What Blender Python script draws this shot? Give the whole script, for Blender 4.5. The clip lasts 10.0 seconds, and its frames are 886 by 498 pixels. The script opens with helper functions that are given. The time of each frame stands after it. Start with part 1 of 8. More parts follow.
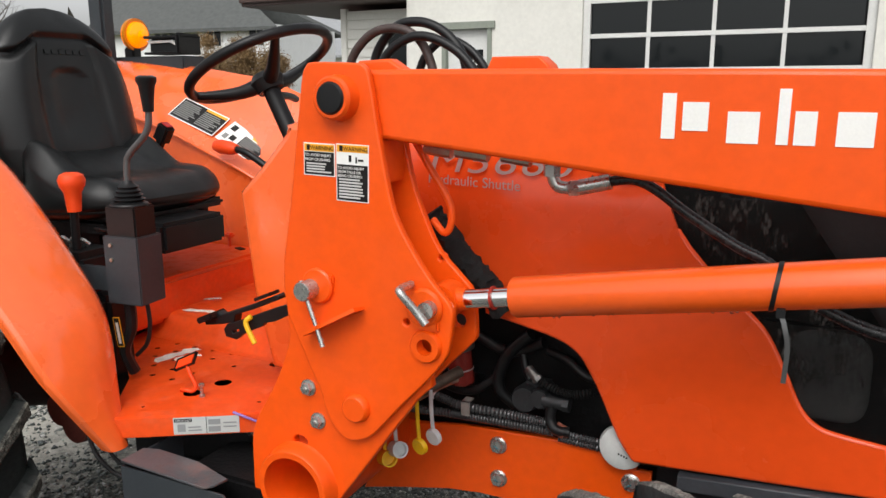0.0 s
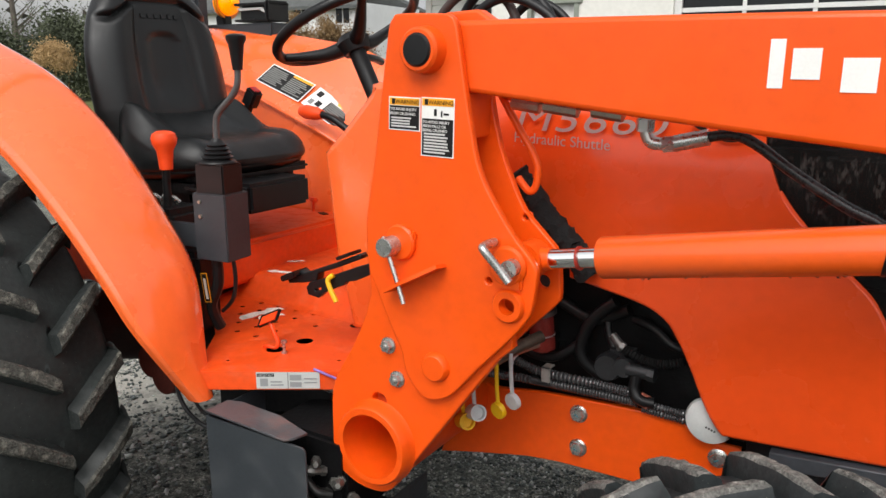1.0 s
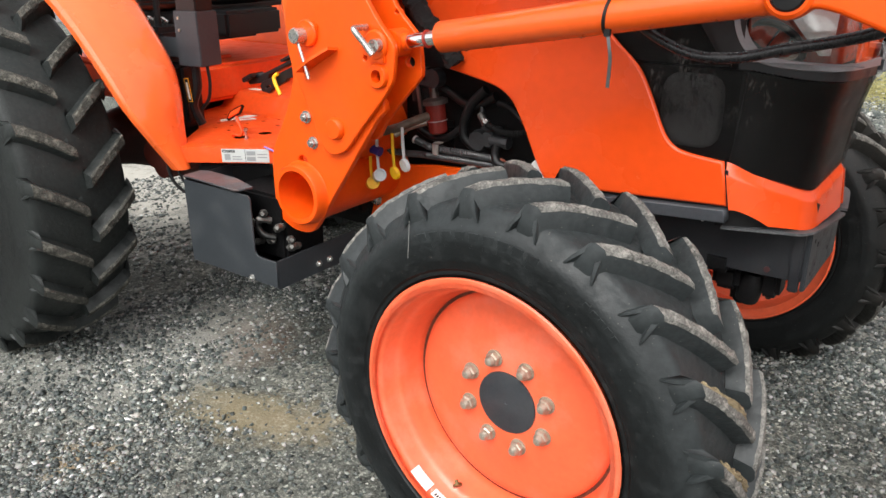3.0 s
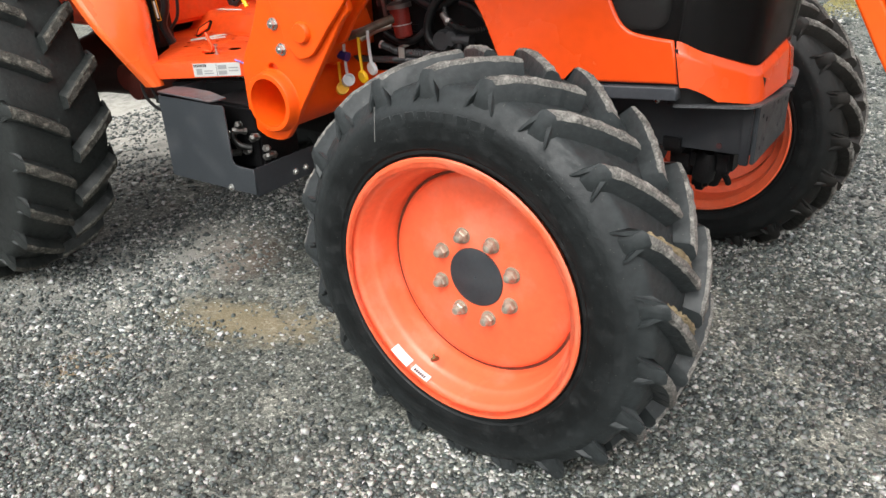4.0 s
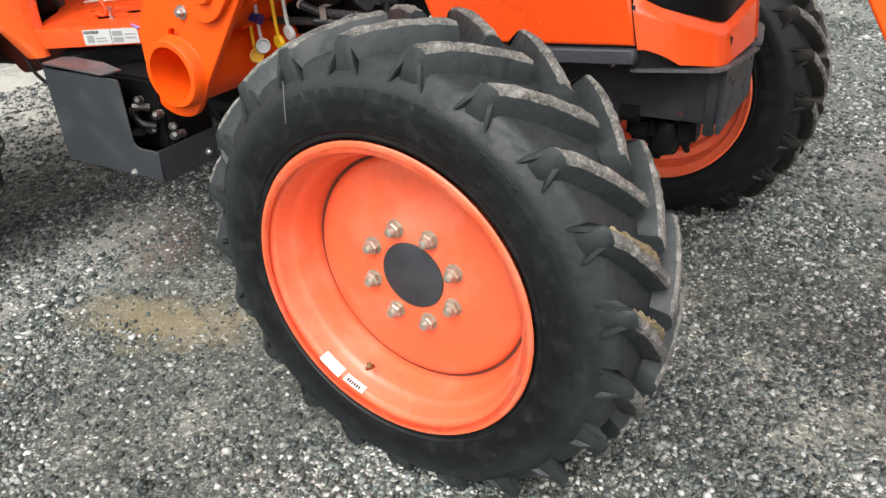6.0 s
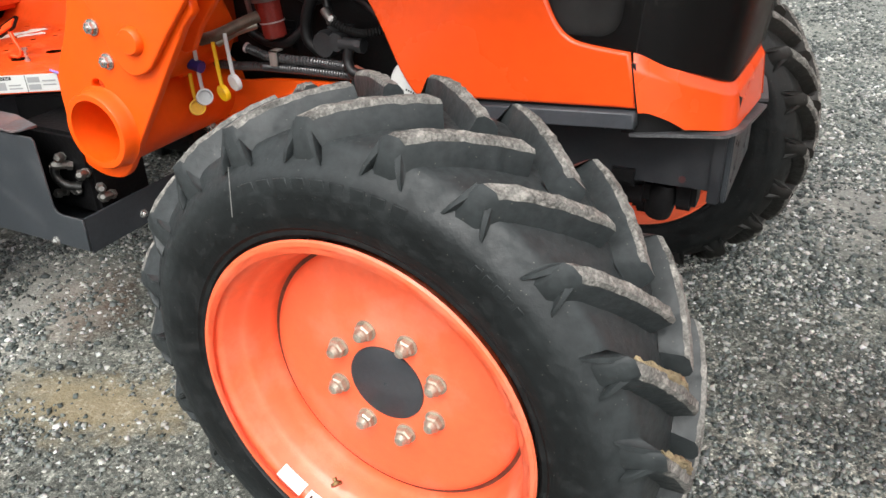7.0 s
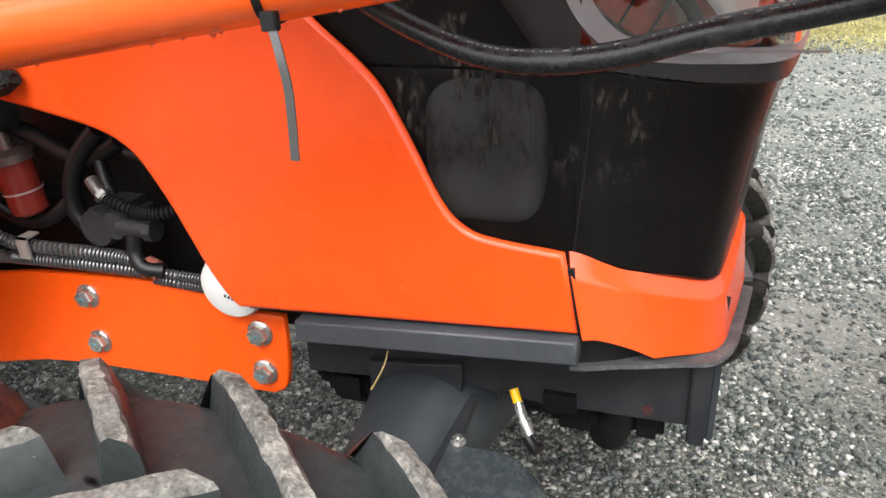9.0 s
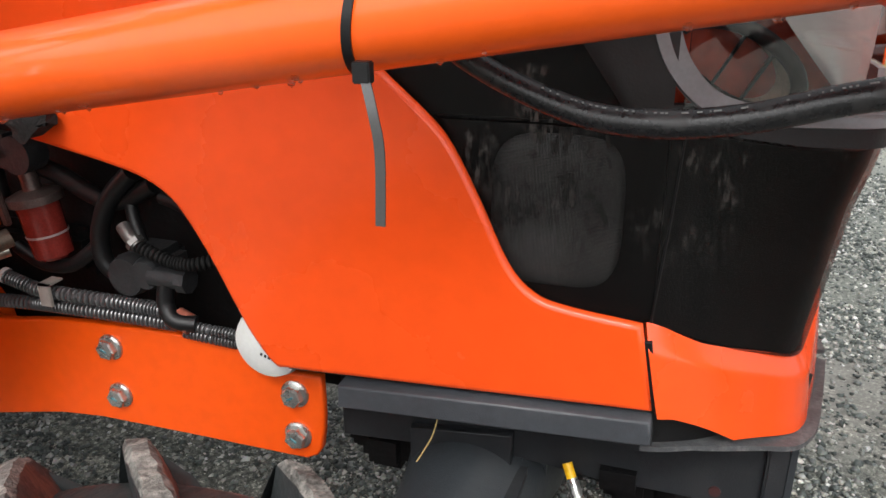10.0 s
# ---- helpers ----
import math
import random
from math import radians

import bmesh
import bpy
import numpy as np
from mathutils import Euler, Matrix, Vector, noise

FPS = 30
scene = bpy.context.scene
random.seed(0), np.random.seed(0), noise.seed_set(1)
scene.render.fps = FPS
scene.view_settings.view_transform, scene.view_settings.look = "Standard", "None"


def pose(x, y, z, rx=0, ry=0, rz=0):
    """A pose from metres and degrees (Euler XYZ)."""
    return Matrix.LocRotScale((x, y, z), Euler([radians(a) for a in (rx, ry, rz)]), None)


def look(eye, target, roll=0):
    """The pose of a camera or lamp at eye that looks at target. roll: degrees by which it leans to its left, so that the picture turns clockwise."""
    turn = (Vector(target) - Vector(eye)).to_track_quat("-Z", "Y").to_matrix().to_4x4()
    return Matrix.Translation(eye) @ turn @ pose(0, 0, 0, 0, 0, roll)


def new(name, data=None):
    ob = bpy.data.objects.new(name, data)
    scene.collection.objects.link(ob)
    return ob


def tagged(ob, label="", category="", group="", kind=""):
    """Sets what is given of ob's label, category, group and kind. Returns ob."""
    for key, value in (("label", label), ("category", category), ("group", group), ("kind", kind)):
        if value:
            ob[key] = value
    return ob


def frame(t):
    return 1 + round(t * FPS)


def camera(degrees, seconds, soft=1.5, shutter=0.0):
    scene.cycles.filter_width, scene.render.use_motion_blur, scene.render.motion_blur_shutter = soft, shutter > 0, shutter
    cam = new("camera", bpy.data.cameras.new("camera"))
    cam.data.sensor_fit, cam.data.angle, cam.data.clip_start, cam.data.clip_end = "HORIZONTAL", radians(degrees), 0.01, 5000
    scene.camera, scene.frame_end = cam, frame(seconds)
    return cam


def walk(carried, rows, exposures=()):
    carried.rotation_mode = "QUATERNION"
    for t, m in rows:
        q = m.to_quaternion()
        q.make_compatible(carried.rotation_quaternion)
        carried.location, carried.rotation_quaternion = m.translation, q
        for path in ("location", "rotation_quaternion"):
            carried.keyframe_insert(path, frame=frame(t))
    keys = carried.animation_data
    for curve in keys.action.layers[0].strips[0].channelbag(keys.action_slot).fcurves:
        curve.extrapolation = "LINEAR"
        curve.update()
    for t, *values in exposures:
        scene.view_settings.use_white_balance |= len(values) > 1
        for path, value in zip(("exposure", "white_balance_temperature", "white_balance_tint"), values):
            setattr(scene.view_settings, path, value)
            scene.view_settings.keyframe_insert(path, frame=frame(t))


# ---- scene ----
cam = camera(59.7, 10.0)
PATH = [
    (0, (0.871, 0.484, 1.673), (0.006, 2.239, 1.259), -0.2),
    (0.5, (0.784, 0.535, 1.65), (-0.174, 2.235, 1.21), 0.2),
    (1, (0.852, 0.499, 1.622), (-0.186, 2.145, 1.158), -0.1),
    (1.5, (1.023, 0.397, 1.614), (-0.021, 2.035, 1.135), -0.1),
    (2, (1.197, 0.287, 1.581), (0.125, 1.908, 1.106), 0.4),
    (2.5, (1.371, 0.236, 1.53), (0.311, 1.816, 0.913), 1.2),
    (2.7, (1.466, 0.228, 1.511), (0.37, 1.758, 0.833), 0.9),
    (3.8, (1.676, 0.146, 1.417), (0.583, 1.601, 0.588), -2.8),
    (4, (1.694, 0.119, 1.397), (0.64, 1.58, 0.527), -3.0),
    (4.5, (1.72, 0.109, 1.357), (0.772, 1.595, 0.413), -2.8),
    (5, (1.687, 0.2, 1.347), (0.748, 1.68, 0.383), -3.6),
    (5.2, (1.666, 0.244, 1.349), (0.732, 1.718, 0.371), -3.8),
    (6.3, (1.518, 0.416, 1.355), (0.598, 1.905, 0.387), -3.0),
    (6.5, (1.465, 0.469, 1.367), (0.549, 1.96, 0.399), -3.0),
    (7, (1.388, 0.594, 1.396), (0.576, 2.144, 0.427), -2.0),
    (7.5, (1.332, 0.779, 1.418), (0.639, 2.411, 0.492), -1.9),
    (8, (1.298, 1.023, 1.401), (0.622, 2.693, 0.532), -3.0),
    (8.5, (1.248, 1.166, 1.395), (0.659, 2.86, 0.512), -2.6),
    (9, (1.17, 1.24, 1.4), (0.572, 2.952, 0.555), -2.5),
    (9.5, (1.101, 1.265, 1.423), (0.497, 3.017, 0.671), -1.2),
    (10, (1.07, 1.289, 1.4), (0.466, 3.041, 0.647), -0.8),
]
EXPOSURE = [(0.0, 0.46), (1.0, 0.57), (2.0, 0.72), (2.7, 0.97), (4.0, 1.09), (5.0, 1.07), (7.0, 1.27), (8.0, 1.52), (9.0, 1.62), (9.5, 1.43), (10.0, 1.14)]
walk(cam, [(t, look(eye, target, roll)) for t, eye, target, roll in PATH], EXPOSURE)

# ---- light ----
world = bpy.data.worlds.new("overcast")
scene.world = world
world.use_nodes = True
wn, wl = world.node_tree.nodes, world.node_tree.links
wn.clear()
sky = wn.new("ShaderNodeTexSky")
sky.sky_type, sky.sun_disc = "NISHITA", False
sky.sun_elevation, sky.sun_rotation = radians(50), radians(166)
sky.air_density, sky.dust_density, sky.ozone_density = 1.0, 4.0, 1.0
haze = wn.new("ShaderNodeHueSaturation")
haze.inputs["Saturation"].default_value = 0.10
bg = wn.new("ShaderNodeBackground")
bg.inputs["Strength"].default_value = 0.15
wout = wn.new("ShaderNodeOutputWorld")
wl.new(sky.outputs[0], haze.inputs["Color"])
wl.new(haze.outputs[0], bg.inputs["Color"])
wl.new(bg.outputs[0], wout.inputs["Surface"])
sun = new("sun", bpy.data.lights.new("sun", "SUN"))
sun.data.energy, sun.data.angle, sun.data.color = 0.6, radians(30), (1.0, 0.96, 0.90)
sun.matrix_world = look((0, 0, 0), (-0.15, 0.60, -0.80))


# ---- materials ----
def mat(name, color, rough=0.5, metal=0.0, vary=0.0, scale=6.0, bump=0.0, bscale=60.0, coat=0.0, spec=0.5, dirt=None, dirt_amt=0.0, dirt_scale=9.0, rvary=0.0):
    """A paint, plastic, rubber or metal: base colour with two scales of variation, fine relief, and grime of its own colour."""
    m = bpy.data.materials.new(name)
    m.use_nodes = True
    n, l = m.node_tree.nodes, m.node_tree.links
    b = n["Principled BSDF"]
    b.inputs["Roughness"].default_value, b.inputs["Metallic"].default_value = rough, metal
    b.inputs["Coat Weight"].default_value, b.inputs["Coat Roughness"].default_value = coat, 0.08
    b.inputs["Base Color"].default_value = (*color, 1)
    b.inputs["Specular IOR Level"].default_value = spec
    co = n.new("ShaderNodeTexCoord")
    last = None
    if vary:
        a, c = n.new("ShaderNodeTexNoise"), n.new("ShaderNodeTexNoise")
        a.inputs["Scale"].default_value, c.inputs["Scale"].default_value = scale, scale * 11
        a.inputs["Detail"].default_value, c.inputs["Detail"].default_value = 5, 3
        mx = n.new("ShaderNodeMath")
        mx.operation = "ADD"
        l.new(co.outputs["Object"], a.inputs["Vector"]), l.new(co.outputs["Object"], c.inputs["Vector"])
        l.new(a.outputs["Fac"], mx.inputs[0]), l.new(c.outputs["Fac"], mx.inputs[1])
        mr = n.new("ShaderNodeMapRange")
        mr.inputs["From Min"].default_value, mr.inputs["From Max"].default_value = 0.7, 1.3
        mr.inputs["To Min"].default_value, mr.inputs["To Max"].default_value = 1 - vary, 1 + vary
        l.new(mx.outputs[0], mr.inputs["Value"])
        hs = n.new("ShaderNodeHueSaturation")
        hs.inputs["Color"].default_value = (*color, 1)
        l.new(mr.outputs[0], hs.inputs["Value"])
        last = hs.outputs["Color"]
    if dirt:
        d = n.new("ShaderNodeTexNoise")
        d.inputs["Scale"].default_value, d.inputs["Detail"].default_value, d.inputs["Roughness"].default_value = dirt_scale, 8, 0.7
        l.new(co.outputs["Object"], d.inputs["Vector"])
        dr = n.new("ShaderNodeMapRange")
        dr.inputs["From Min"].default_value, dr.inputs["From Max"].default_value = 0.5, 0.72
        dr.inputs["To Min"].default_value, dr.inputs["To Max"].default_value = 0, dirt_amt
        l.new(d.outputs["Fac"], dr.inputs["Value"])
        mix = n.new("ShaderNodeMixRGB")
        mix.inputs["Color1"].default_value, mix.inputs["Color2"].default_value = (*color, 1), (*dirt, 1)
        l.new(dr.outputs[0], mix.inputs["Fac"])
        if last:
            l.new(last, mix.inputs["Color1"])
        last = mix.outputs[0]
        rr = n.new("ShaderNodeMapRange")
        rr.inputs["From Max"].default_value = max(dirt_amt, 0.01)
        rr.inputs["To Min"].default_value, rr.inputs["To Max"].default_value = rough, min(1.0, rough + 0.4)
        l.new(dr.outputs[0], rr.inputs["Value"])
        l.new(rr.outputs[0], b.inputs["Roughness"])
    elif rvary:
        d = n.new("ShaderNodeTexNoise")
        d.inputs["Scale"].default_value, d.inputs["Detail"].default_value = scale * 1.7, 6
        l.new(co.outputs["Object"], d.inputs["Vector"])
        rr = n.new("ShaderNodeMapRange")
        rr.inputs["From Min"].default_value, rr.inputs["From Max"].default_value = 0.35, 0.65
        rr.inputs["To Min"].default_value, rr.inputs["To Max"].default_value = max(0.02, rough - rvary), min(1, rough + rvary)
        l.new(d.outputs["Fac"], rr.inputs["Value"])
        l.new(rr.outputs[0], b.inputs["Roughness"])
    if last:
        l.new(last, b.inputs["Base Color"])
    if bump:
        t = n.new("ShaderNodeTexNoise")
        t.inputs["Scale"].default_value, t.inputs["Detail"].default_value = bscale, 4
        l.new(co.outputs["Object"], t.inputs["Vector"])
        bp = n.new("ShaderNodeBump")
        bp.inputs["Strength"].default_value, bp.inputs["Distance"].default_value = bump, 0.004
        l.new(t.outputs["Fac"], bp.inputs["Height"])
        l.new(bp.outputs[0], b.inputs["Normal"])
    return m


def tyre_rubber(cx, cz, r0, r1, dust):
    """Tyre rubber about the axle at (cx, cz): black by the rim, mottled and greyer from the shoulder out, up to the
    last colour given.
    """
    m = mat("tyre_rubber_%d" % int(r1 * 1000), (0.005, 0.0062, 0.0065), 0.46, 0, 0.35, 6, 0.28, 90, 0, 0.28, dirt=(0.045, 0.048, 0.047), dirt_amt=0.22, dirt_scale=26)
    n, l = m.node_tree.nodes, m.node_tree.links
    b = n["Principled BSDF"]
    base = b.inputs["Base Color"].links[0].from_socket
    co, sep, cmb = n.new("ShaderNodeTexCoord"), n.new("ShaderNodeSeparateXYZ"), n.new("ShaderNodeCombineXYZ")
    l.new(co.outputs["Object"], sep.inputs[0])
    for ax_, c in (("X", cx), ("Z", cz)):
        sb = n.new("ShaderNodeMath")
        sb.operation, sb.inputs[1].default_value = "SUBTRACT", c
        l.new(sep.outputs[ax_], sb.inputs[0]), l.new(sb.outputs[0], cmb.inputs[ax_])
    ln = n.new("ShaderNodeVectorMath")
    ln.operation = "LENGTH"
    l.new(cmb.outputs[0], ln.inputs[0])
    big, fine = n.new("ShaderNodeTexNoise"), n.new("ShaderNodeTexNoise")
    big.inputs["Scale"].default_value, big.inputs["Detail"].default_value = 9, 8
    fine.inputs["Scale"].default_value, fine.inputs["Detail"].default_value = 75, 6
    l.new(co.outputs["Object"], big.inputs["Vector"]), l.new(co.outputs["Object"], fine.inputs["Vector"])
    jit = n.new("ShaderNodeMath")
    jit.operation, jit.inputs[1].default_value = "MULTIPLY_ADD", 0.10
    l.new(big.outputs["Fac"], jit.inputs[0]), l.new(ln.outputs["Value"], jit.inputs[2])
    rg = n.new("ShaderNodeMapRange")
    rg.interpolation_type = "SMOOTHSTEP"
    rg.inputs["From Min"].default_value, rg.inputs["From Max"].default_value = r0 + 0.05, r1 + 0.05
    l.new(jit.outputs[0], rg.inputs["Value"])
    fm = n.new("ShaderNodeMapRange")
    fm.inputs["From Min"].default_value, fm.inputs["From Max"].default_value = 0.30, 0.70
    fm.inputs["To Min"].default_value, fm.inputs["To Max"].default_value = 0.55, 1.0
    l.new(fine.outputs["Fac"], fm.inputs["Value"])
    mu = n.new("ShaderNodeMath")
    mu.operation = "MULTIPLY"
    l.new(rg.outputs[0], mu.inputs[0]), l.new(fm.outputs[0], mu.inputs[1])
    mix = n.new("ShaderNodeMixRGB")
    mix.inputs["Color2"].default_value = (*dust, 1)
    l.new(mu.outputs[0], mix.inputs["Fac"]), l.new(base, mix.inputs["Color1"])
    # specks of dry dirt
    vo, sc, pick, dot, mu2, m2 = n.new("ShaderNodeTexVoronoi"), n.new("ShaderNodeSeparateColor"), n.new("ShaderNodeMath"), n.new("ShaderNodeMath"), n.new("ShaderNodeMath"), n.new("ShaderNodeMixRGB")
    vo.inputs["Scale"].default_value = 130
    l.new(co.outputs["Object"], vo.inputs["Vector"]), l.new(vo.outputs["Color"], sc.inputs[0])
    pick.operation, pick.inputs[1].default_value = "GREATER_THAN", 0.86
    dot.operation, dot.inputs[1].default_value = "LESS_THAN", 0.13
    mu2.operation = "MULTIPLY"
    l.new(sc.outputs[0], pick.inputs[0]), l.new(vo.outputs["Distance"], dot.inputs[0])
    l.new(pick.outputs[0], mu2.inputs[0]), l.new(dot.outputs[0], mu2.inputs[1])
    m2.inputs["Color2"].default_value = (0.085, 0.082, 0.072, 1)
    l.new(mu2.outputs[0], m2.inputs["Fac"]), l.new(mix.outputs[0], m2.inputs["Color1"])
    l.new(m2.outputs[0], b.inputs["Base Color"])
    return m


ORANGE = (0.80, 0.083, 0.0025)
PAINT = mat("orange_paint", ORANGE, 0.42, 0, 0.06, 4, 0.08, 900, 0.08, 0.32, rvary=0.10)
CYLP = mat("orange_cylinder_paint", (0.82, 0.100, 0.007), 0.38, 0, 0.05, 4, 0.05, 900, 0.55, 0.5, rvary=0.08)
HOODP = mat("orange_hood_paint", (0.78, 0.076, 0.010), 0.25, 0, 0.05, 3, 0, 60, 0.20, 0.40, rvary=0.06)
FENDP = mat("orange_fender_plastic", (0.88, 0.135, 0.024), 0.26, 0, 0.05, 3, 0.02, 500, 1.0, 0.6, rvary=0.06)
RIMP = mat("orange_rim_paint", (0.83, 0.128, 0.048), 0.40, 0, 0.08, 5, 0.08, 300, 0.15, 0.6, dirt=(0.80, 0.30, 0.20), dirt_amt=0.45, dirt_scale=4.5)
LUGTOP = mat("worn_lug_rubber", (0.115, 0.112, 0.103), 0.92, 0, 0.6, 22, 0.7, 170, 0, 0.2, dirt=(0.36, 0.345, 0.31), dirt_amt=0.95, dirt_scale=60)
LUGREAR = mat("worn_rear_lug_rubber", (0.060, 0.059, 0.052), 0.92, 0, 0.6, 22, 1.0, 170, 0, 0.2, dirt=(0.26, 0.25, 0.21), dirt_amt=0.9, dirt_scale=50)
BLACKP = mat("black_plastic", (0.006, 0.006, 0.0065), 0.38, 0, 0.2, 8, 0.15, 400, 0, 0.3, rvary=0.1)
VINYL = mat("black_vinyl", (0.0038, 0.0043, 0.0045), 0.38, 0, 0.25, 9, 0.14, 600, 0, 0.42, rvary=0.08)
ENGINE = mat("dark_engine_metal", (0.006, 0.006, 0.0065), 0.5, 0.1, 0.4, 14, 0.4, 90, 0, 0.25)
GREY = mat("dark_grey_paint", (0.029, 0.034, 0.039), 0.45, 0, 0.15, 9, 0.2, 400, 0, 0.4, dirt=(0.075, 0.076, 0.074), dirt_amt=0.3)
# a darker copy of GREY, with the frame's shade put into the colour
FRAMEG = mat("shaded_frame_grey", (0.017, 0.019, 0.022), 0.42, 0, 0.15, 9, 0.2, 400, 0, 0.4, dirt=(0.045, 0.045, 0.044), dirt_amt=0.35)
RAILG = mat("rail_grey_paint", (0.045, 0.050, 0.057), 0.40, 0, 0.15, 9, 0.2, 400, 0, 0.5, dirt=(0.085, 0.087, 0.088), dirt_amt=0.35)
STEEL = mat("zinc_steel", (0.47, 0.47, 0.45), 0.28, 0.85, 0.12, 40, 0.06, 300, rvary=0.08)
CHROME = mat("chrome", (0.80, 0.80, 0.80), 0.08, 1.0)
WETHOSE = mat("wet_rubber_hose", (0.012, 0.012, 0.013), 0.27, 0, 0.3, 20, 0.10, 400, 0, 0.40, dirt=(0.10, 0.095, 0.09), dirt_amt=0.25, dirt_scale=40)
NUTZ = mat("zinc_nut", (0.40, 0.37, 0.30), 0.42, 0.6, 0.25, 40, 0.15, 300, rvary=0.1)
HOSE = mat("black_rubber_hose", (0.007, 0.007, 0.0075), 0.42, 0, 0.25, 30, 0.1, 300, 0, 0.35)
WHITE = mat("white_decal", (0.78, 0.77, 0.74), 0.4, 0, 0.04, 20)
SILVER = mat("silver_decal", (0.48, 0.40, 0.39), 0.35, 0.3, 0.05, 20)
YELLOW = mat("yellow_plastic", (0.80, 0.45, 0.005), 0.45, 0, 0.1, 30)
BLUE = mat("blue_plastic", (0.010, 0.02, 0.15), 0.45)
LGREY = mat("light_grey_plastic", (0.55, 0.56, 0.56), 0.45, 0, 0.08, 30)
REDP = mat("red_orange_plastic", (0.80, 0.065, 0.010), 0.4, 0, 0.05, 20, spec=0.35)
AMBERD = mat("amber_decal", (0.85, 0.36, 0.01), 0.45)
TEAL = mat("teal_paint_mark", (0.05, 0.16, 0.19), 0.5)
DKTEXT = mat("black_decal", (0.008, 0.007, 0.007), 0.5, spec=0.25)


# ---- mesh helpers ----
ROOTS = {}


def root(name, at, label, category, group="", kind=""):
    """A thing's Empty at its base; its parts keep world coordinates."""
    ob = tagged(new(name), label, category, group, kind)
    ob.location = at
    ob.empty_display_size = 0.1
    ROOTS[ob] = Matrix.Translation(at)
    return ob


def part(name, data, material, parent, label="", m=None, smooth=False):
    """Links a bmesh or mesh as one object under a thing or a part (world coordinates)."""
    if isinstance(data, bmesh.types.BMesh):
        me = bpy.data.meshes.new(name)
        data.normal_update()
        for f in data.faces:
            f.smooth = True
        for e in data.edges:
            if len(e.link_faces) == 2 and e.calc_face_angle(0) > radians(38):
                e.smooth = False
        data.to_mesh(me)
        data.free()
    else:
        me = data
    if material is not None and not me.materials:
        for x in (material if isinstance(material, (list, tuple)) else [material]):
            me.materials.append(x)
    if smooth:
        me.shade_smooth()
    ob = new(name, me)
    if parent is not None:
        ob.parent = parent
        if parent in ROOTS:
            ob.matrix_parent_inverse = ROOTS[parent].inverted()
        elif parent.matrix_basis != Matrix.Identity(4):
            ob.matrix_parent_inverse = parent.matrix_basis.inverted()
    if m is not None:
        ob.matrix_basis = m
    if label:
        tagged(ob, label)
    return ob


def crom(pts, n=6, closed=False):
    """A smooth curve through points, n steps from one to the next."""
    p = [Vector(q) for q in pts]
    k = len(p)
    out = []
    for i in range(k if closed else k - 1):
        a, b, c, d = (p[(i - 1) % k], p[i], p[(i + 1) % k], p[(i + 2) % k]) if closed else (p[max(i - 1, 0)], p[i], p[i + 1], p[min(i + 2, k - 1)])
        for j in range(n):
            t = j / n
            out.append(0.5 * ((2 * b) + (c - a) * t + (2 * a - 5 * b + 4 * c - d) * t * t + (3 * b - a - 3 * c + d) * t * t * t))
    if not closed:
        out.append(p[-1].copy())
    return out


def ring(cx, cy, r, n=32):
    return [(cx + r * math.cos(2 * math.pi * i / n), cy + r * math.sin(2 * math.pi * i / n)) for i in range(n)]


def profile(pts, depth, holes=(), bevel=0.004):
    """A plate: the outline pts (x, z), with holes, depth thick along y about y = 0, its edges rounded."""
    cu = bpy.data.curves.new("profile", "CURVE")
    cu.dimensions, cu.fill_mode = "2D", "BOTH"
    for loop in (pts, *holes):
        sp = cu.splines.new("POLY")
        sp.points.add(len(loop) - 1)
        for q, v in zip(sp.points, loop):
            q.co = (v[0], v[1], 0, 1)
        sp.use_cyclic_u = True
    cu.extrude, cu.bevel_depth, cu.bevel_resolution, cu.offset = max(depth / 2 - bevel, 0.0002), bevel, 2, -bevel
    tmp = bpy.data.objects.new("profile", cu)
    me = bpy.data.meshes.new_from_object(tmp)
    bpy.data.objects.remove(tmp)
    bpy.data.curves.remove(cu)
    me.transform(Matrix.Rotation(radians(90), 4, "X"))
    return me


def plate(name, pts, y0, y1, material, parent, label="", holes=(), bevel=0.004):
    me = profile(pts, abs(y1 - y0), holes, bevel)
    me.transform(Matrix.Translation((0, (y0 + y1) / 2, 0)))
    return part(name, me, material, parent, label)


def box_bm(lo, hi, bevel=0.004, seg=2):
    bm = bmesh.new()
    bmesh.ops.create_cube(bm, size=1)
    lo, hi = Vector(lo), Vector(hi)
    for v in bm.verts:
        v.co = Vector([lo[i] + (v.co[i] + 0.5) * (hi[i] - lo[i]) for i in range(3)])
    if bevel:
        bmesh.ops.bevel(bm, geom=bm.edges[:], offset=bevel, segments=seg, affect="EDGES", clamp_overlap=True)
    return bm


def join(*bms):
    out = bmesh.new()
    for b in bms:
        me = bpy.data.meshes.new("t")
        b.to_mesh(me)
        b.free()
        out.from_mesh(me)
        bpy.data.meshes.remove(me)
    return out


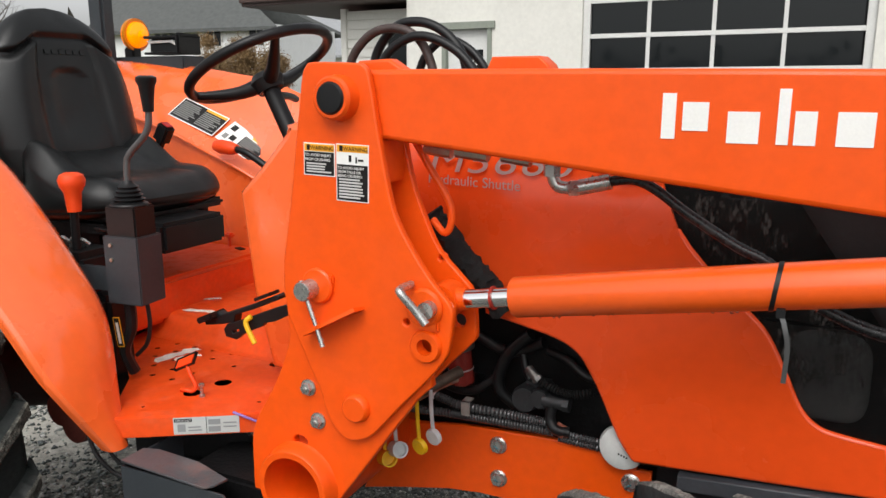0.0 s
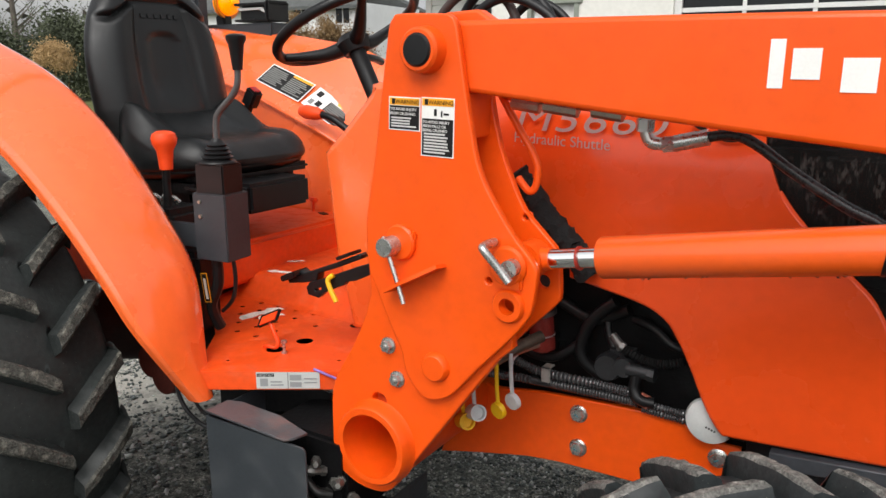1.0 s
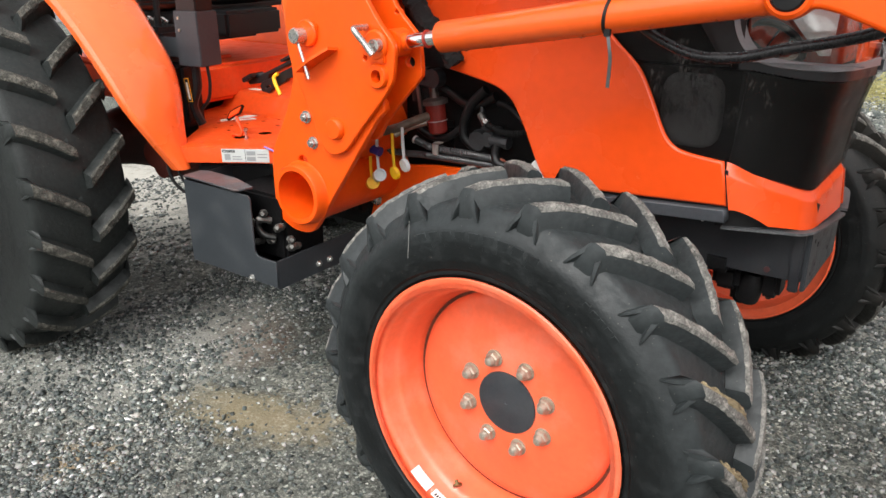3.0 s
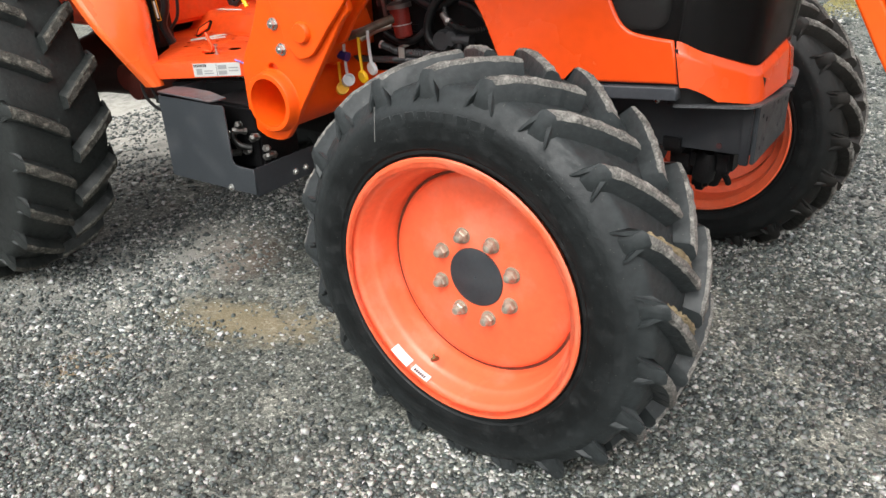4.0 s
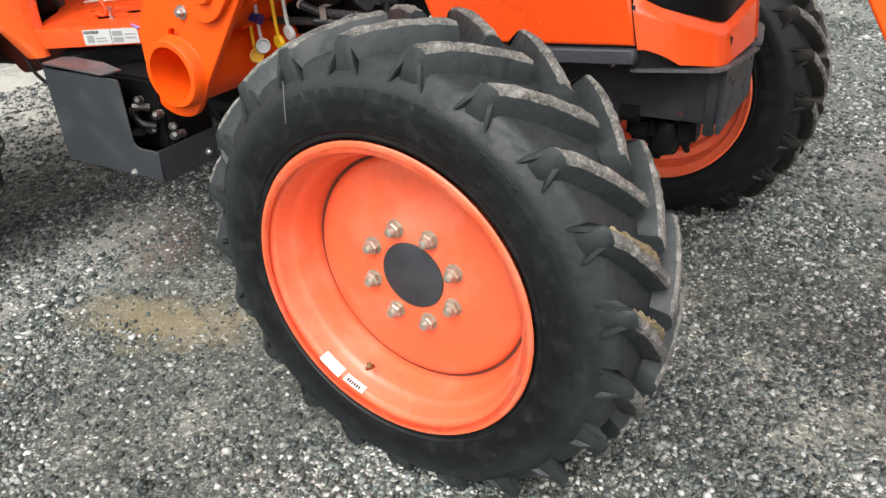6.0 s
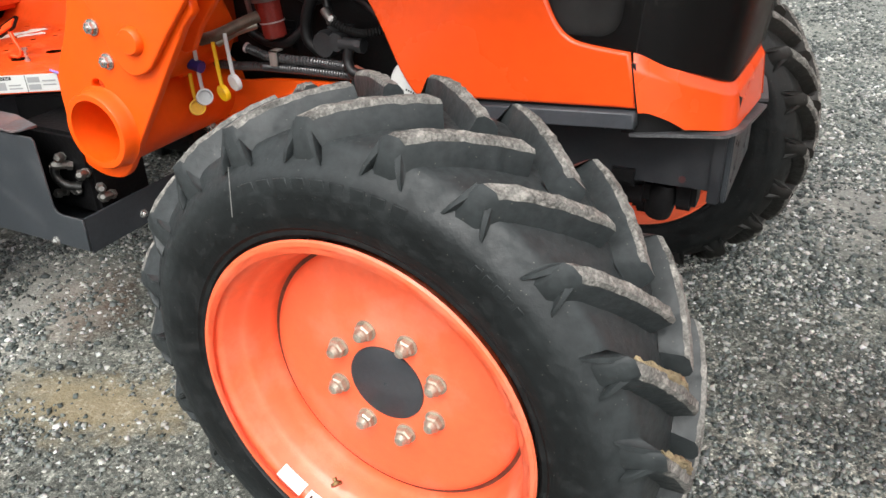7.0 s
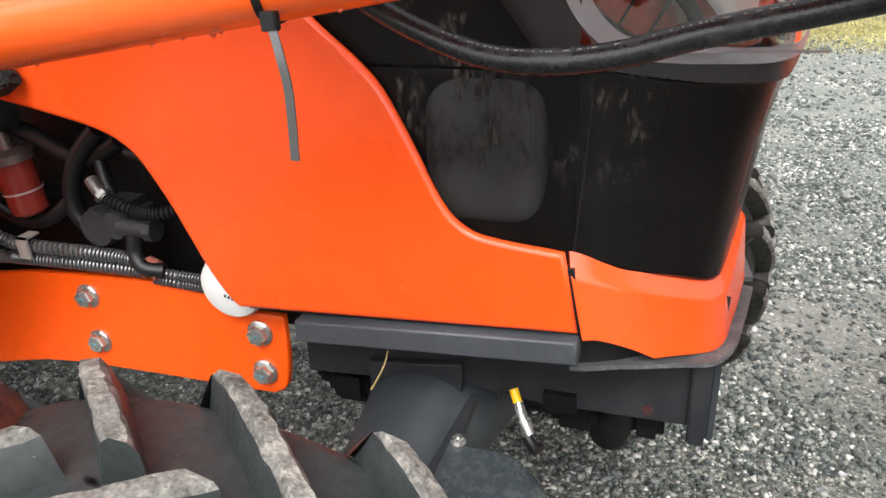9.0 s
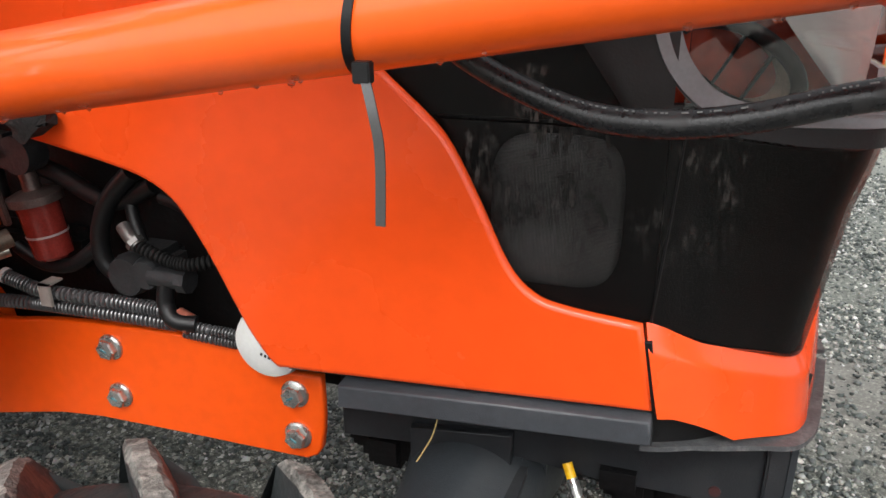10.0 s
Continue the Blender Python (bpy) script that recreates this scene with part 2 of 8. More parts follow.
def lathe(prof, n=48, axis="Y", closed=False):
    """A turned body: prof lists (radius, height along the axis)."""
    bm = bmesh.new()
    rows = []
    for r, h in prof:
        row = []
        for i in range(n):
            a = 2 * math.pi * i / n
            c, s = r * math.cos(a), r * math.sin(a)
            row.append(bm.verts.new((c, h, s) if axis == "Y" else (c, s, h) if axis == "Z" else (h, c, s)))
        rows.append(row)
    pairs = list(zip(rows, rows[1:])) + ([(rows[-1], rows[0])] if closed else [])
    for a, b in pairs:
        for i in range(n):
            bm.faces.new((a[i], a[(i + 1) % n], b[(i + 1) % n], b[i]))
    if not closed:
        for row, flip in ((rows[0], False), (rows[-1], True)):
            if (row[0].co - row[n // 2].co).length > 1e-5:
                bm.faces.new(row if flip else row[::-1])
    bmesh.ops.remove_doubles(bm, verts=bm.verts, dist=1e-6)
    bmesh.ops.recalc_face_normals(bm, faces=bm.faces)
    return bm


def tube(pts, r, n=10, smooth=5, radii=None, cap=True):
    """A pipe through points; radii may give one radius a point."""
    path = crom(pts, smooth) if smooth > 1 else [Vector(p) for p in pts]
    bm = bmesh.new()
    rows, up = [], Vector((0.13, 0.21, 0.97))
    for i, p in enumerate(path):
        d = (path[min(i + 1, len(path) - 1)] - path[max(i - 1, 0)]).normalized()
        a = d.cross(up)
        if a.length < 1e-3:
            a = d.cross(Vector((1, 0, 0)))
        a.normalize()
        b = d.cross(a)
        up = -b if i else up
        up = a.cross(d)
        if radii:
            f = i / max(len(path) - 1, 1) * (len(radii) - 1)
            k = min(int(f), len(radii) - 2)
            rr = radii[k] + (radii[k + 1] - radii[k]) * (f - k)
        else:
            rr = r
        rows.append([bm.verts.new(p + rr * (math.cos(2 * math.pi * j / n) * a + math.sin(2 * math.pi * j / n) * b)) for j in range(n)])
    for a, b in zip(rows, rows[1:]):
        for j in range(n):
            bm.faces.new((a[j], a[(j + 1) % n], b[(j + 1) % n], b[j]))
    if cap:
        bm.faces.new(rows[0][::-1]), bm.faces.new(rows[-1])
    bmesh.ops.recalc_face_normals(bm, faces=bm.faces)
    return bm


def grid(fn, nu, nv, thick=0.0, closed=False):
    """A sheet fn(u, v) over the unit square, made solid by thick along its normal."""
    bm = bmesh.new()
    vs = [[bm.verts.new(fn(i / nu, j / nv)) for j in range(nv + 1)] for i in range(nu + 1)]
    for i in range(nu):
        for j in range(nv):
            bm.faces.new((vs[i][j], vs[i + 1][j], vs[i + 1][j + 1], vs[i][j + 1]))
    bm.normal_update()
    if thick:
        bmesh.ops.solidify(bm, geom=bm.faces[:], thickness=thick)
    return bm


def soft(ob, angle=35):
    """Smooth shading with the sharp edges kept."""
    ob.data.shade_smooth()
    bm = bmesh.new()
    bm.from_mesh(ob.data)
    for e in bm.edges:
        if len(e.link_faces) == 2 and e.calc_face_angle(0) > radians(angle):
            e.smooth = False
    bm.to_mesh(ob.data)
    bm.free()
    return ob


def moved(bm, m):
    bmesh.ops.transform(bm, matrix=m, verts=bm.verts)
    return bm


YC = 2.39  # the tractor's middle
mir = lambda y: 2 * YC - y

# a hex bolt with washer, its head towards -y
_b = lathe([(0.0, 0.0), (0.019, 0.0), (0.019, -0.004), (0.0, -0.004)], 24)
_h = lathe([(0.0, -0.004), (0.0145, -0.004), (0.0145, -0.014), (0.013, -0.0165), (0.0, -0.0165)], 6)
_t = lathe([(0.0, -0.0165), (0.0065, -0.0165), (0.006, -0.021), (0.0, -0.021)], 12)
BOLT = bpy.data.meshes.new("bolt")
_j = join(_b, _h, _t)
_j.to_mesh(BOLT)
_j.free()
BOLTHEAD = bpy.data.meshes.new("bolt_head")
_j = join(lathe([(0.0, 0.0), (0.0195, 0.0), (0.0195, -0.003), (0.0165, -0.005), (0.0, -0.005)], 24), lathe([(0.0, -0.004), (0.0150, -0.004), (0.0150, -0.013), (0.0135, -0.0155), (0.0, -0.0160)], 6))
_j.to_mesh(BOLTHEAD)
_j.free()
BOLTHEAD.materials.append(STEEL)
BOLT.materials.append(STEEL)


def bolt(at, parent, s=1.0, ry=0, name="bolt", rx=0, rz=0):
    return part(name, BOLT, STEEL, parent, "", pose(*at, rx, ry, rz) @ Matrix.Scale(s, 4))


# ---- ground ----
GX = mat("gravel_bed", (0.138, 0.144, 0.133), 0.9, 0, 0.6, 30, 1.0, 90, 0, 0.2, dirt=(0.40, 0.39, 0.35), dirt_amt=0.9, dirt_scale=2.1)


def grit(m):
    """Fine chippings in the bed: cells of their own grey, some nearly black, some pale, with relief."""
    n, l = m.node_tree.nodes, m.node_tree.links
    b = n["Principled BSDF"]
    src = b.inputs["Base Color"].links[0].from_socket
    co = n.new("ShaderNodeTexCoord")
    for sc, amt in ((95, 0.75), (230, 0.6)):
        vo, rp, mx, bw = n.new("ShaderNodeTexVoronoi"), n.new("ShaderNodeValToRGB"), n.new("ShaderNodeMixRGB"), n.new("ShaderNodeSeparateColor")
        vo.inputs["Scale"].default_value = sc
        l.new(co.outputs["Object"], vo.inputs["Vector"]), l.new(vo.outputs["Color"], bw.inputs[0]), l.new(bw.outputs[0], rp.inputs["Fac"])
        el = rp.color_ramp.elements
        el[0].color, el[1].color = (0.25, 0.26, 0.25, 1), (2.4, 2.4, 2.3, 1)
        e = el.new(0.6)
        e.color = (0.85, 0.86, 0.83, 1)
        e = el.new(0.9)
        e.color = (1.35, 1.33, 1.28, 1)
        mx.blend_type, mx.inputs["Fac"].default_value = "MULTIPLY", amt
        l.new(src, mx.inputs["Color1"]), l.new(rp.outputs["Color"], mx.inputs["Color2"])
        src = mx.outputs[0]
    l.new(src, b.inputs["Base Color"])


grit(GX)


def yard_patch(m, at, size, color, amount, seed):
    """A ragged patch of another colour on the yard: mud, rust, grass or a paler bed."""
    n, l = m.node_tree.nodes, m.node_tree.links
    b = n["Principled BSDF"]
    src = b.inputs["Base Color"].links[0].from_socket
    co, mp, t, ad = n.new("ShaderNodeTexCoord"), n.new("ShaderNodeMapping"), n.new("ShaderNodeTexNoise"), n.new("ShaderNodeMath")
    mp.vector_type = "TEXTURE"
    mp.inputs["Location"].default_value, mp.inputs["Rotation"].default_value, mp.inputs["Scale"].default_value = (*at, 0), (0, 0, seed * 0.3), (*size, 1)
    ln = n.new("ShaderNodeVectorMath")
    ln.operation = "LENGTH"
    t.inputs["Scale"].default_value, t.inputs["Detail"].default_value, t.inputs["Roughness"].default_value = 9 + seed, 9, 0.75
    l.new(co.outputs["Object"], mp.inputs["Vector"]), l.new(mp.outputs[0], ln.inputs[0]), l.new(co.outputs["Object"], t.inputs["Vector"])
    ad.operation = "MULTIPLY_ADD"
    ad.inputs[1].default_value = 2.4
    l.new(t.outputs["Fac"], ad.inputs[0]), l.new(ln.outputs["Value"], ad.inputs[2])
    mr = n.new("ShaderNodeMapRange")
    mr.inputs["From Min"].default_value, mr.inputs["From Max"].default_value = 2.35, 1.55
    mr.inputs["To Max"].default_value = amount
    l.new(ad.outputs[0], mr.inputs["Value"])
    mx = n.new("ShaderNodeMixRGB")
    mx.inputs["Color2"].default_value = (*color, 1)
    l.new(mr.outputs[0], mx.inputs["Fac"]), l.new(src, mx.inputs["Color1"]), l.new(mx.outputs[0], b.inputs["Base Color"])


yard_patch(GX, (-0.29, 1.63), (0.36, 0.15), (0.27, 0.22, 0.13), 0.65, 1)
yard_patch(GX, (-0.55, 1.15), (0.14, 0.10), (0.28, 0.20, 0.11), 0.7, 2)
yard_patch(GX, (-0.72, 2.0), (0.20, 0.26), (0.13, 0.08, 0.055), 0.6, 3)
# paler patches of the bed
yard_patch(GX, (-3.0, 3.0), (1.3, 0.9), (0.46, 0.44, 0.39), 0.85, 0)
yard_patch(GX, (1.5, 3.8), (0.55, 0.40), (0.30, 0.29, 0.265), 0.5, 4)
# pale fines, lightened further to offset the tractor's shadow by the step box
yard_patch(GX, (-1.05, 1.75), (0.60, 0.45), (0.40, 0.395, 0.36), 0.6, 5)
yard_patch(GX, (3.0, 7.5), (5.0, 3.4), (0.24, 0.255, 0.24), 0.45, 6)
yard_patch(GX, (3.2, 10.2), (4.0, 0.9), (0.30, 0.27, 0.11), 0.75, 7)
ground = part("ground", grid(lambda u, v: (-400 + 800 * u, -400 + 800 * v, 0), 2, 2), GX, None)
tagged(ground, "grey crushed gravel yard with packed dirt patches", "ground", kind="structure")


# ---- decals ----
def decal(name, rects, texts, m, parent, mats, label="", thick=0.0012, fine=()):
    """A printed label: rects (x0, z0, x1, z1, material) laid on one another, texts (words, x, z, size, material); local x right, z up, face to -y."""
    bm = bmesh.new()
    for k, (x0, z0, x1, z1, mi) in enumerate(rects):
        b = box_bm((x0, -thick - 0.0004 * k * (k < 4) - 0.0012 * (k >= 4), z0), (x1, 0, z1), 0)
        for f in b.faces:
            f.material_index = mi
        me = bpy.data.meshes.new("t")
        b.to_mesh(me)
        b.free()
        bm.from_mesh(me)
    for words, x, z, size, mi in texts:
        cu = bpy.data.curves.new("words", "FONT")
        cu.body, cu.size, cu.extrude = words, size, 0.0002
        tmp = bpy.data.objects.new("words", cu)
        me = bpy.data.meshes.new_from_object(tmp)
        bpy.data.objects.remove(tmp)
        me.transform(pose(x, -thick - 0.0022, z, 90))
        n0 = len(bm.faces)
        bm.from_mesh(me)
        bm.faces.ensure_lookup_table()
        for f in bm.faces[n0:]:
            f.material_index = mi
    ob = part(name, bm, mats, parent, label)
    ob.matrix_basis = m
    if fine:
        b = join(*[box_bm((x0, -thick - 0.0012, z0), (x1, -thick * 0.5, z1), 0) for x0, z0, x1, z1, mi in fine])
        pr = part("fine_print", b, mats[fine[0][4]], ob, "lines of print too fine to read")
        pr.matrix_basis = m
        tagged(pr, kind="stuff")
    return ob


def bars(x0, x1, z0, z1, n, mi, rng, gap=0.45):
    """Lines of print too small to read."""
    out = []
    h = (z1 - z0) / n
    for i in range(n):
        end = x1 - (x1 - x0) * rng.uniform(0, 0.3)
        out.append((x0, z1 - (i + 1) * h + h * gap, end, z1 - i * h, mi))
    return out


# ---- wheels ----
def tyre_bm(R, half, rim_r, lugs, lug_h, lug_w, reach, seed, phase, crown, bead, start=0.002, bend=1.0, endq=0.91, stagger=0.5):
    """A farm tyre about the y axis, its outer face to -y. The lugs' centre leads to +x at the top; bead = (r, half width) where it sits in the rim."""
    rng = random.Random(seed)
    rc = R - lug_h
    d = rc - rim_r
    key = [(rim_r + 0.022, -half * 0.945), (rim_r + d * 0.22, -half * 0.985), (rim_r + d * 0.45, -half), (rim_r + d * 0.66, -half * 0.985), (rc - crown - 0.016, -half * (0.935 if endq > 0.9 else 0.87)), (rc - crown * 0.72, -half * (0.82 if endq > 0.9 else 0.75)), (rc - crown * 0.36, -half * (0.60 if endq > 0.9 else 0.56)), (rc - crown * 0.1, -half * 0.32), (rc, 0)]
    prof = [(bead[0], -bead[1]), (bead[0] + 0.006, -bead[1]), (rim_r + 0.010, -half * 0.925), (rim_r + 0.014, -half * 0.95), (rim_r + 0.018, -half * 0.95)]
    fine = [(p[0], p[1]) for p in crom(key, 6)]
    for i, (r, y) in enumerate(fine):
        # moulded rings low on the sidewall
        q = (r - rim_r) / d
        rib = 0.0013 if i in (3, 8, 14) and q < 0.6 else 0.0
        prof.append((r, y - rib))
    prof = prof + [(r, -h) for r, h in prof[-2::-1]]
    bm = lathe(prof, 240, closed=True)
    core = [v for v in bm.verts if abs(v.co.y) < half * 0.7 and math.hypot(v.co.x, v.co.z) > rc - crown]
    surf = lambda v: rc - 0.002 - crown * (abs(v) / half) ** 2.2 - 0.015 * (abs(v) / half) ** 8
    for s in (-1, 1):
        for k in range(lugs):
            a0 = 2 * math.pi * (k + (stagger if s > 0 else 0.0)) / lugs + phase + rng.uniform(-0.006, 0.006)
            st = []
            N = 16
            for i in range(N + 1):
                q = i / N
                v = s * (start + q * (half * endq - start))
                lead = reach * (1 - q) ** bend
                top = R - crown * 0.80 * q ** 2.2 - 0.004 * max(0, q - 0.8) / 0.2 + rng.uniform(-0.0014, 0.0006)
                base = surf(v) - 0.014
                w = lug_w * (1.0 + 0.10 * q) * rng.uniform(0.97, 1.03)
                st.append((v, lead + rng.uniform(-0.0008, 0.0008), top, base, w * 0.5, w * 0.5 + lug_h * 0.36))
            v, lead, top, base, wt, wb = st[-1]
            st.append((s * half * min(0.945, endq + 0.045), -0.003, top - lug_h * 0.35, top - lug_h * 1.5, wt * 0.95, wb * 0.95))
            st.append((s * half * min(0.965, endq + 0.08), -0.006, top - lug_h * 1.05, top - lug_h * 1.7, wt * 0.66, wb * 0.70))
            rows = []
            for v_, ld, tp, bs, w1, w2 in st:
                row = []
                e = min(0.006, w1 * 0.35) * rng.uniform(0.5, 1.4)
                for ww, rr in ((-w2, bs), (-w1 - e * 0.4, tp - 0.007), (-w1 + e, tp), (w1 - e, tp), (w1 + e * 0.4, tp - 0.007), (w2, bs)):
                    ang = a0 - (ld + ww) / R
                    rr += rng.uniform(-0.0010, 0.0010) if rr > tp - 0.008 else 0
                    row.append(bm.verts.new((rr * math.cos(ang), v_ + rng.uniform(-0.001, 0.001), rr * math.sin(ang))))
                rows.append(row)
            for i, (a, b) in enumerate(zip(rows, rows[1:])):
                for j in range(5):
                    f = bm.faces.new((a[j], a[j + 1], b[j + 1], b[j]))
                    f.material_index = 1 if j in (1, 2, 3) and i < N else 0
            bm.faces.new(rows[0]), bm.faces.new(rows[-1][::-1])
            # two roots run from the lug's end down into the sidewall
            for g in (-1, 1):
                def at(ww, rr, vv):
                    ang = a0 - (ww - 0.004) / R
                    return bm.verts.new((rr * math.cos(ang), s * vv, rr * math.sin(ang)))
                h = min(lug_h, 0.034)
                out = 0.985 if endq > 0.9 else 0.915
                A = at(g * wt * 0.95, top - 0.006, half * (endq - 0.01)), at(g * wt * 0.25, top - 0.010, half * (endq - 0.01))
                B = at(g * (wb + 0.002), top - h * 1.45, half * out), at(g * (wb - 0.007), top - h * 1.35, half * out)
                C = at(g * (wb + 0.009), top - h * 1.95, half * (out + 0.010)), at(g * (wb + 0.003), top - h * 1.9, half * (out + 0.010))
                D = at(g * wb, top - h * 1.3, half * (endq - 0.06)), at(g * wt * 0.25, top - h * 1.3, half * (endq - 0.06))
                for q in ((A[0], A[1], B[1], B[0]), (B[0], B[1], C[1], C[0]), (A[0], B[0], D[0]), (A[1], D[1], B[1]), (B[0], C[0], D[0]), (B[1], D[1], C[1])):
                    bm.faces.new(q).material_index = 0
                bm.faces.new((D[0], D[1], rows[N][0]))
            near = min(core, key=lambda c: (c.co - rows[0][0].co).length)
            bm.faces.new((rows[0][0], rows[0][5], near))
    bmesh.ops.recalc_face_normals(bm, faces=bm.faces)
    return bm


_n = join(lathe([(0.0, 0.0), (0.0185, 0.0), (0.0185, -0.003), (0.0, -0.003)], 24), lathe([(0.0, -0.003), (0.0160, -0.003), (0.0160, -0.013), (0.0135, -0.016), (0.0, -0.016)], 6),
          lathe([(0.0, -0.016), (0.012, -0.016), (0.0115, -0.020), (0.008, -0.027), (0.0, -0.029)], 16))
NUT = bpy.data.meshes.new("wheel_nut")
_n.to_mesh(NUT)
_n.free()


SEAMSHADE = mat("seam_shade", (0.10, 0.024, 0.010), 0.9, 0, 0.4, 40)
# the far front tyre is toned darker and browner than the near one
FTYREFAR = tyre_rubber(0.840, 0.478, 0.42, 0.56, (0.020, 0.018, 0.015))
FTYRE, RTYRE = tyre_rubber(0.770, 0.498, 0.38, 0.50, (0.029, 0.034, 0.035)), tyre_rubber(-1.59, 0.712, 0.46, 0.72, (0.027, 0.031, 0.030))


def front_wheel(tractor, y_flange, side):
    """side -1: the outer face looks to -y."""
    cx, cz, half = 0.770 + (0.07 if side > 0 else 0.0), 0.498 - (0.02 if side > 0 else 0.0), 0.157
    yc = y_flange - side * half
    whole = pose(cx, yc, cz, 0, 0, -2) @ Matrix.Diagonal((1, -side, 1, 1))
    T = whole @ Matrix.Diagonal((1.021, 1, 1.021, 1))
    dish = T @ Matrix.Translation((0, 0.113 - half, 0))
    rimprof = [(0.318, -half), (0.330, -half), (0.333, -half + 0.004), (0.330, -half + 0.009), (0.316, -half + 0.013), (0.309, -half + 0.022), (0.305, -half + 0.050), (0.297, -half + 0.058), (0.291, -half + 0.066), (0.286, -half + 0.095),
               (0.278, -half + 0.112), (0.274, -half + 0.124), (0.272, 0.045), (0.276, 0.055), (0.300, 0.066), (0.309, half - 0.020), (0.330, half - 0.006), (0.333, half)]
    rimprof += [(r - 0.007, h) for r, h in rimprof[::-1]]
    w = soft(part("front_wheel", moved(lathe(rimprof, 96, closed=True), T), RIMP, tractor, "orange steel front wheel rim with rolled edge"), 50)
    disc = lathe([(0.0, -0.006), (0.075, -0.006), (0.14, -0.006), (0.165, -0.003), (0.225, 0.004), (0.246, 0.005), (0.256, 0.011), (0.2605, 0.020), (0.262, 0.050), (0.258, 0.050), (0.22, 0.020), (0.0, 0.010)], 96)
    soft(part("wheel_disc", moved(disc, dish), RIMP, w), 40)
    # a dark red ring paints in the shade between disc and barrel
    seam = lathe([(0.259, 0.018), (0.2775, 0.016), (0.2775, 0.020), (0.259, 0.022)], 96, closed=True)
    part("rim_seam", moved(seam, dish), SEAMSHADE, w, "dark ring drawn for the shade in the seam between disc and barrel")
    cap = lathe([(0.0, -0.0085), (0.003, -0.0085), (0.004, -0.0105), (0.070, -0.0110), (0.0755, -0.0095), (0.077, -0.004), (0.077, 0.02), (0, 0.02)], 48)
    soft(part("hub_cap", moved(cap, dish), GREY, w, "dark grey round hub cap"), 40)
    t = part("front_tyre", moved(tyre_bm(0.548, 0.157, 0.332, 21, 0.045, 0.031, 0.155, 4 + side, radians(10.7), 0.017, (0.336, 0.139), endq=0.80, stagger=0.43), whole), [FTYRE if side < 0 else FTYREFAR, LUGTOP], w, "black rubber tractor tyre with worn chevron lugs")
    if side < 0:
        for k in range(8):
            a = radians(18.5 + 45 * k)
            part("wheel_nut", NUT, NUTZ, w, "", pose(cx, yc, cz, 0, 0, -2) @ pose(0.1122 * math.cos(a), 0.107 - half, 0.1122 * math.sin(a), 0, 17 * k, 0) @ Matrix.Scale(1.12, 4))
    return w


def rear_wheel(tractor, yc, side):
    cx, cz, half = -1.59, 0.712, 0.178
    T = Matrix.Translation((cx, yc, cz)) @ Matrix.Diagonal((1, -side, 1, 1))
    prof = [(0.36, -half), (0.385, -half), (0.388, -half + 0.008), (0.365, -half + 0.02), (0.355, -half + 0.09), (0.33, -half + 0.12), (0.33, half - 0.1), (0.36, half - 0.05), (0.388, half)]
    prof += [(r - 0.008, h) for r, h in prof[::-1]]
    w = soft(part("rear_wheel", moved(lathe(prof, 72, closed=True), T), RIMP, tractor, "orange steel rear wheel rim"), 50)
    part("wheel_disc", moved(lathe([(0, -0.05), (0.12, -0.05), (0.16, -0.02), (0.29, 0.0), (0.324, -0.01), (0.324, 0.004), (0.28, 0.014), (0, -0.03)], 64), T), RIMP, w)
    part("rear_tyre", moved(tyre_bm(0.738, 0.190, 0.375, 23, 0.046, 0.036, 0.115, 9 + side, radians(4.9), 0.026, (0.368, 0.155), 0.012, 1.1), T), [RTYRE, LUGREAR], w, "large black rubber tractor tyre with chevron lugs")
    return w


tractor = root("tractor", (-0.2, YC, 0), "orange compact utility tractor parked on grey gravel", "tractor")
fw = front_wheel(tractor, 1.430, -1)
front_wheel(tractor, mir(1.430), 1)
rear_wheel(tractor, 1.50, -1)
rear_wheel(tractor, mir(1.50), 1)
MUD = mat("dried_mud", (0.19, 0.15, 0.085), 0.95, 0, 0.5, 60, 1.0, 200)
mrng = random.Random(12)


def mud(a0, a1, y0, y1, w):
    """Dried mud caked along a lug."""
    def fn(u, v):
        n1, n2 = math.sin(23 * u + 17 * v + a0) * math.sin(31 * v - 9 * u), math.sin(41 * u * v + 13 * u + a1)
        a = radians(a0 + (a1 - a0) * u) + (w * (v - 0.5) * (0.8 + 0.25 * n2) + 0.002 * n1) / 0.546
        edge = max(0.0, 1 - (2 * u - 1) ** 4) * max(0.0, 1 - (2 * v - 1) ** 4)
        yy = y0 + (y1 - y0) * u
        r = 0.540 - 0.016 * (abs(yy - 1.587) / 0.125) ** 2.2 + edge * (0.010 + 0.003 * n1 + 0.003 * n2)
        return (0.770 + r * math.cos(a), yy + 0.002 * n2, 0.498 + r * math.sin(a))
    return part("dried_mud", grid(fn, 14, 8, 0.004), MUD, fw, "tan dried mud caked on a lug")


mud(28.4, 16.5, 1.449, 1.548, 0.036)
mud(11.2, 0.5, 1.449, 1.540, 0.034)
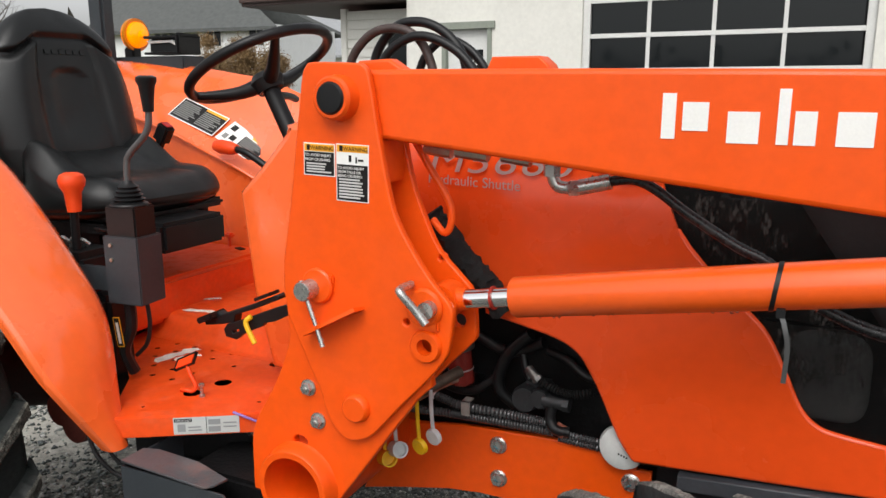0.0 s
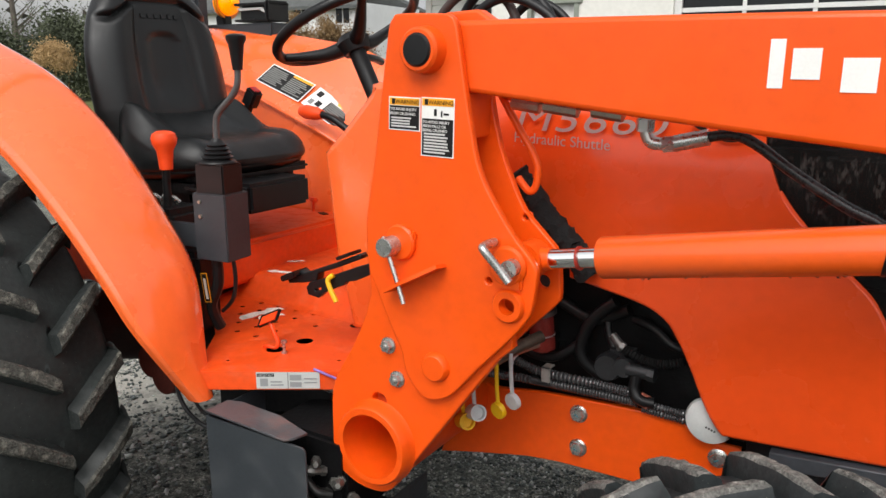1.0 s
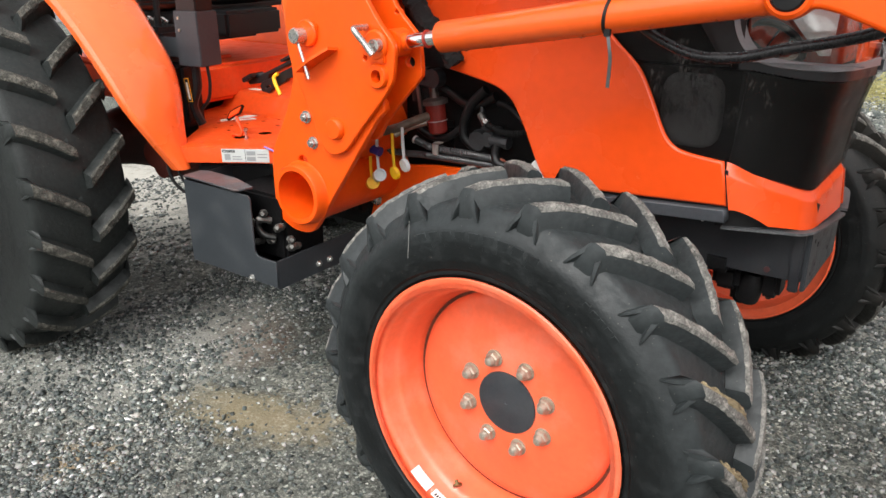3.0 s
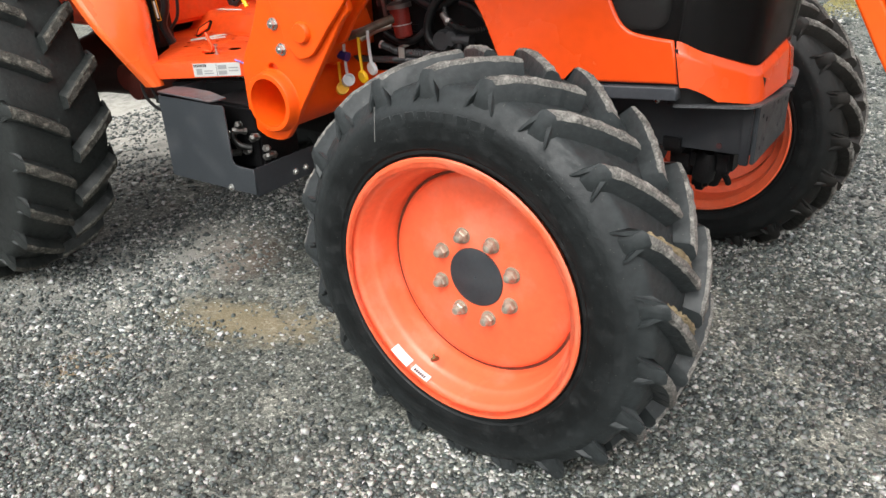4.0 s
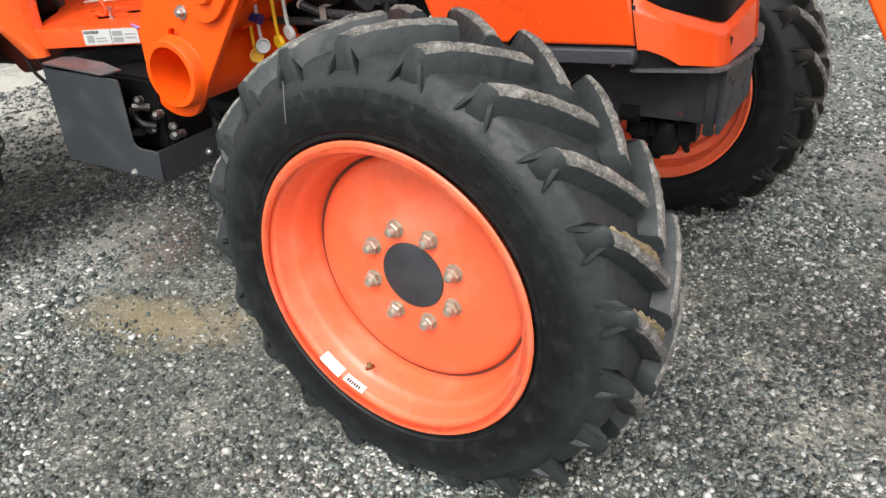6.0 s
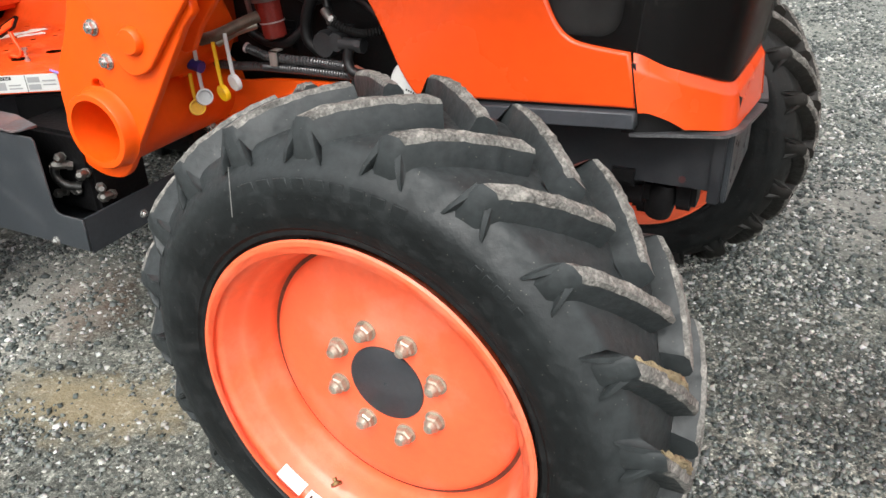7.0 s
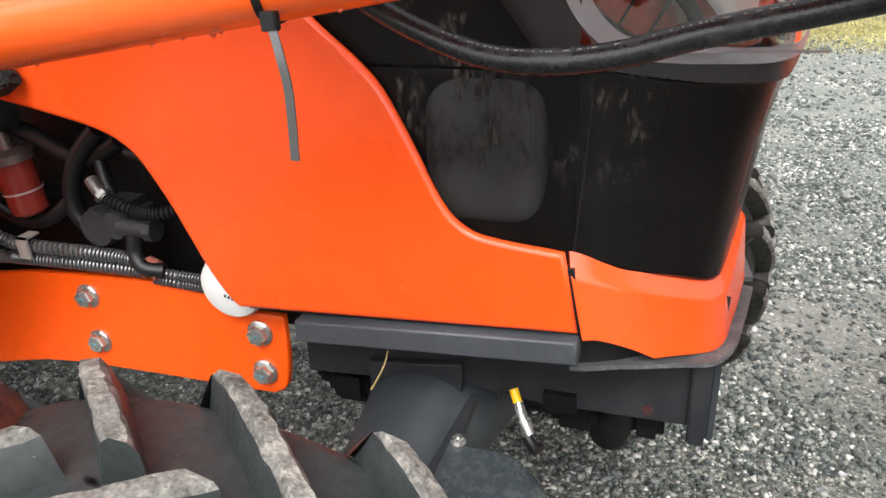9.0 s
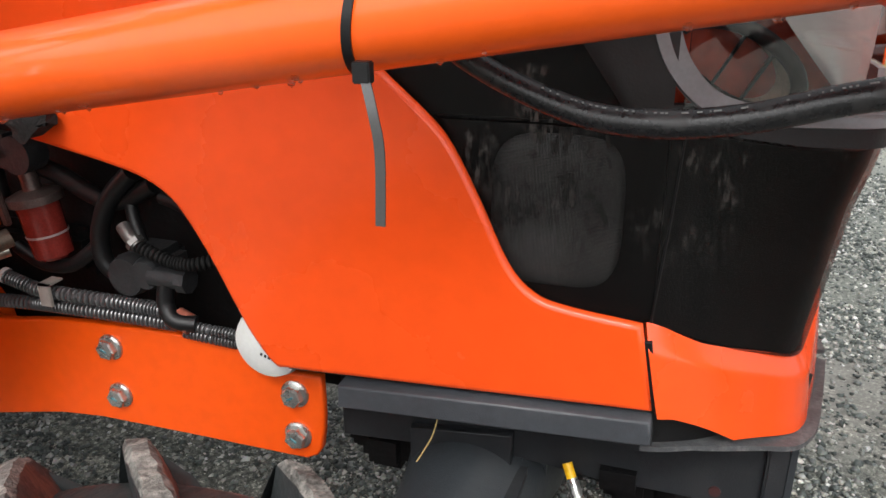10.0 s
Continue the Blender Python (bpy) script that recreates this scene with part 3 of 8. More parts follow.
# raised moulding on the outer sidewall: plain blocks and an oval mark
for a0, a1, r_, hgt, n_ in ((114.5, 72.5, 0.428, 0.034, 9), (58.0, 44.5, 0.424, 0.020, 5)):
    for i in range(n_):
        am = radians(a0 + (a1 - a0) * (i + 0.5) / n_)
        wd = abs(radians(a1 - a0)) / n_ * r_ * 0.36
        blk = box_bm((-wd, -0.0008, -hgt / 2), (wd, 0.004, hgt / 2), 0.0007, 1)
        part("moulded_block", moved(blk, pose(0.770 + r_ * math.cos(am), 1.4303 - 0.035 * r_ * math.cos(am), 0.498 + r_ * math.sin(am), 0, 90 - math.degrees(am), 0)), FTYRE, fw)
part("rubber_hair", tube([(0.566, 1.443, 0.930), (0.577, 1.425, 0.886), (0.580, 1.418, 0.855)], 0.0007, 5, 4), mat("pale_thread", (0.16, 0.16, 0.15), 0.8), fw)
# valve and stickers on the front rim's barrel
part("valve", moved(join(lathe([(0, 0), (0.012, 0), (0.0115, 0.006), (0.007, 0.008), (0, 0.008)], 16), lathe([(0, 0.006), (0.0045, 0.006), (0.0045, 0.016), (0, 0.016)], 10)), look((0.675, 1.471, 0.259), (0.586, 1.536, 0.10))), mat("brass", (0.18, 0.13, 0.06), 0.5, 1.0), fw, "brass valve stem")


def on_barrel(r, y, ang, w, h, material, name, label):
    """A sticker that follows the inside of the rim."""
    bm = grid(lambda u, v: (0.770 + (r - 0.0015 - 0.12 * (v - 0.5) * h) * math.cos(ang + w * (u - 0.5) / r), y + h * (v - 0.5), 0.498 + (r - 0.0015 - 0.12 * (v - 0.5) * h) * math.sin(ang + w * (u - 0.5) / r)), 8, 1, 0.0006)
    return part(name, bm, material, fw, label)


on_barrel(0.3100, 1.450, radians(232.3), 0.062, 0.030, WHITE, "sticker", "white paper sticker")
stk = on_barrel(0.3100, 1.450, radians(245.3), 0.056, 0.022, WHITE, "sticker", "white sticker with a line of dark print")
for i in range(6):
    on_barrel(0.3092, 1.447, radians(241.9 + 1.2 * i), 0.0042, 0.008, DKTEXT, "print_bar", "").parent = stk

# ---- hood ----
side_pts = crom([(1.050, 0.881), (0.803, 0.866), (0.575, 0.853)], 4)[:-1]
side_pts += crom([(0.562, 0.853), (0.545, 0.857), (0.511, 0.906), (0.470, 0.995), (0.442, 1.047), (0.414, 1.085), (0.365, 1.112), (0.270, 1.134), (0.190, 1.150)], 4)
side_pts += [Vector(p) for p in ((0.185, 1.235), (0.10, 1.33), (0.02, 1.385))]
side_pts += crom([(0.620, 1.385), (0.636, 1.362), (0.656, 1.337), (0.72, 1.268), (0.777, 1.217), (0.806, 1.183), (0.839, 1.120), (0.874, 1.046), (0.905, 1.013), (0.945, 1.001), (1.030, 0.992)], 4)
for y0, y1 in ((2.085, 2.10), (mir(2.10), mir(2.085))):
    plate("hood_side", side_pts, y0, y1, HOODP, tractor, "glossy orange hood side panel", bevel=0.0072)


def hood_sec(w):
    """Half a section of the hood's upper shell, from the side (w = 0) to the middle (w = 1), as (y, z)."""
    pts = crom([(2.0842, 1.372), (2.0875, 1.44), (2.105, 1.525), (2.145, 1.575), (2.23, 1.605), (2.39, 1.615)], 8)
    f = w * (len(pts) - 1)
    i = min(int(f), len(pts) - 2)
    return pts[i].lerp(pts[i + 1], f - i)


def hood_top(u, v):
    w = min(v, 1 - v) * 2
    s = hood_sec(w)
    x = -0.12 + u * (0.742 - 0.034 * min(1, (s[1] - 1.372) / 0.105) - 0.02 * w)
    return (x, s[0] if v <= 0.5 else mir(s[0]), s[1] - 0.03 * u * w)


hood = soft(part("hood", grid(hood_top, 14, 60, 0.012), HOODP, tractor, "glossy orange engine hood"), 60)


def nose_pt(u, z):
    """The front body's skin in plan: u from 0 at the side's rear edge to 1 at the middle of the front."""
    pts = crom([(0.56, 2.094), (0.80, 2.093), (1.0, 2.093), (1.09, 2.114), (1.160, 2.160), (1.212, 2.205), (1.229, 2.285), (1.242, 2.39)], 5)
    f = u * (len(pts) - 1)
    i = min(int(f), len(pts) - 2)
    return pts[i].lerp(pts[i + 1], f - i)


def nose_u(x, z):
    """Where along the skin a given x lies."""
    a, b = 0.0, 1.0
    for _ in range(24):
        m = (a + b) / 2
        if nose_pt(m, z).x < x:
            a = m
        else:
            b = m
    return a


def nose_at(x, z):
    """The skin's y at x on the near side."""
    return nose_pt(nose_u(x, z), z).y


def nose_sheet(lo, hi, u0, u1, inset=0.0, nu=40, nv=10, thick=0.012, crease=None, slant=False, flare=None):
    """A sheet of the front body between two heights that may vary with x: the near half and the far half."""
    out = []
    for flip in (False, True):
        def fn(u, v):
            uu = u0 + (u1 - u0) * u
            p = nose_pt(uu, 0.95)
            z0, z1 = lo(p), hi(p)
            z = z0 + (z1 - z0) * v
            p = nose_pt(uu, z)
            if slant:
                first = nose_u(1.0325 - 0.200 * (z - 0.992), z)
                p = nose_pt(first + (1 - first) * u, z)
            d = inset + (0.65 * max(0, z - crease(p)) - 0.10 * max(0, crease(p) - z) if crease else 0)
            d += flare(p, z) if flare else 0
            y = p.y + d
            x = p.x - d * max(0, (p.x - 1.05) / 0.2)
            return (x, mir(y) if flip else y, z)
        out.append(grid(fn, nu, nv, -thick if flip else thick))
    return out


def nose_parts(name, sheets, material, label="", angle=50):
    """Links both halves of a front sheet as parts of the tractor and gives the near one."""
    return [soft(part(name, b, material, tractor, label), angle) for b in sheets][0]


def mesh_mat():
    """Black perforated sheet: rows of small round holes, dusty in places."""
    m = mat("black_mesh_grille", (0.0055, 0.005, 0.005), 0.34, 0, 0.3, 20, 0, 60, 0, 0.22)
    n, l = m.node_tree.nodes, m.node_tree.links
    b = n["Principled BSDF"]
    co, vo = n.new("ShaderNodeTexCoord"), n.new("ShaderNodeTexVoronoi")
    vo.inputs["Scale"].default_value, vo.inputs["Randomness"].default_value = 620, 0.0
    vo.voronoi_dimensions = "2D"
    sx, su, cb = n.new("ShaderNodeSeparateXYZ"), n.new("ShaderNodeMath"), n.new("ShaderNodeCombineXYZ")
    l.new(co.outputs["Object"], sx.inputs[0]), l.new(sx.outputs["X"], su.inputs[0]), l.new(sx.outputs["Y"], su.inputs[1])
    l.new(su.outputs[0], cb.inputs["X"]), l.new(sx.outputs["Z"], cb.inputs["Y"]), l.new(cb.outputs[0], vo.inputs["Vector"])
    hole = n.new("ShaderNodeMapRange")
    hole.inputs["From Min"].default_value, hole.inputs["From Max"].default_value = 0.20, 0.56
    hole.inputs["To Min"].default_value, hole.inputs["To Max"].default_value = 0.80, 0.15
    l.new(vo.outputs["Distance"], hole.inputs["Value"])
    # dried water runs and dust on the upper part of the sheet
    mp, run, blot, sep, hi = n.new("ShaderNodeMapping"), n.new("ShaderNodeTexNoise"), n.new("ShaderNodeTexNoise"), n.new("ShaderNodeSeparateXYZ"), n.new("ShaderNodeMapRange")
    mp.inputs["Scale"].default_value = (150, 150, 48)
    run.inputs["Scale"].default_value, run.inputs["Detail"].default_value = 1.0, 6
    blot.inputs["Scale"].default_value, blot.inputs["Detail"].default_value = 16, 8
    l.new(co.outputs["Object"], mp.inputs["Vector"]), l.new(mp.outputs[0], run.inputs["Vector"])
    l.new(co.outputs["Object"], blot.inputs["Vector"]), l.new(co.outputs["Object"], sep.inputs[0]), l.new(sep.outputs["Z"], hi.inputs["Value"])
    hi.inputs["From Min"].default_value, hi.inputs["From Max"].default_value = 1.03, 1.19
    prod = run.outputs["Fac"]
    for src, lo, up in ((run, 0.48, 0.66), (blot, 0.49, 0.60)):
        r = n.new("ShaderNodeMapRange")
        r.inputs["From Min"].default_value, r.inputs["From Max"].default_value = lo, up
        l.new(src.outputs["Fac"], r.inputs["Value"])
        if src is run:
            prod = r.outputs[0]
        else:
            mu = n.new("ShaderNodeMath")
            mu.operation = "MULTIPLY"
            l.new(prod, mu.inputs[0]), l.new(r.outputs[0], mu.inputs[1])
            prod = mu.outputs[0]
    mu = n.new("ShaderNodeMath")
    mu.operation = "MULTIPLY"
    l.new(prod, mu.inputs[0]), l.new(hi.outputs[0], mu.inputs[1])
    mix = n.new("ShaderNodeMixRGB")
    mix.inputs["Color2"].default_value = (0.062, 0.058, 0.054, 1)
    l.new(mu.outputs[0], mix.inputs["Fac"]), l.new(b.inputs["Base Color"].links[0].from_socket, mix.inputs["Color1"])
    l.new(mix.outputs[0], b.inputs["Base Color"])
    tr, mx, cl = n.new("ShaderNodeBsdfTransparent"), n.new("ShaderNodeMixShader"), n.new("ShaderNodeMath")
    cl.operation, cl.use_clamp = "SUBTRACT", True
    l.new(hole.outputs[0], cl.inputs[0]), l.new(mu.outputs[0], cl.inputs[1]), l.new(cl.outputs[0], mx.inputs["Fac"])
    l.new(b.outputs[0], mx.inputs[1]), l.new(tr.outputs[0], mx.inputs[2])
    l.new(mx.outputs[0], n["Material Output"].inputs["Surface"])
    return m


MESHM = mesh_mat()
FRONT = lambda p, z: -min(1, max(0, (p.x - 1.08) / 0.12)) * (0.010 + 0.12 * (z - 0.93) + 0.008 * max(0, 1 - abs(z - 1.18) / 0.07))
lerp = lambda x, a, b, p, q: p + (q - p) * min(1, max(0, (x - a) / (b - a)))
GROOVE = lambda p: lerp(p.x, 1.06, 1.16, 1.209, 1.194) - 0.03 * max(0, p.y - 2.13)
NOSETOP = lambda p: lerp(p.x, 1.03, 1.22, 0.988, 0.922) + 0.26 * max(0, p.y - 2.212)
nose = nose_parts("nose_cowl", nose_sheet(lambda p: 0.874 - 0.038 * lerp(p.x, 1.045, 1.115, 0, 1) ** 1.5 - 0.010 * lerp(p.x, 1.12, 1.20, 0, 1) + 0.10 * max(0, p.y - 2.215), lambda p: NOSETOP(p) - 0.006 * lerp(p.x, 1.05, 1.09, 0, 1), 0.317, 1.0, -0.008, 64, 22, 0.012, lambda p: lerp(p.x, 1.03, 1.222, 0.964, 0.894) + 0.24 * max(0, p.y - 2.212), True), HOODP, "orange lower nose cowl")
gr = nose_parts("grille", nose_sheet(lambda p: lerp(p.x, 1.02, 1.06, 0.945, NOSETOP(p) - 0.005), lambda p: GROOVE(p), 0.0, 1.0, 0.011, flare=FRONT), MESHM, "black perforated side and front grille")
nose_parts("grille_top", nose_sheet(lambda p: GROOVE(p) + 0.003, lambda p: 1.50, 0.0, 0.30, 0.011), MESHM, "black perforated upper grille")
lipm = nose_parts("bezel", nose_sheet(lambda p: GROOVE(p) + 0.003, lambda p: GROOVE(p) + 0.029, 0.325, 1.0, 0.002, flare=FRONT), FRAMEG, "grey plastic headlight bezel")
for a, b in ((2.0905, 2.104), (mir(2.104), mir(2.0905))):
    plate("seam_backing", [(1.026, 0.970), (1.042, 0.970), (1.060, 0.880), (1.046, 0.880)], a, b, BLACKP, tractor, bevel=0.001)
nose_parts("grille_backing", nose_sheet(lambda p: NOSETOP(p) - 0.003, lambda p: GROOVE(p) - 0.004, 0.335, 1.0, 0.017, flare=FRONT), BLACKP)
# the fold in the grille where its side meets the front
part("grille_seam", tube([(1.037, nose_at(1.037, 1.0) + 0.010, 0.975), (1.049, nose_at(1.049, 1.12) + 0.010, 1.122), (1.054, nose_at(1.054, 1.2) + 0.010, 1.203)], 0.0014, 6, 3), BLACKP, gr)
# the lip's upward slope, with the sky's light put into a paler grey
nose_parts("bezel_band", nose_sheet(lambda p: GROOVE(p) + 0.027, lambda p: 1.232, 0.372, 1.0, -0.004, flare=FRONT), mat("lit_grey_band", (0.20, 0.205, 0.215), 0.45, 0, 0.1, 20), "grey lower lamp band")
# the dark panel beside the lamp, the grey ring, the lamp
LAMPF = lambda p, z: FRONT(p, z if z < 1.215 else 1.215 - 0.45 * (z - 1.215))


def surround_fn(flip):
    def fn(u, v):
        z = 1.226 + 0.23 * v
        x0 = 0.992 - 0.70 * (z - 1.232)
        q = lamp_at(x0 + (1.040 - x0) * u, z, 0.0035 + 0.003 * math.sin(math.pi * min(1, 4 * u) / 2))
        return (q.x, mir(q.y) if flip else q.y, q.z)
    return fn


SURR = mat("plum_black_plastic", (0.012, 0.010, 0.011), 0.42, 0, 0.2, 10, 0.1, 300, 0, 0.4)
BEZ = mat("grey_bezel", (0.20, 0.21, 0.225), 0.42, 0, 0.1, 20)


def lamp_at(x, z, lift=0.004):
    """A place on the flared skin round the lamp."""
    p = nose_pt(nose_u(x, 0.95), 0.95)
    d = LAMPF(p, z)
    return Vector((x - d * max(0, (x - 1.05) / 0.2), p.y + d - lift, z))


ribbon = crom([(1.016, 1.43), (1.020, 1.36), (1.030, 1.306), (1.050, 1.268), (1.083, 1.240), (1.13, 1.230), (1.18, 1.227), (1.222, 1.227)], 6)


def bezel_fn(flip):
    def fn(u, v):
        i = min(int(u * (len(ribbon) - 1) + 0.5), len(ribbon) - 1)
        t = (ribbon[min(i + 1, len(ribbon) - 1)] - ribbon[max(i - 1, 0)]).normalized()
        q = ribbon[i] + Vector((-t.y, t.x)) * (v - 0.5) * (0.027 - 0.012 * u)
        w = lamp_at(q.x, q.y, 0.004 + 0.005 * (1 - v))
        return (w.x, mir(w.y) if flip else w.y, w.z)
    return fn


for k in (False, True):
    soft(part("lamp_surround", grid(surround_fn(k), 20, 14, -0.006 if k else 0.006), SURR, tractor, "smooth black plastic lamp surround"), 50)
    soft(part("bezel_ring", grid(bezel_fn(k), 40, 4, -0.010 if k else 0.010), BEZ, tractor, "grey curved lamp bezel"), 50)
nose_parts("bezel_cap", nose_sheet(lambda p: 1.375, lambda p: 1.43, 0.24, 0.44, -0.006), BLACKP, "dark plastic trim")
LAMPB = mat("lamp_bronze", (0.36, 0.31, 0.25), 0.35, 0.1, 0.3, 30)
LAMPGLINT = mat("lamp_sky_glint", (0.72, 0.73, 0.72), 0.16, 0.35, 0.1, 20)
GLASS = bpy.data.materials.new("clear_lens")
GLASS.use_nodes = True
gb = GLASS.node_tree.nodes["Principled BSDF"]
gb.inputs["Transmission Weight"].default_value, gb.inputs["Roughness"].default_value, gb.inputs["IOR"].default_value = 1.0, 0.01, 1.6
lens = nose_parts("headlight_lens", nose_sheet(lambda p: 1.234, lambda p: 1.45, 0.352, 0.97, -0.004, 30, 8, 0.003, flare=LAMPF), GLASS, "clear curved headlight lens")
for o in tractor.children:
    if o.name.startswith("headlight_lens"):
        o.visible_shadow = False
nose_parts("headlight_housing", nose_sheet(lambda p: 1.225, lambda p: 1.45, 0.325, 0.998, 0.040, 40, 6, 0.006, flare=LAMPF), mat("lamp_red_plastic", (0.26, 0.030, 0.013), 0.25, 0, 0.4, 8), "red-orange lamp housing")
for k in (0, 1):
    lm = pose(1.097, 2.146, 1.272, 0, 29, 0) if not k else pose(1.097, mir(2.146), 1.272, 0, 29, 0)
    lamp = part("headlight", moved(tube([(0.066 * math.cos(a), 0, 0.036 * math.sin(a)) for a in [2 * math.pi * i / 40 for i in range(41)]], 0.0085, 10, 1, cap=False), lm), BLACKP, tractor, "oval headlight in a dark frame")
    part("reflector", moved(lathe([(0, 0.022), (0.6, 0.018), (0.9, 0.004), (1.0, -0.004), (1.0, 0.0), (0.9, 0.008), (0.6, 0.022), (0, 0.026)], 40), lm @ Matrix.Diagonal((0.064, 1 if not k else -1, 0.034, 1))), LAMPB, lamp, "pale bronze lamp reflector")
    for x in (-0.012, 0.022):
        part("reflector_rib", moved(box_bm((x - 0.0015, -0.004 if not k else -0.012, -0.030), (x + 0.0015, 0.012 if not k else 0.004, 0.030), 0.0005), lm), BLACKP, lamp)
    # pale strip behind the lens, added for the sky's reflection on its corner
    strip = grid(lambda u, v: (lambda q: (q.x - 0.004 * math.sin(math.pi * u), mir(q.y) if k else q.y, q.z))(lamp_at(1.170 - 0.11 * v + u * (0.016 + 0.12 * v), 1.250 + 0.18 * v, -0.013 + 0.006 * math.sin(math.pi * u))), 10, 12, 0.002)
    soft(part("sky_glint", strip, LAMPGLINT, tractor, "pale curved strip drawn for the sky's reflection in the lens"), 60)
    edge = [lamp_at(x, z, -0.004) for x, z in ((1.222, 1.236), (1.224, 1.27), (1.219, 1.32), (1.205, 1.38), (1.19, 1.44))]
    part("lens_edge", tube([(p_.x, mir(p_.y) if k else p_.y, p_.z) for p_ in edge], 0.0035, 10, 4), CHROME, tractor, "bright edge of the lamp lens")
part("radiator_tank", grid(lambda u, v: (lambda a, b: (0.916 + 0.078 * math.copysign(abs(math.cos(a)) ** 0.5, math.cos(a)) * math.cos(b) ** 0.5, 2.150 - 0.028 * math.copysign(abs(math.sin(b)) ** 0.6, math.sin(b)), 1.095 + 0.092 * math.copysign(abs(math.sin(a)) ** 0.5, math.sin(a)) * math.cos(b) ** 0.5))(2 * math.pi * u, (v - 0.5) * math.pi * 0.99999), 48, 16), mat("radiator_grey", (0.52, 0.53, 0.52), 0.6, 0, 0.1, 12), tractor)
# unseen black box, added to keep the nose dark behind the mesh
part("radiator", box_bm((0.68, 2.175, 0.90), (1.165, 2.605, 1.46), 0.02), mat("radiator_black", (0.004, 0.004, 0.004), 0.7, 0, 0.2, 20), tractor, "black radiator core behind the grille")
# nose mark
badge_pts = [(-0.012, 0.013), (0.0, 0.019), (0.012, 0.013), (0.010, -0.006), (0.006, -0.015), (0.003, -0.004), (0.0, -0.015), (-0.003, -0.004), (-0.006, -0.015), (-0.010, -0.006)]
bd = profile(badge_pts, 0.003, (), 0.0006)
bd.transform(pose(1.2275, 2.222, 0.870, 0, 0, 60))
part("nose_badge", bd, BLACKP, tractor, "small black cut-out badge")

# decals on the hood
rng = random.Random(3)
def wide_words(words, x, z, size, stretch, material, name, label):
    """Heavy slanted lettering on the hood's side."""
    cu = bpy.data.curves.new("words", "FONT")
    cu.body, cu.size, cu.extrude, cu.offset, cu.shear, cu.space_character = words, size, 0.0004, 0.0, 0.22, 1.10
    tmp = bpy.data.objects.new("words", cu)
    me = bpy.data.meshes.new_from_object(tmp)
    bpy.data.objects.remove(tmp)
    me.transform(pose(x, 2.0868, z, 90, 0, 0) @ Matrix.Diagonal((stretch, 1, 1, 1)))
    b = bmesh.new()
    b.from_mesh(me)
    return part(name, b, material, tractor, label)


wide_words("M5660", 0.040, 1.479, 0.078, 1.50, SILVER, "model_lettering", "silver slanted model lettering")
wide_words("SU", 0.425, 1.474, 0.074, 1.45, DKTEXT, "series_lettering", "black slanted series lettering")
decal("hood_lettering", [(0.0, -0.010, 0.001, -0.009, 0)], [("Hydraulic Shuttle", 0, 0, 0.033, 0)], pose(0.045, 2.0845, 1.452, 0, 2.0), tractor, [SILVER], "silver script lettering on the hood")

# ---- engine bay ----
eng = part("engine_block", join(box_bm((-0.25, 2.26, 0.70), (1.0, 2.52, 1.48), 0.03), box_bm((0.0, 2.235, 1.1), (0.45, 2.3, 1.3), 0.02), box_bm((0.42, 2.20, 0.86), (0.60, 2.3, 1.16), 0.02), box_bm((-0.1, 2.235, 0.86), (0.12, 2.3, 0.95), 0.02)), ENGINE, tractor, "dark engine block behind the open side")
FX = pose(0.080, 2.19, 0.970, 2, -7)
flt = part("oil_filter", moved(lathe([(0, -0.050), (0.026, -0.050), (0.031, -0.045), (0.0335, 0.045), (0, 0.045)], 28, axis="Z"), FX), mat("red_filter", (0.20, 0.022, 0.016), 0.25, 0, 0.3, 30, coat=0.3), eng, "red cylindrical filter")
part("filter_head", moved(join(lathe([(0, 0.045), (0.042, 0.045), (0.043, 0.058), (0.028, 0.064), (0.014, 0.066), (0.013, 0.10), (0, 0.10)], 24, axis="Z"), box_bm((-0.035, -0.045, 0.02), (-0.022, -0.036, 0.11), 0.002)), FX), mat("filter_steel", (0.16, 0.12, 0.11), 0.4, 0.7, 0.3, 30), flt)
part("filter_band", moved(lathe([(0, -0.0018), (0.0330, -0.0018), (0.0332, 0.0015), (0, 0.0015)], 28, axis="Z"), FX @ pose(0, 0, -0.008)), SILVER, flt)
CAST = mat("cast_aluminium", (0.030, 0.031, 0.033), 0.45, 0.4, 0.3, 30, 0.3, 120)
pump = join(moved(lathe([(0, 0), (0.030, 0), (0.034, 0.015), (0.030, 0.05), (0, 0.05)], 18), pose(0.272, 2.135, 0.930)), moved(lathe([(0, 0), (0.022, 0), (0.026, 0.012), (0.022, 0.05), (0, 0.05)], 18), pose(0.312, 2.13, 0.940)), box_bm((0.255, 2.15, 0.905), (0.335, 2.22, 0.968), 0.014), moved(lathe([(0, -0.03), (0.016, -0.03), (0.016, 0.03), (0, 0.03)], 14, axis="X"), pose(0.350, 2.14, 0.938)), moved(lathe([(0, 0.02), (0.020, 0.02), (0.020, 0.036), (0, 0.036)], 8, axis="X"), pose(0.350, 2.14, 0.938)))
part("injection_pump", pump, CAST, eng, "grey cast pump with fittings")
part("hose_fitting", join(tube([(0.282, 2.14, 1.012), (0.298, 2.132, 1.000), (0.312, 2.13, 0.989)], 0.0105, 12, 2), tube([(0.304, 2.131, 0.995), (0.310, 2.13, 0.990)], 0.014, 6, 1)), mat("dull_fitting", (0.14, 0.135, 0.13), 0.45, 0.8, 0.4, 60), eng)
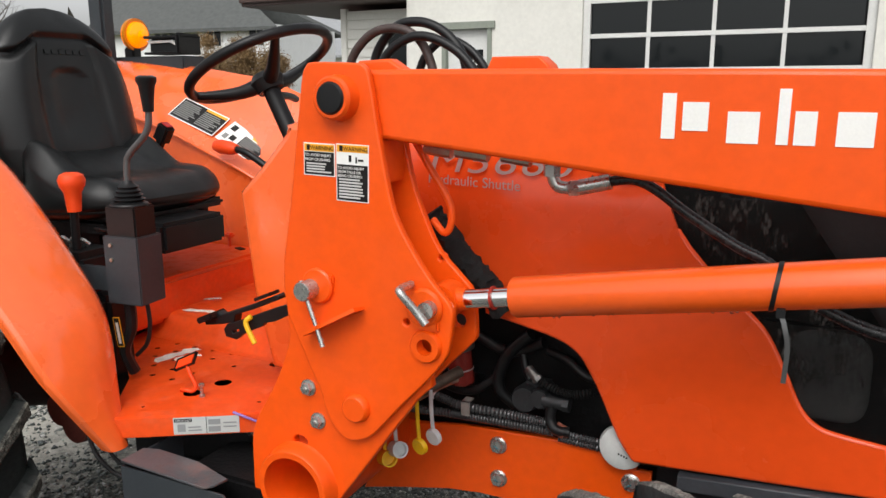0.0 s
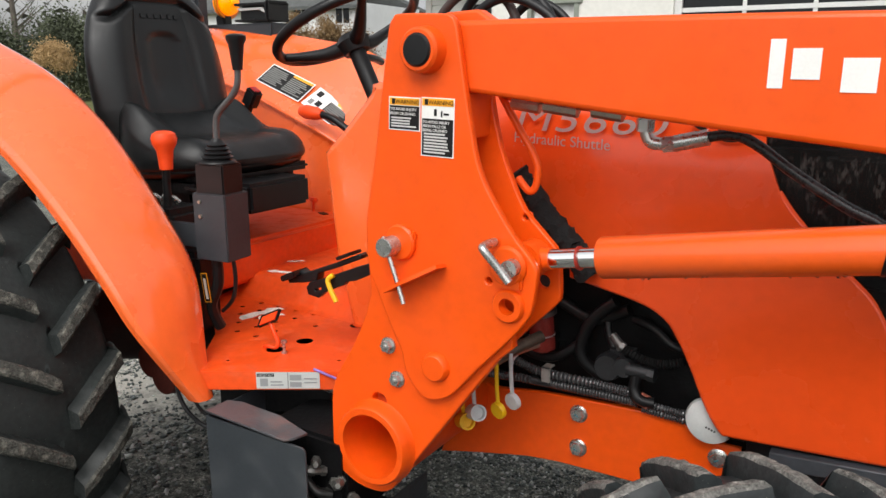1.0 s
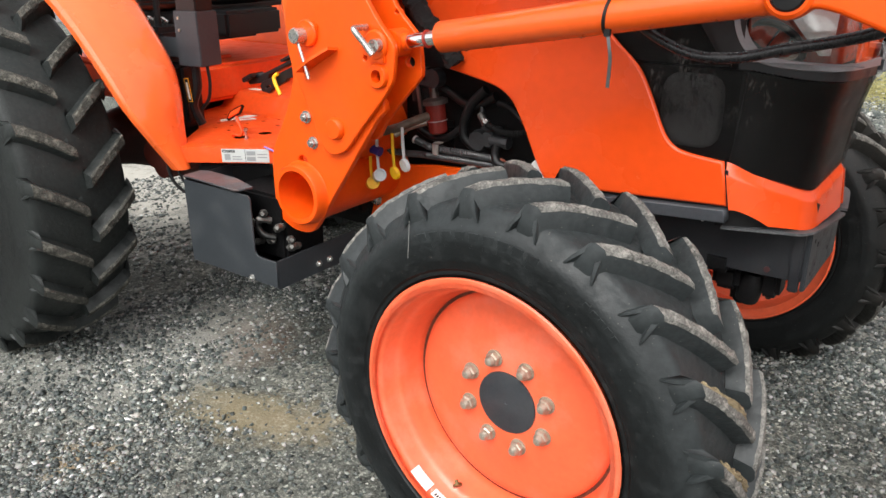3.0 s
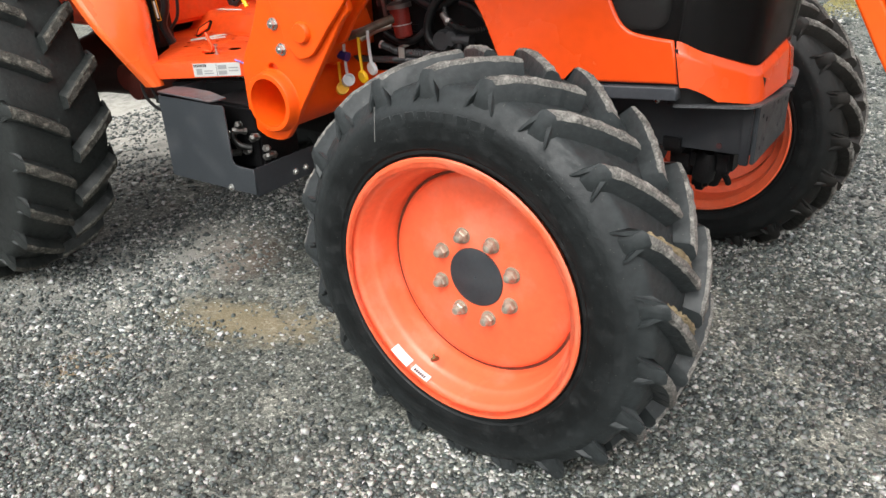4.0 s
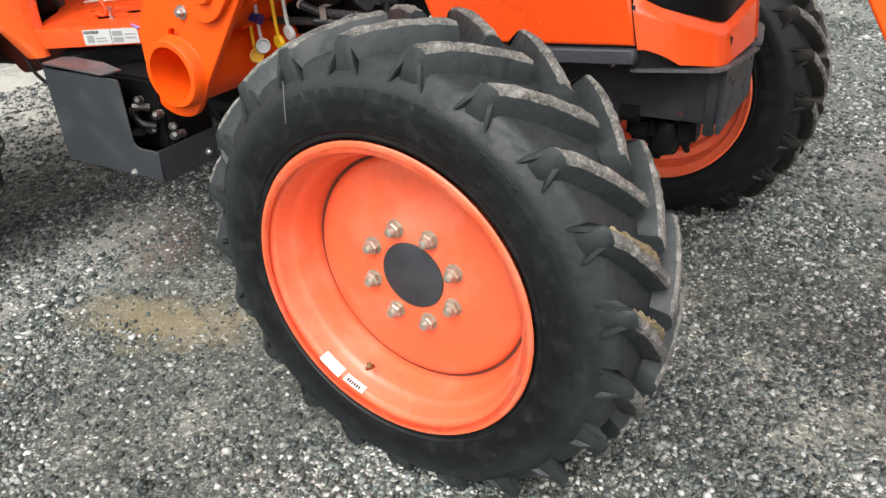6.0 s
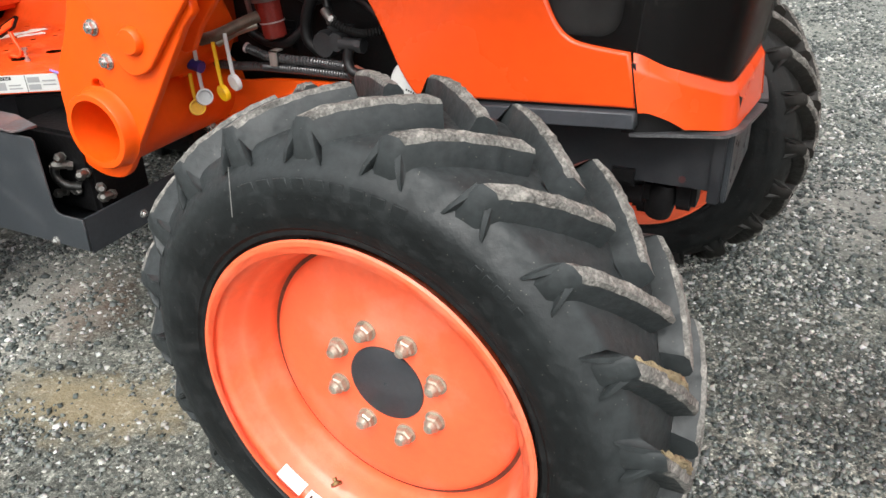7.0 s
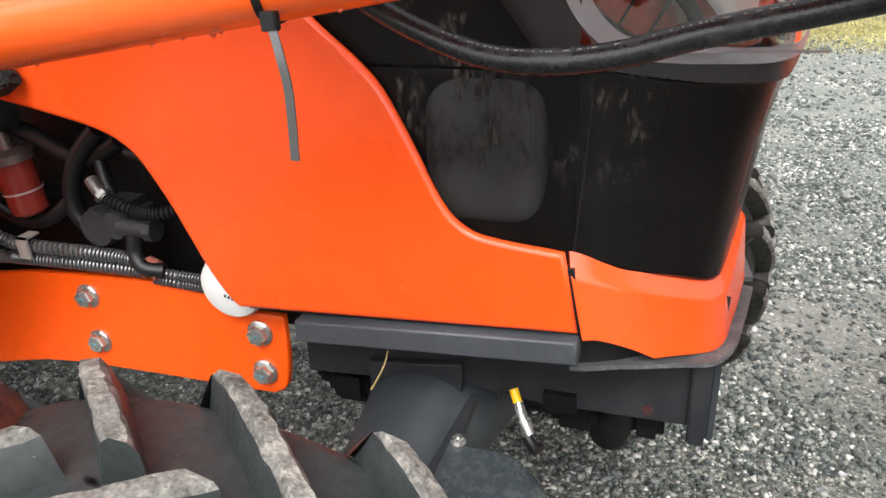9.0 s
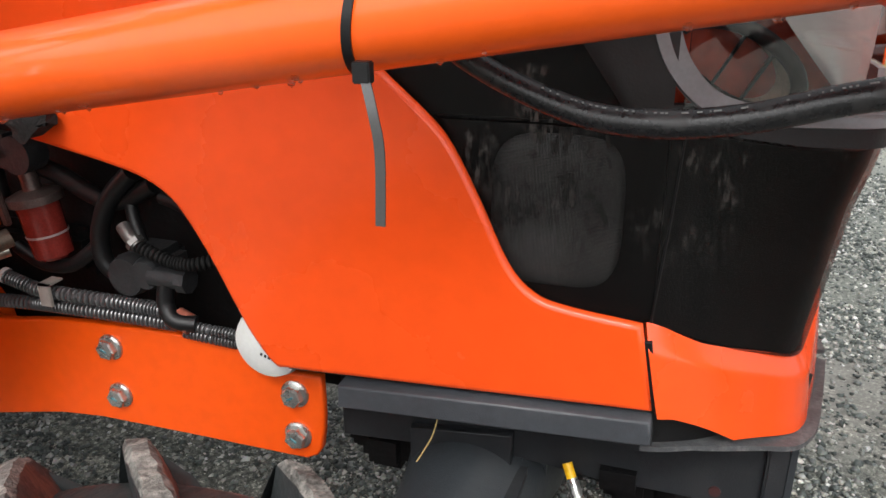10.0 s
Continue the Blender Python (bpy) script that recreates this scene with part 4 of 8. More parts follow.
for pts, r in (([(0.345, 2.14, 0.935), (0.340, 2.135, 0.898), (0.355, 2.13, 0.874), (0.385, 2.14, 0.867)], 0.013), ([(0.0, 2.20, 0.925), (0.06, 2.19, 0.905), (0.12, 2.19, 0.91), (0.175, 2.20, 0.95)], 0.012),
               ([(0.02, 2.20, 1.08), (0.10, 2.21, 1.06), (0.20, 2.21, 1.02), (0.30, 2.20, 1.06)], 0.015), ([(0.31, 2.20, 1.04), (0.36, 2.19, 1.03), (0.41, 2.18, 1.0), (0.45, 2.19, 0.99)], 0.011),
               ([(-0.05, 2.19, 1.18), (0.0, 2.18, 1.10), (0.01, 2.18, 1.02)], 0.016), ([(0.24, 2.21, 1.06), (0.25, 2.20, 1.0), (0.27, 2.19, 0.96)], 0.010)):
    part("engine_hose", tube(pts, r, 12, 6), HOSE, eng)
part("casting_arm", join(box_bm((-0.02, 2.14, 1.075), (0.085, 2.20, 1.13), 0.02), moved(lathe([(0, 0), (0.03, 0), (0.03, 0.04), (0, 0.04)], 16), pose(0.09, 2.15, 1.10))), CAST, eng)
part("pulley", moved(lathe([(0, 0), (0.055, 0), (0.055, 0.02), (0.045, 0.03), (0, 0.03)], 28), pose(0.40, 2.21, 1.04)), ENGINE, eng)
part("reservoir", moved(lathe([(0, -0.014), (0.03, -0.013), (0.05, -0.004), (0.054, 0.006), (0.050, 0.02), (0, 0.02)], 40), pose(0.515, 2.125, 0.862)), mat("white_plastic", (0.60, 0.62, 0.60), 0.5, 0, 0.06, 20), tractor, "white round plastic tank end")
res_ = [o for o in tractor.children if o.name.startswith("reservoir")][0]
for i in range(4):
    part("print_bar", moved(box_bm((-0.0018, -0.0006, -0.0022), (0.0018, 0.0006, 0.0022), 0), pose(0.512 + 0.006 * i, 2.1112, 0.853 - 0.002 * i, 0, 18)), DKTEXT, res_)
# heat shield with a fuzzy black edge
fuzz = tube([(0.075, 2.04, 1.385), (0.118, 2.04, 1.335), (0.165, 2.04, 1.280), (0.215, 2.05, 1.225), (0.25, 2.06, 1.17)], 0.027, 14, 8)
for v in fuzz.verts:
    v.co += Vector([rng.uniform(-0.006, 0.006) for _ in range(3)])
part("foam_seal", fuzz, mat("black_foam", (0.008, 0.008, 0.008), 0.95, 0, 0.4, 60, 1.0, 200), tractor, "black foam seal behind the tower")

# ---- chassis ----
part("chassis", join(box_bm((-1.5, 2.24, 0.50), (-0.25, 2.54, 0.82), 0.03), box_bm((-0.26, 2.25, 0.70), (0.3, 2.53, 0.84), 0.03), box_bm((-0.5, 2.1, 0.6), (-0.2, 2.7, 0.84), 0.02)), ENGINE, tractor, "dark transmission housing")
# red toned down: the shade under the fender is put into the colour
part("rear_axle", moved(lathe([(0, 1.62), (0.10, 1.62), (0.13, 1.75), (0.10, 1.95), (0.13, 2.1), (0.18, 2.25), (0.18, 2.53), (0.13, 2.68), (0.10, 2.83), (0.13, 3.03), (0.10, 3.16), (0, 3.16)], 32), Matrix.Translation((-1.59, 0, 0.71))), mat("dark_red_primer", (0.035, 0.010, 0.008), 0.6, 0, 0.3, 12, 0.3, 90), tractor, "red rear axle housing darkened for shade")
part("drop_housing", moved(join(lathe([(0, 1.80), (0.05, 1.80), (0.055, 1.83), (0.055, 1.95), (0, 1.95)], 24), moved(lathe([(0, 1.80), (0.05, 1.80), (0.055, 1.83), (0.055, 1.95), (0, 1.95)], 24), pose(0.10, -0.03, -0.02))), pose(-1.10, 0.10, 0.735)), mat("dark_red_primer", (0.10, 0.02, 0.014), 0.6, 0, 0.3, 12, 0.3, 90), tractor, "dark red brake housing")
FP = [(0.58, 0.812), (1.222, 0.812), (1.222, 0.676), (1.21, 0.673), (0.98, 0.672), (0.86, 0.684), (0.58, 0.664)]
fr = plate("front_frame", FP, 2.213, 2.228, FRAMEG, tractor, "dark grey steel front frame plate", bevel=0.002)
plate("frame_side", FP, mir(2.228), mir(2.213), FRAMEG, fr, bevel=0.002)
ff = part("frame_front", box_bm((1.222, 2.216, 0.648), (1.234, mir(2.216), 0.818), 0.003), GREY, fr, "grey drilled steel front plate")
part("frame_top", box_bm((0.6, 2.23, 0.785), (1.2215, 2.55, 0.805), 0.004), FRAMEG, fr)
part("end_bracket", box_bm((1.196, 2.200, 0.648), (1.2215, 2.2128, 0.815), 0.003), FRAMEG, fr, "dark grey corner bracket")
for y, z, r in ((2.262, 0.775, 0.006), (2.262, 0.685, 0.005), (2.305, 0.755, 0.007), (2.300, 0.70, 0.005), (2.42, 0.775, 0.006), (2.45, 0.70, 0.006), (2.52, 0.76, 0.006)):
    part("plate_hole", moved(lathe([(0, 0), (r, 0), (r, 0.0012), (0, 0.0012)], 12, axis="X"), pose(1.234, y, z)), ENGINE, ff)
part("frame_bolt", moved(lathe([(0, 0), (0.008, 0), (0.008, -0.003), (0, -0.003)], 12), pose(1.139, 2.2128, 0.692)), mat("red_brown_plug", (0.05, 0.018, 0.018), 0.5), fr)
rail = plate("frame_rail", [(0.648, 0.848), (1.049, 0.874), (1.053, 0.841), (0.646, 0.814)], 2.075, 2.212, RAILG, tractor, "dark grey formed steel rail", bevel=0.003)
plate("rail_seal", [(0.56, 0.856), (1.06, 0.884), (1.06, 0.872), (0.56, 0.844)], 2.10, 2.21, BLACKP, tractor, bevel=0.002)
plate("lower_plate", [(0.700, 0.712), (0.857, 0.730), (0.857, 0.678), (0.700, 0.657)], 2.196, 2.2125, FRAMEG, fr, bevel=0.002)
for x in (0.83, 0.97, 1.06):
    bolt((x, 2.17, 0.8135), fr, 0.5, rx=90)
nose_parts("skirt", nose_sheet(lambda p: 0.822, lambda p: 0.885, 0.31, 0.62, 0.010), BLACKP, "black plastic lower skirt")


def bumper(u, v):
    uu = 0.335 + 0.665 * u
    p = nose_pt(uu, 0.85)
    out = -(0.001 + 0.030 * min(1, max(0, (p.x - 1.10) / 0.09))) * min(1, u * 6) * (1 - v) + 0.03 * v
    x = p.x - out * max(0, (p.x - 1.05) / 0.19)
    return (x, p.y + out * (1 - max(0, (p.x - 1.2) / 0.06)), 0.824 + 0.003 * u)


WORN = mat("worn_grey_paint", (0.060, 0.063, 0.067), 0.5, 0, 0.2, 9, 0.3, 200, dirt=(0.24, 0.235, 0.23), dirt_amt=0.6, dirt_scale=60)
bm = grid(bumper, 40, 2, 0.007)
bm2 = moved(grid(bumper, 40, 2, -0.007), Matrix.Translation((0, 2 * YC, 0)) @ Matrix.Diagonal((1, -1, 1, 1)))
part("bumper_plate", join(bm, bm2), WORN, tractor, "scuffed dark grey bumper plate round the nose")
# front axle with its final drives
WETGREY = mat("wet_dark_grey_paint", (0.036, 0.044, 0.049), 0.24, 0, 0.2, 9, 0.25, 120, 0.2, 0.8, dirt=(0.12, 0.13, 0.13), dirt_amt=0.22, dirt_scale=70)
ax = part("front_axle", join(moved(lathe([(0, 1.70), (0.07, 1.70), (0.075, 1.95), (0.105, 2.2), (0.13, 2.33), (0.13, 2.45), (0.105, 2.58), (0.075, 2.83), (0.07, 3.08), (0, 3.08)], 32), Matrix.Translation((0.79, 0, 0.60))),
                              box_bm((0.68, 2.22, 0.56), (0.90, 2.56, 0.74), 0.03)), GREY, tractor, "dark grey front axle housing")
for k in (0, 1):
    f = mir if k else (lambda y: y)
    flip = Matrix.Translation((0, 2 * YC, 0)) @ Matrix.Diagonal((1, -1, 1, 1)) if k else Matrix.Identity(4)
    b = join(moved(lathe([(0, -0.17), (0.085, -0.17), (0.10, -0.13), (0.10, 0.03), (0.075, 0.08), (0, 0.085)], 28, axis="Z"), pose(0.83, 1.78, 0.60, 0, 0, 0)), box_bm((0.76, 1.60, 0.44), (0.88, 1.80, 0.62), 0.03), moved(lathe([(0, 0), (0.15, 0), (0.165, 0.04), (0.15, 0.12), (0.10, 0.165), (0, 0.17)], 32), pose(0.770 + 0.06 * k, 1.585, 0.498)), box_bm((0.90, 1.74, 0.50), (0.985, 1.90, 0.585), 0.02), box_bm((0.87, 1.86, 0.55), (0.93, 2.02, 0.66), 0.018), moved(lathe([(0, -0.09), (0.028, -0.085), (0.034, -0.03), (0.026, 0.06), (0, 0.065)], 16, axis="Z"), pose(0.965, 1.86, 0.565, 12, 8)))
    part("final_drive", moved(b, flip), GREY, ax, "dark grey final drive casting")
    c = grid(lambda u, v: (0.765 + 0.115 * u, 1.86 + 0.35 * v, 0.672 - 0.05 * (1 - u) ** 2 - 0.02 * (1 - v)), 8, 6, 0.012)
    soft(part("axle_cover", moved(c, flip), FRAMEG, ax, "dark grey curved axle cover"))
    c = grid(lambda u, v: (0.872 + (0.165 - 0.03 * v ** 4) * u, 1.765 + 0.340 * v, 0.676 - 0.055 * max(0, u - 0.55) ** 2 / 0.2 - 0.02 * (1 - v) - 0.03 * max(0, v - 0.93) / 0.07), 12, 14, 0.05)
    soft(part("knuckle_casting", moved(c, flip), WETGREY, ax, "dark grey wet knuckle casting"), 40)
bolt((0.885, 2.085, 0.676), ax, 0.62, rx=-90)
part("casting_hole", moved(lathe([(0, 0), (0.007, 0), (0.007, 0.002), (0, 0.002)], 12, axis="Z"), pose(0.882, 1.995, 0.6725, -3)), ENGINE, ax)
part("grease_hose", tube([(0.967, 2.17, 0.639), (0.979, 2.165, 0.622), (0.982, 2.19, 0.605)], 0.009, 10, 4), HOSE, ax)
part("yellow_sleeve", tube([(0.938, 2.205, 0.697), (0.947, 2.195, 0.680)], 0.0075, 12, 1), YELLOW, ax, "yellow plastic sleeve")
part("hose_ferrule", tube([(0.947, 2.195, 0.680), (0.957, 2.185, 0.663), (0.960, 2.182, 0.659), (0.971, 2.17, 0.641)], 0.009, 12, 1, radii=[0.0085, 0.0085, 0.0110, 0.0100]), STEEL, ax)
part("paper_tag", moved(box_bm((-0.024, -0.001, -0.007), (0.024, 0.001, 0.007), 0.0005), pose(0.808, 2.185, 0.6655, -84, 0, -6)), mat("rusty_tag", (0.13, 0.07, 0.025), 0.7, 0, 0.5, 90), ax)
part("drop_link", join(box_bm((0.87, 2.70, 0.40), (1.00, 2.86, 0.545), 0.02), box_bm((0.93, 2.68, 0.36), (0.985, 2.78, 0.46), 0.015), moved(lathe([(0, -0.05), (0.03, -0.045), (0.034, 0.03), (0.02, 0.05), (0, 0.05)], 16, axis="Z"), pose(0.995, 2.74, 0.42, 10, 20)), tube([(1.0, 2.72, 0.44), (1.03, 2.74, 0.41), (1.035, 2.78, 0.37)], 0.011, 10, 4)), ENGINE, ax, "dark steering knuckle castings")
part("axle_bracket", join(box_bm((0.985, 2.26, 0.585), (1.06, 2.40, 0.655), 0.015), moved(lathe([(0, -0.05), (0.032, -0.045), (0.036, 0.03), (0.022, 0.05), (0, 0.05)], 16, axis="Z"), pose(1.085, 2.30, 0.60, 14, 12)), box_bm((1.05, 2.30, 0.60), (1.12, 2.38, 0.64), 0.014), box_bm((1.11, 2.27, 0.585), (1.165, 2.35, 0.66), 0.012)), ENGINE, ax, "dark muddy steering bracket castings")
part("axle_bracket", join(box_bm((0.59, 2.24, 0.58), (0.675, 2.40, 0.66), 0.018), box_bm((0.56, 2.26, 0.60), (0.61, 2.34, 0.64), 0.012)), ENGINE, ax)
part("tie_rod", tube([(0.95, 2.35, 0.66), (0.98, 2.6, 0.64), (0.98, 2.85, 0.60)], 0.012, 12, 3), ENGINE, ax)
part("steering_cylinder", join(box_bm((0.97, 2.20, 0.655), (1.05, 2.42, 0.715), 0.015), moved(lathe([(0, 2.42), (0.016, 2.42), (0.016, 2.70), (0, 2.70)], 16), Matrix.Translation((1.01, 0, 0.68)))), ENGINE, ax)
part("straw", tube([(0.776, 2.108, 0.80), (0.770, 2.100, 0.775), (0.752, 2.09, 0.740)], 0.0012, 5, 4), mat("dry_straw", (0.35, 0.25, 0.10), 0.8), ax)

# ---- platform ----
PF = pose(-0.65, 1.745, 0, 0, 0, 32)
on_floor = lambda x, y: tuple((PF.inverted() @ Vector((x, y, 0))).xy)
holes = []
for wy, x0, n_ in ((1.995, -0.806, 2), (2.055, -0.864, 3), (2.115, -0.921, 3), (2.174, -0.972, 4), (2.232, -0.946, 4)):
    for i in range(n_):
        q = on_floor(x0 + 0.0755 * i, wy)
        holes.append(ring(q[0], q[1], 0.0088, 12))
for x, y, r_ in ((-0.606, 1.945, 0.024), (-0.583, 2.039, 0.024), (-0.643, 2.153, 0.008), (-0.540, 2.222, 0.022), (-0.654, 1.819, 0.005), (-0.404, 1.975, 0.006)):
    holes.append(ring(*on_floor(x, y), r_, 20))
fl = profile([(-0.03, 0.0), (0.55, 0.0)] + [on_floor(*p) for p in ((-0.20, 2.36), (-1.17, 2.36), (-1.106, 2.153), (-0.845, 1.947))], 0.002, holes, 0.0005)
fl.transform(Matrix.Rotation(radians(-90), 4, "X"))
fl.transform(PF @ Matrix.Translation((0, 0, 0.8615)))
plf = part("platform", fl, FENDP, tractor, "orange perforated operator platform")
FLOORP = mat("orange_floor_paint", (0.74, 0.072, 0.007), 0.42, 0, 0.10, 5, 0.2, 200, 0, 0.35, dirt=(0.62, 0.16, 0.07), dirt_amt=0.35, dirt_scale=18)
plf.data.materials[0] = FLOORP
part("platform_skirt", moved(join(box_bm((-0.03, -0.004, 0.808), (0.60, 0.004, 0.8615), 0.002), box_bm((-0.03, -0.004, 0.808), (0.60, 0.10, 0.812), 0.002), box_bm((-0.034, -0.004, 0.808), (-0.026, 0.3, 0.858), 0.002)), PF), FLOORP, tractor)
part("under_floor", moved(box_bm((0.0, 0.09, 0.70), (0.6, 0.9, 0.775), 0.005), PF), ENGINE, tractor)


def step_fn(u, v):
    """The raised tunnel floor with its long rounded edge."""
    sec = crom([(2.246, 0.8632), (2.268, 0.868), (2.288, 0.888), (2.310, 0.918), (2.335, 0.931), (2.45, 0.934), (2.86, 0.936)], 4)
    f = v * (len(sec) - 1)
    i = min(int(f), len(sec) - 2)
    p = sec[i].lerp(sec[i + 1], f - i)
    return (-1.12 + 0.85 * u, p[0] - 0.03 * u + 0.02 * max(0, 0.15 - u), p[1])


soft(part("raised_floor", grid(step_fn, 12, 20, 0.006), FLOORP, tractor, "orange raised floor"), 60)
def torn(at, ln, th, turn, seed):
    """A scrap of torn paper with a ragged outline."""
    r = random.Random(seed)
    up = [(ln * i / 9, th * r.uniform(0.55, 1.0) * (0.4 if i in (0, 9) else 1)) for i in range(10)]
    dn = [(ln * i / 9, -th * r.uniform(0.0, 0.35)) for i in range(9, -1, -1)]
    me = profile(up + dn, 0.0012, (), 0.0)
    me.transform(Matrix.Rotation(radians(-90), 4, "X"))
    me.transform(pose(*at, 0, 0, turn))
    return part("worn_sticker", me, PAPER, plf, "torn white paper sticker")


PAPER = mat("torn_paper", (0.86, 0.83, 0.74), 0.7, 0, 0.25, 40, 0.3, 200)
torn((-1.027, 2.345, 0.9345), 0.13, 0.024, 12, 1)
torn((-1.062, 2.47, 0.9365), 0.07, 0.014, 35, 2)
torn((-0.876, 2.075, 0.8640), 0.15, 0.038, 78, 3)
torn((-0.835, 2.11, 0.8642), 0.08, 0.024, 60, 5)
torn((-0.92, 2.30, 0.9105), 0.02, 0.008, 0, 4)
decal("step_label", [(0, 0, 0.245, 0.052, 0), (0.004, 0.038, 0.07, 0.048, 1), (0.015, 0.008, 0.045, 0.032, 2), (0.055, 0.010, 0.105, 0.014, 2), (0.055, 0.020, 0.10, 0.024, 2), (0.13, 0.028, 0.175, 0.044, 2), (0.13, 0.006, 0.175, 0.022, 2), (0.185, 0.018, 0.235, 0.022, 2), (0.185, 0.030, 0.235, 0.034, 2), (0.122, 0, 0.1235, 0.052, 1)], [("IMPORTANT", 0.008, 0.0395, 0.0105, 0)], PF @ pose(0.126, -0.0045, 0.8125) @ Matrix.Diagonal((0.665, 1, 0.87, 1)), plf, [mat("pale_label", (0.48, 0.50, 0.48), 0.45), DKTEXT, mat("grey_print", (0.25, 0.26, 0.26), 0.5)], "pale grey instruction label")
part("cable", tube([PF @ Vector((0.275, -0.004, 0.866)), PF @ Vector((0.300, -0.012, 0.858)), PF @ Vector((0.34, -0.010, 0.838))], 0.0035, 8, 4), mat("violet_cable", (0.25, 0.15, 0.45), 0.5), plf)
# foot pedal
ped = part("pedal_arm", tube([(-0.640, 1.94, 0.866), (-0.625, 1.935, 0.872), (-0.600, 1.94, 0.870), (-0.593, 1.945, 0.886), (-0.607, 1.945, 0.912), (-0.624, 1.95, 0.938)], 0.0055, 10, 5), REDP, tractor, "orange pedal arm")
PAD = Matrix(((0.80, 0.10, 0.15, -0.630), (0.05, 0.80, -0.60, 1.952), (0.38, -0.55, -0.62, 0.946), (0, 0, 0, 1)))
part("pedal_plate", moved(box_bm((-0.034, -0.004, -0.014), (0.034, 0.001, 0.016), 0.001), PAD), REDP, ped)
part("pedal_pad", moved(join(box_bm((-0.040, 0.001, -0.018), (0.040, 0.009, 0.020), 0.003), box_bm((-0.040, -0.005, -0.021), (0.040, 0.009, -0.015), 0.002), box_bm((-0.042, -0.005, -0.021), (-0.035, 0.009, 0.020), 0.002)), PAD), BLACKP, ped, "black rubber foot pedal")
part("stop_bolt", moved(join(lathe([(0, 0), (0.0045, 0), (0.0045, 0.034), (0, 0.034)], 12, axis="Z"), lathe([(0, 0.030), (0.008, 0.030), (0.008, 0.037), (0, 0.037)], 6, axis="Z"), lathe([(0, 0.0), (0.008, 0.0), (0.008, 0.006), (0, 0.006)], 6, axis="Z")), pose(-0.563, 1.936, 0.862)), STEEL, ped)
# black brake pedals beside the tower
bp_ = plate("brake_pedal", [(-0.596, 1.055), (-0.575, 1.076), (-0.544, 1.084), (-0.535, 1.078), (-0.427, 1.120), (-0.343, 1.156), (-0.336, 1.144), (-0.424, 1.106), (-0.485, 1.084), (-0.490, 1.062), (-0.539, 1.050), (-0.591, 1.041)], 1.995, 2.025, BLACKP, tractor, "black steel pedal lever", bevel=0.003)
part("pedal_flange", moved(box_bm((-0.028, -0.022, -0.004), (0.028, 0.022, 0.005), 0.002), pose(-0.385, 2.005, 1.146, 0, -23)), BLACKP, bp_)
part("lever_pad", moved(box_bm((-0.028, -0.03, -0.006), (0.028, 0.03, 0.010), 0.003), pose(-0.572, 2.0, 1.066, 0, -24)), BLACKP, bp_)
plate("latch_plate", [(-0.521, 1.047), (-0.508, 1.063), (-0.495, 1.066), (-0.350, 1.126), (-0.302, 1.143), (-0.300, 1.116), (-0.352, 1.090), (-0.385, 1.082), (-0.392, 1.072), (-0.455, 1.044), (-0.480, 1.024), (-0.515, 1.028)], 1.960, 1.978, BLACKP, bp_, "black latch plate with a bright worn slot", holes=[[(-0.492, 1.046), (-0.470, 1.054), (-0.468, 1.048), (-0.490, 1.040)]], bevel=0.002).matrix_basis = Matrix.Translation((0.016, 0.01, 0.002))
part("pedal_tag", tube([(-0.405, 1.965, 1.098), (-0.418, 1.958, 1.085), (-0.408, 1.955, 1.062), (-0.388, 1.953, 1.032)], 0.0068, 8, 4), YELLOW, tractor, "yellow plastic tie")

# ---- fenders ----
OUT = [(-2.10, 1.58, 1.42), (-1.85, 1.58, 1.54), (-1.60, 1.58, 1.565), (-1.33, 1.58, 1.502), (-1.16, 1.58, 1.42), (-1.02, 1.58, 1.325), (-0.90, 1.58, 1.228), (-0.80, 1.585, 1.12), (-0.725, 1.60, 1.01), (-0.68, 1.63, 0.925), (-0.645, 1.70, 0.79)]
INN = [(-2.10, 1.86, 1.78), (-1.85, 1.86, 1.77), (-1.608, 1.85, 1.70), (-1.36, 1.85, 1.612), (-1.16, 1.85, 1.500), (-1.03, 1.85, 1.390), (-0.89, 1.85, 1.236), (-0.795, 1.845, 1.12), (-0.752, 1.835, 1.01), (-0.72, 1.81, 0.90), (-0.66, 1.766, 0.785)]


def fender_bm(side):
    A, B = crom(OUT, 6), crom(INN, 6)
    n = len(A) - 1
    prof = [(0.0, -0.030), (0.0, -0.008), (0.03, 0.006), (0.25, 0.016), (0.5, 0.020), (0.75, 0.016), (0.93, 0.006), (1.0, -0.010), (1.0, -0.05)]

    def fn(u, v):
        i = min(int(u * n + 0.5), n)
        f = v * (len(prof) - 1)
        k = min(int(f), len(prof) - 2)
        q = prof[k][0] + (prof[k + 1][0] - prof[k][0]) * (f - k)
        h = prof[k][1] + (prof[k + 1][1] - prof[k][1]) * (f - k)
        p = A[i].lerp(B[i], q)
        out = Vector((p.x + 1.59, 0, p.z - 0.712)).normalized()
        p = p + out * h
        return (p.x, p.y if side < 0 else mir(p.y), p.z)
    return grid(fn, n, 24, 0.006 if side < 0 else -0.006)


soft(part("fender", fender_bm(-1), FENDP, tractor, "orange plastic rear fender"), 60)
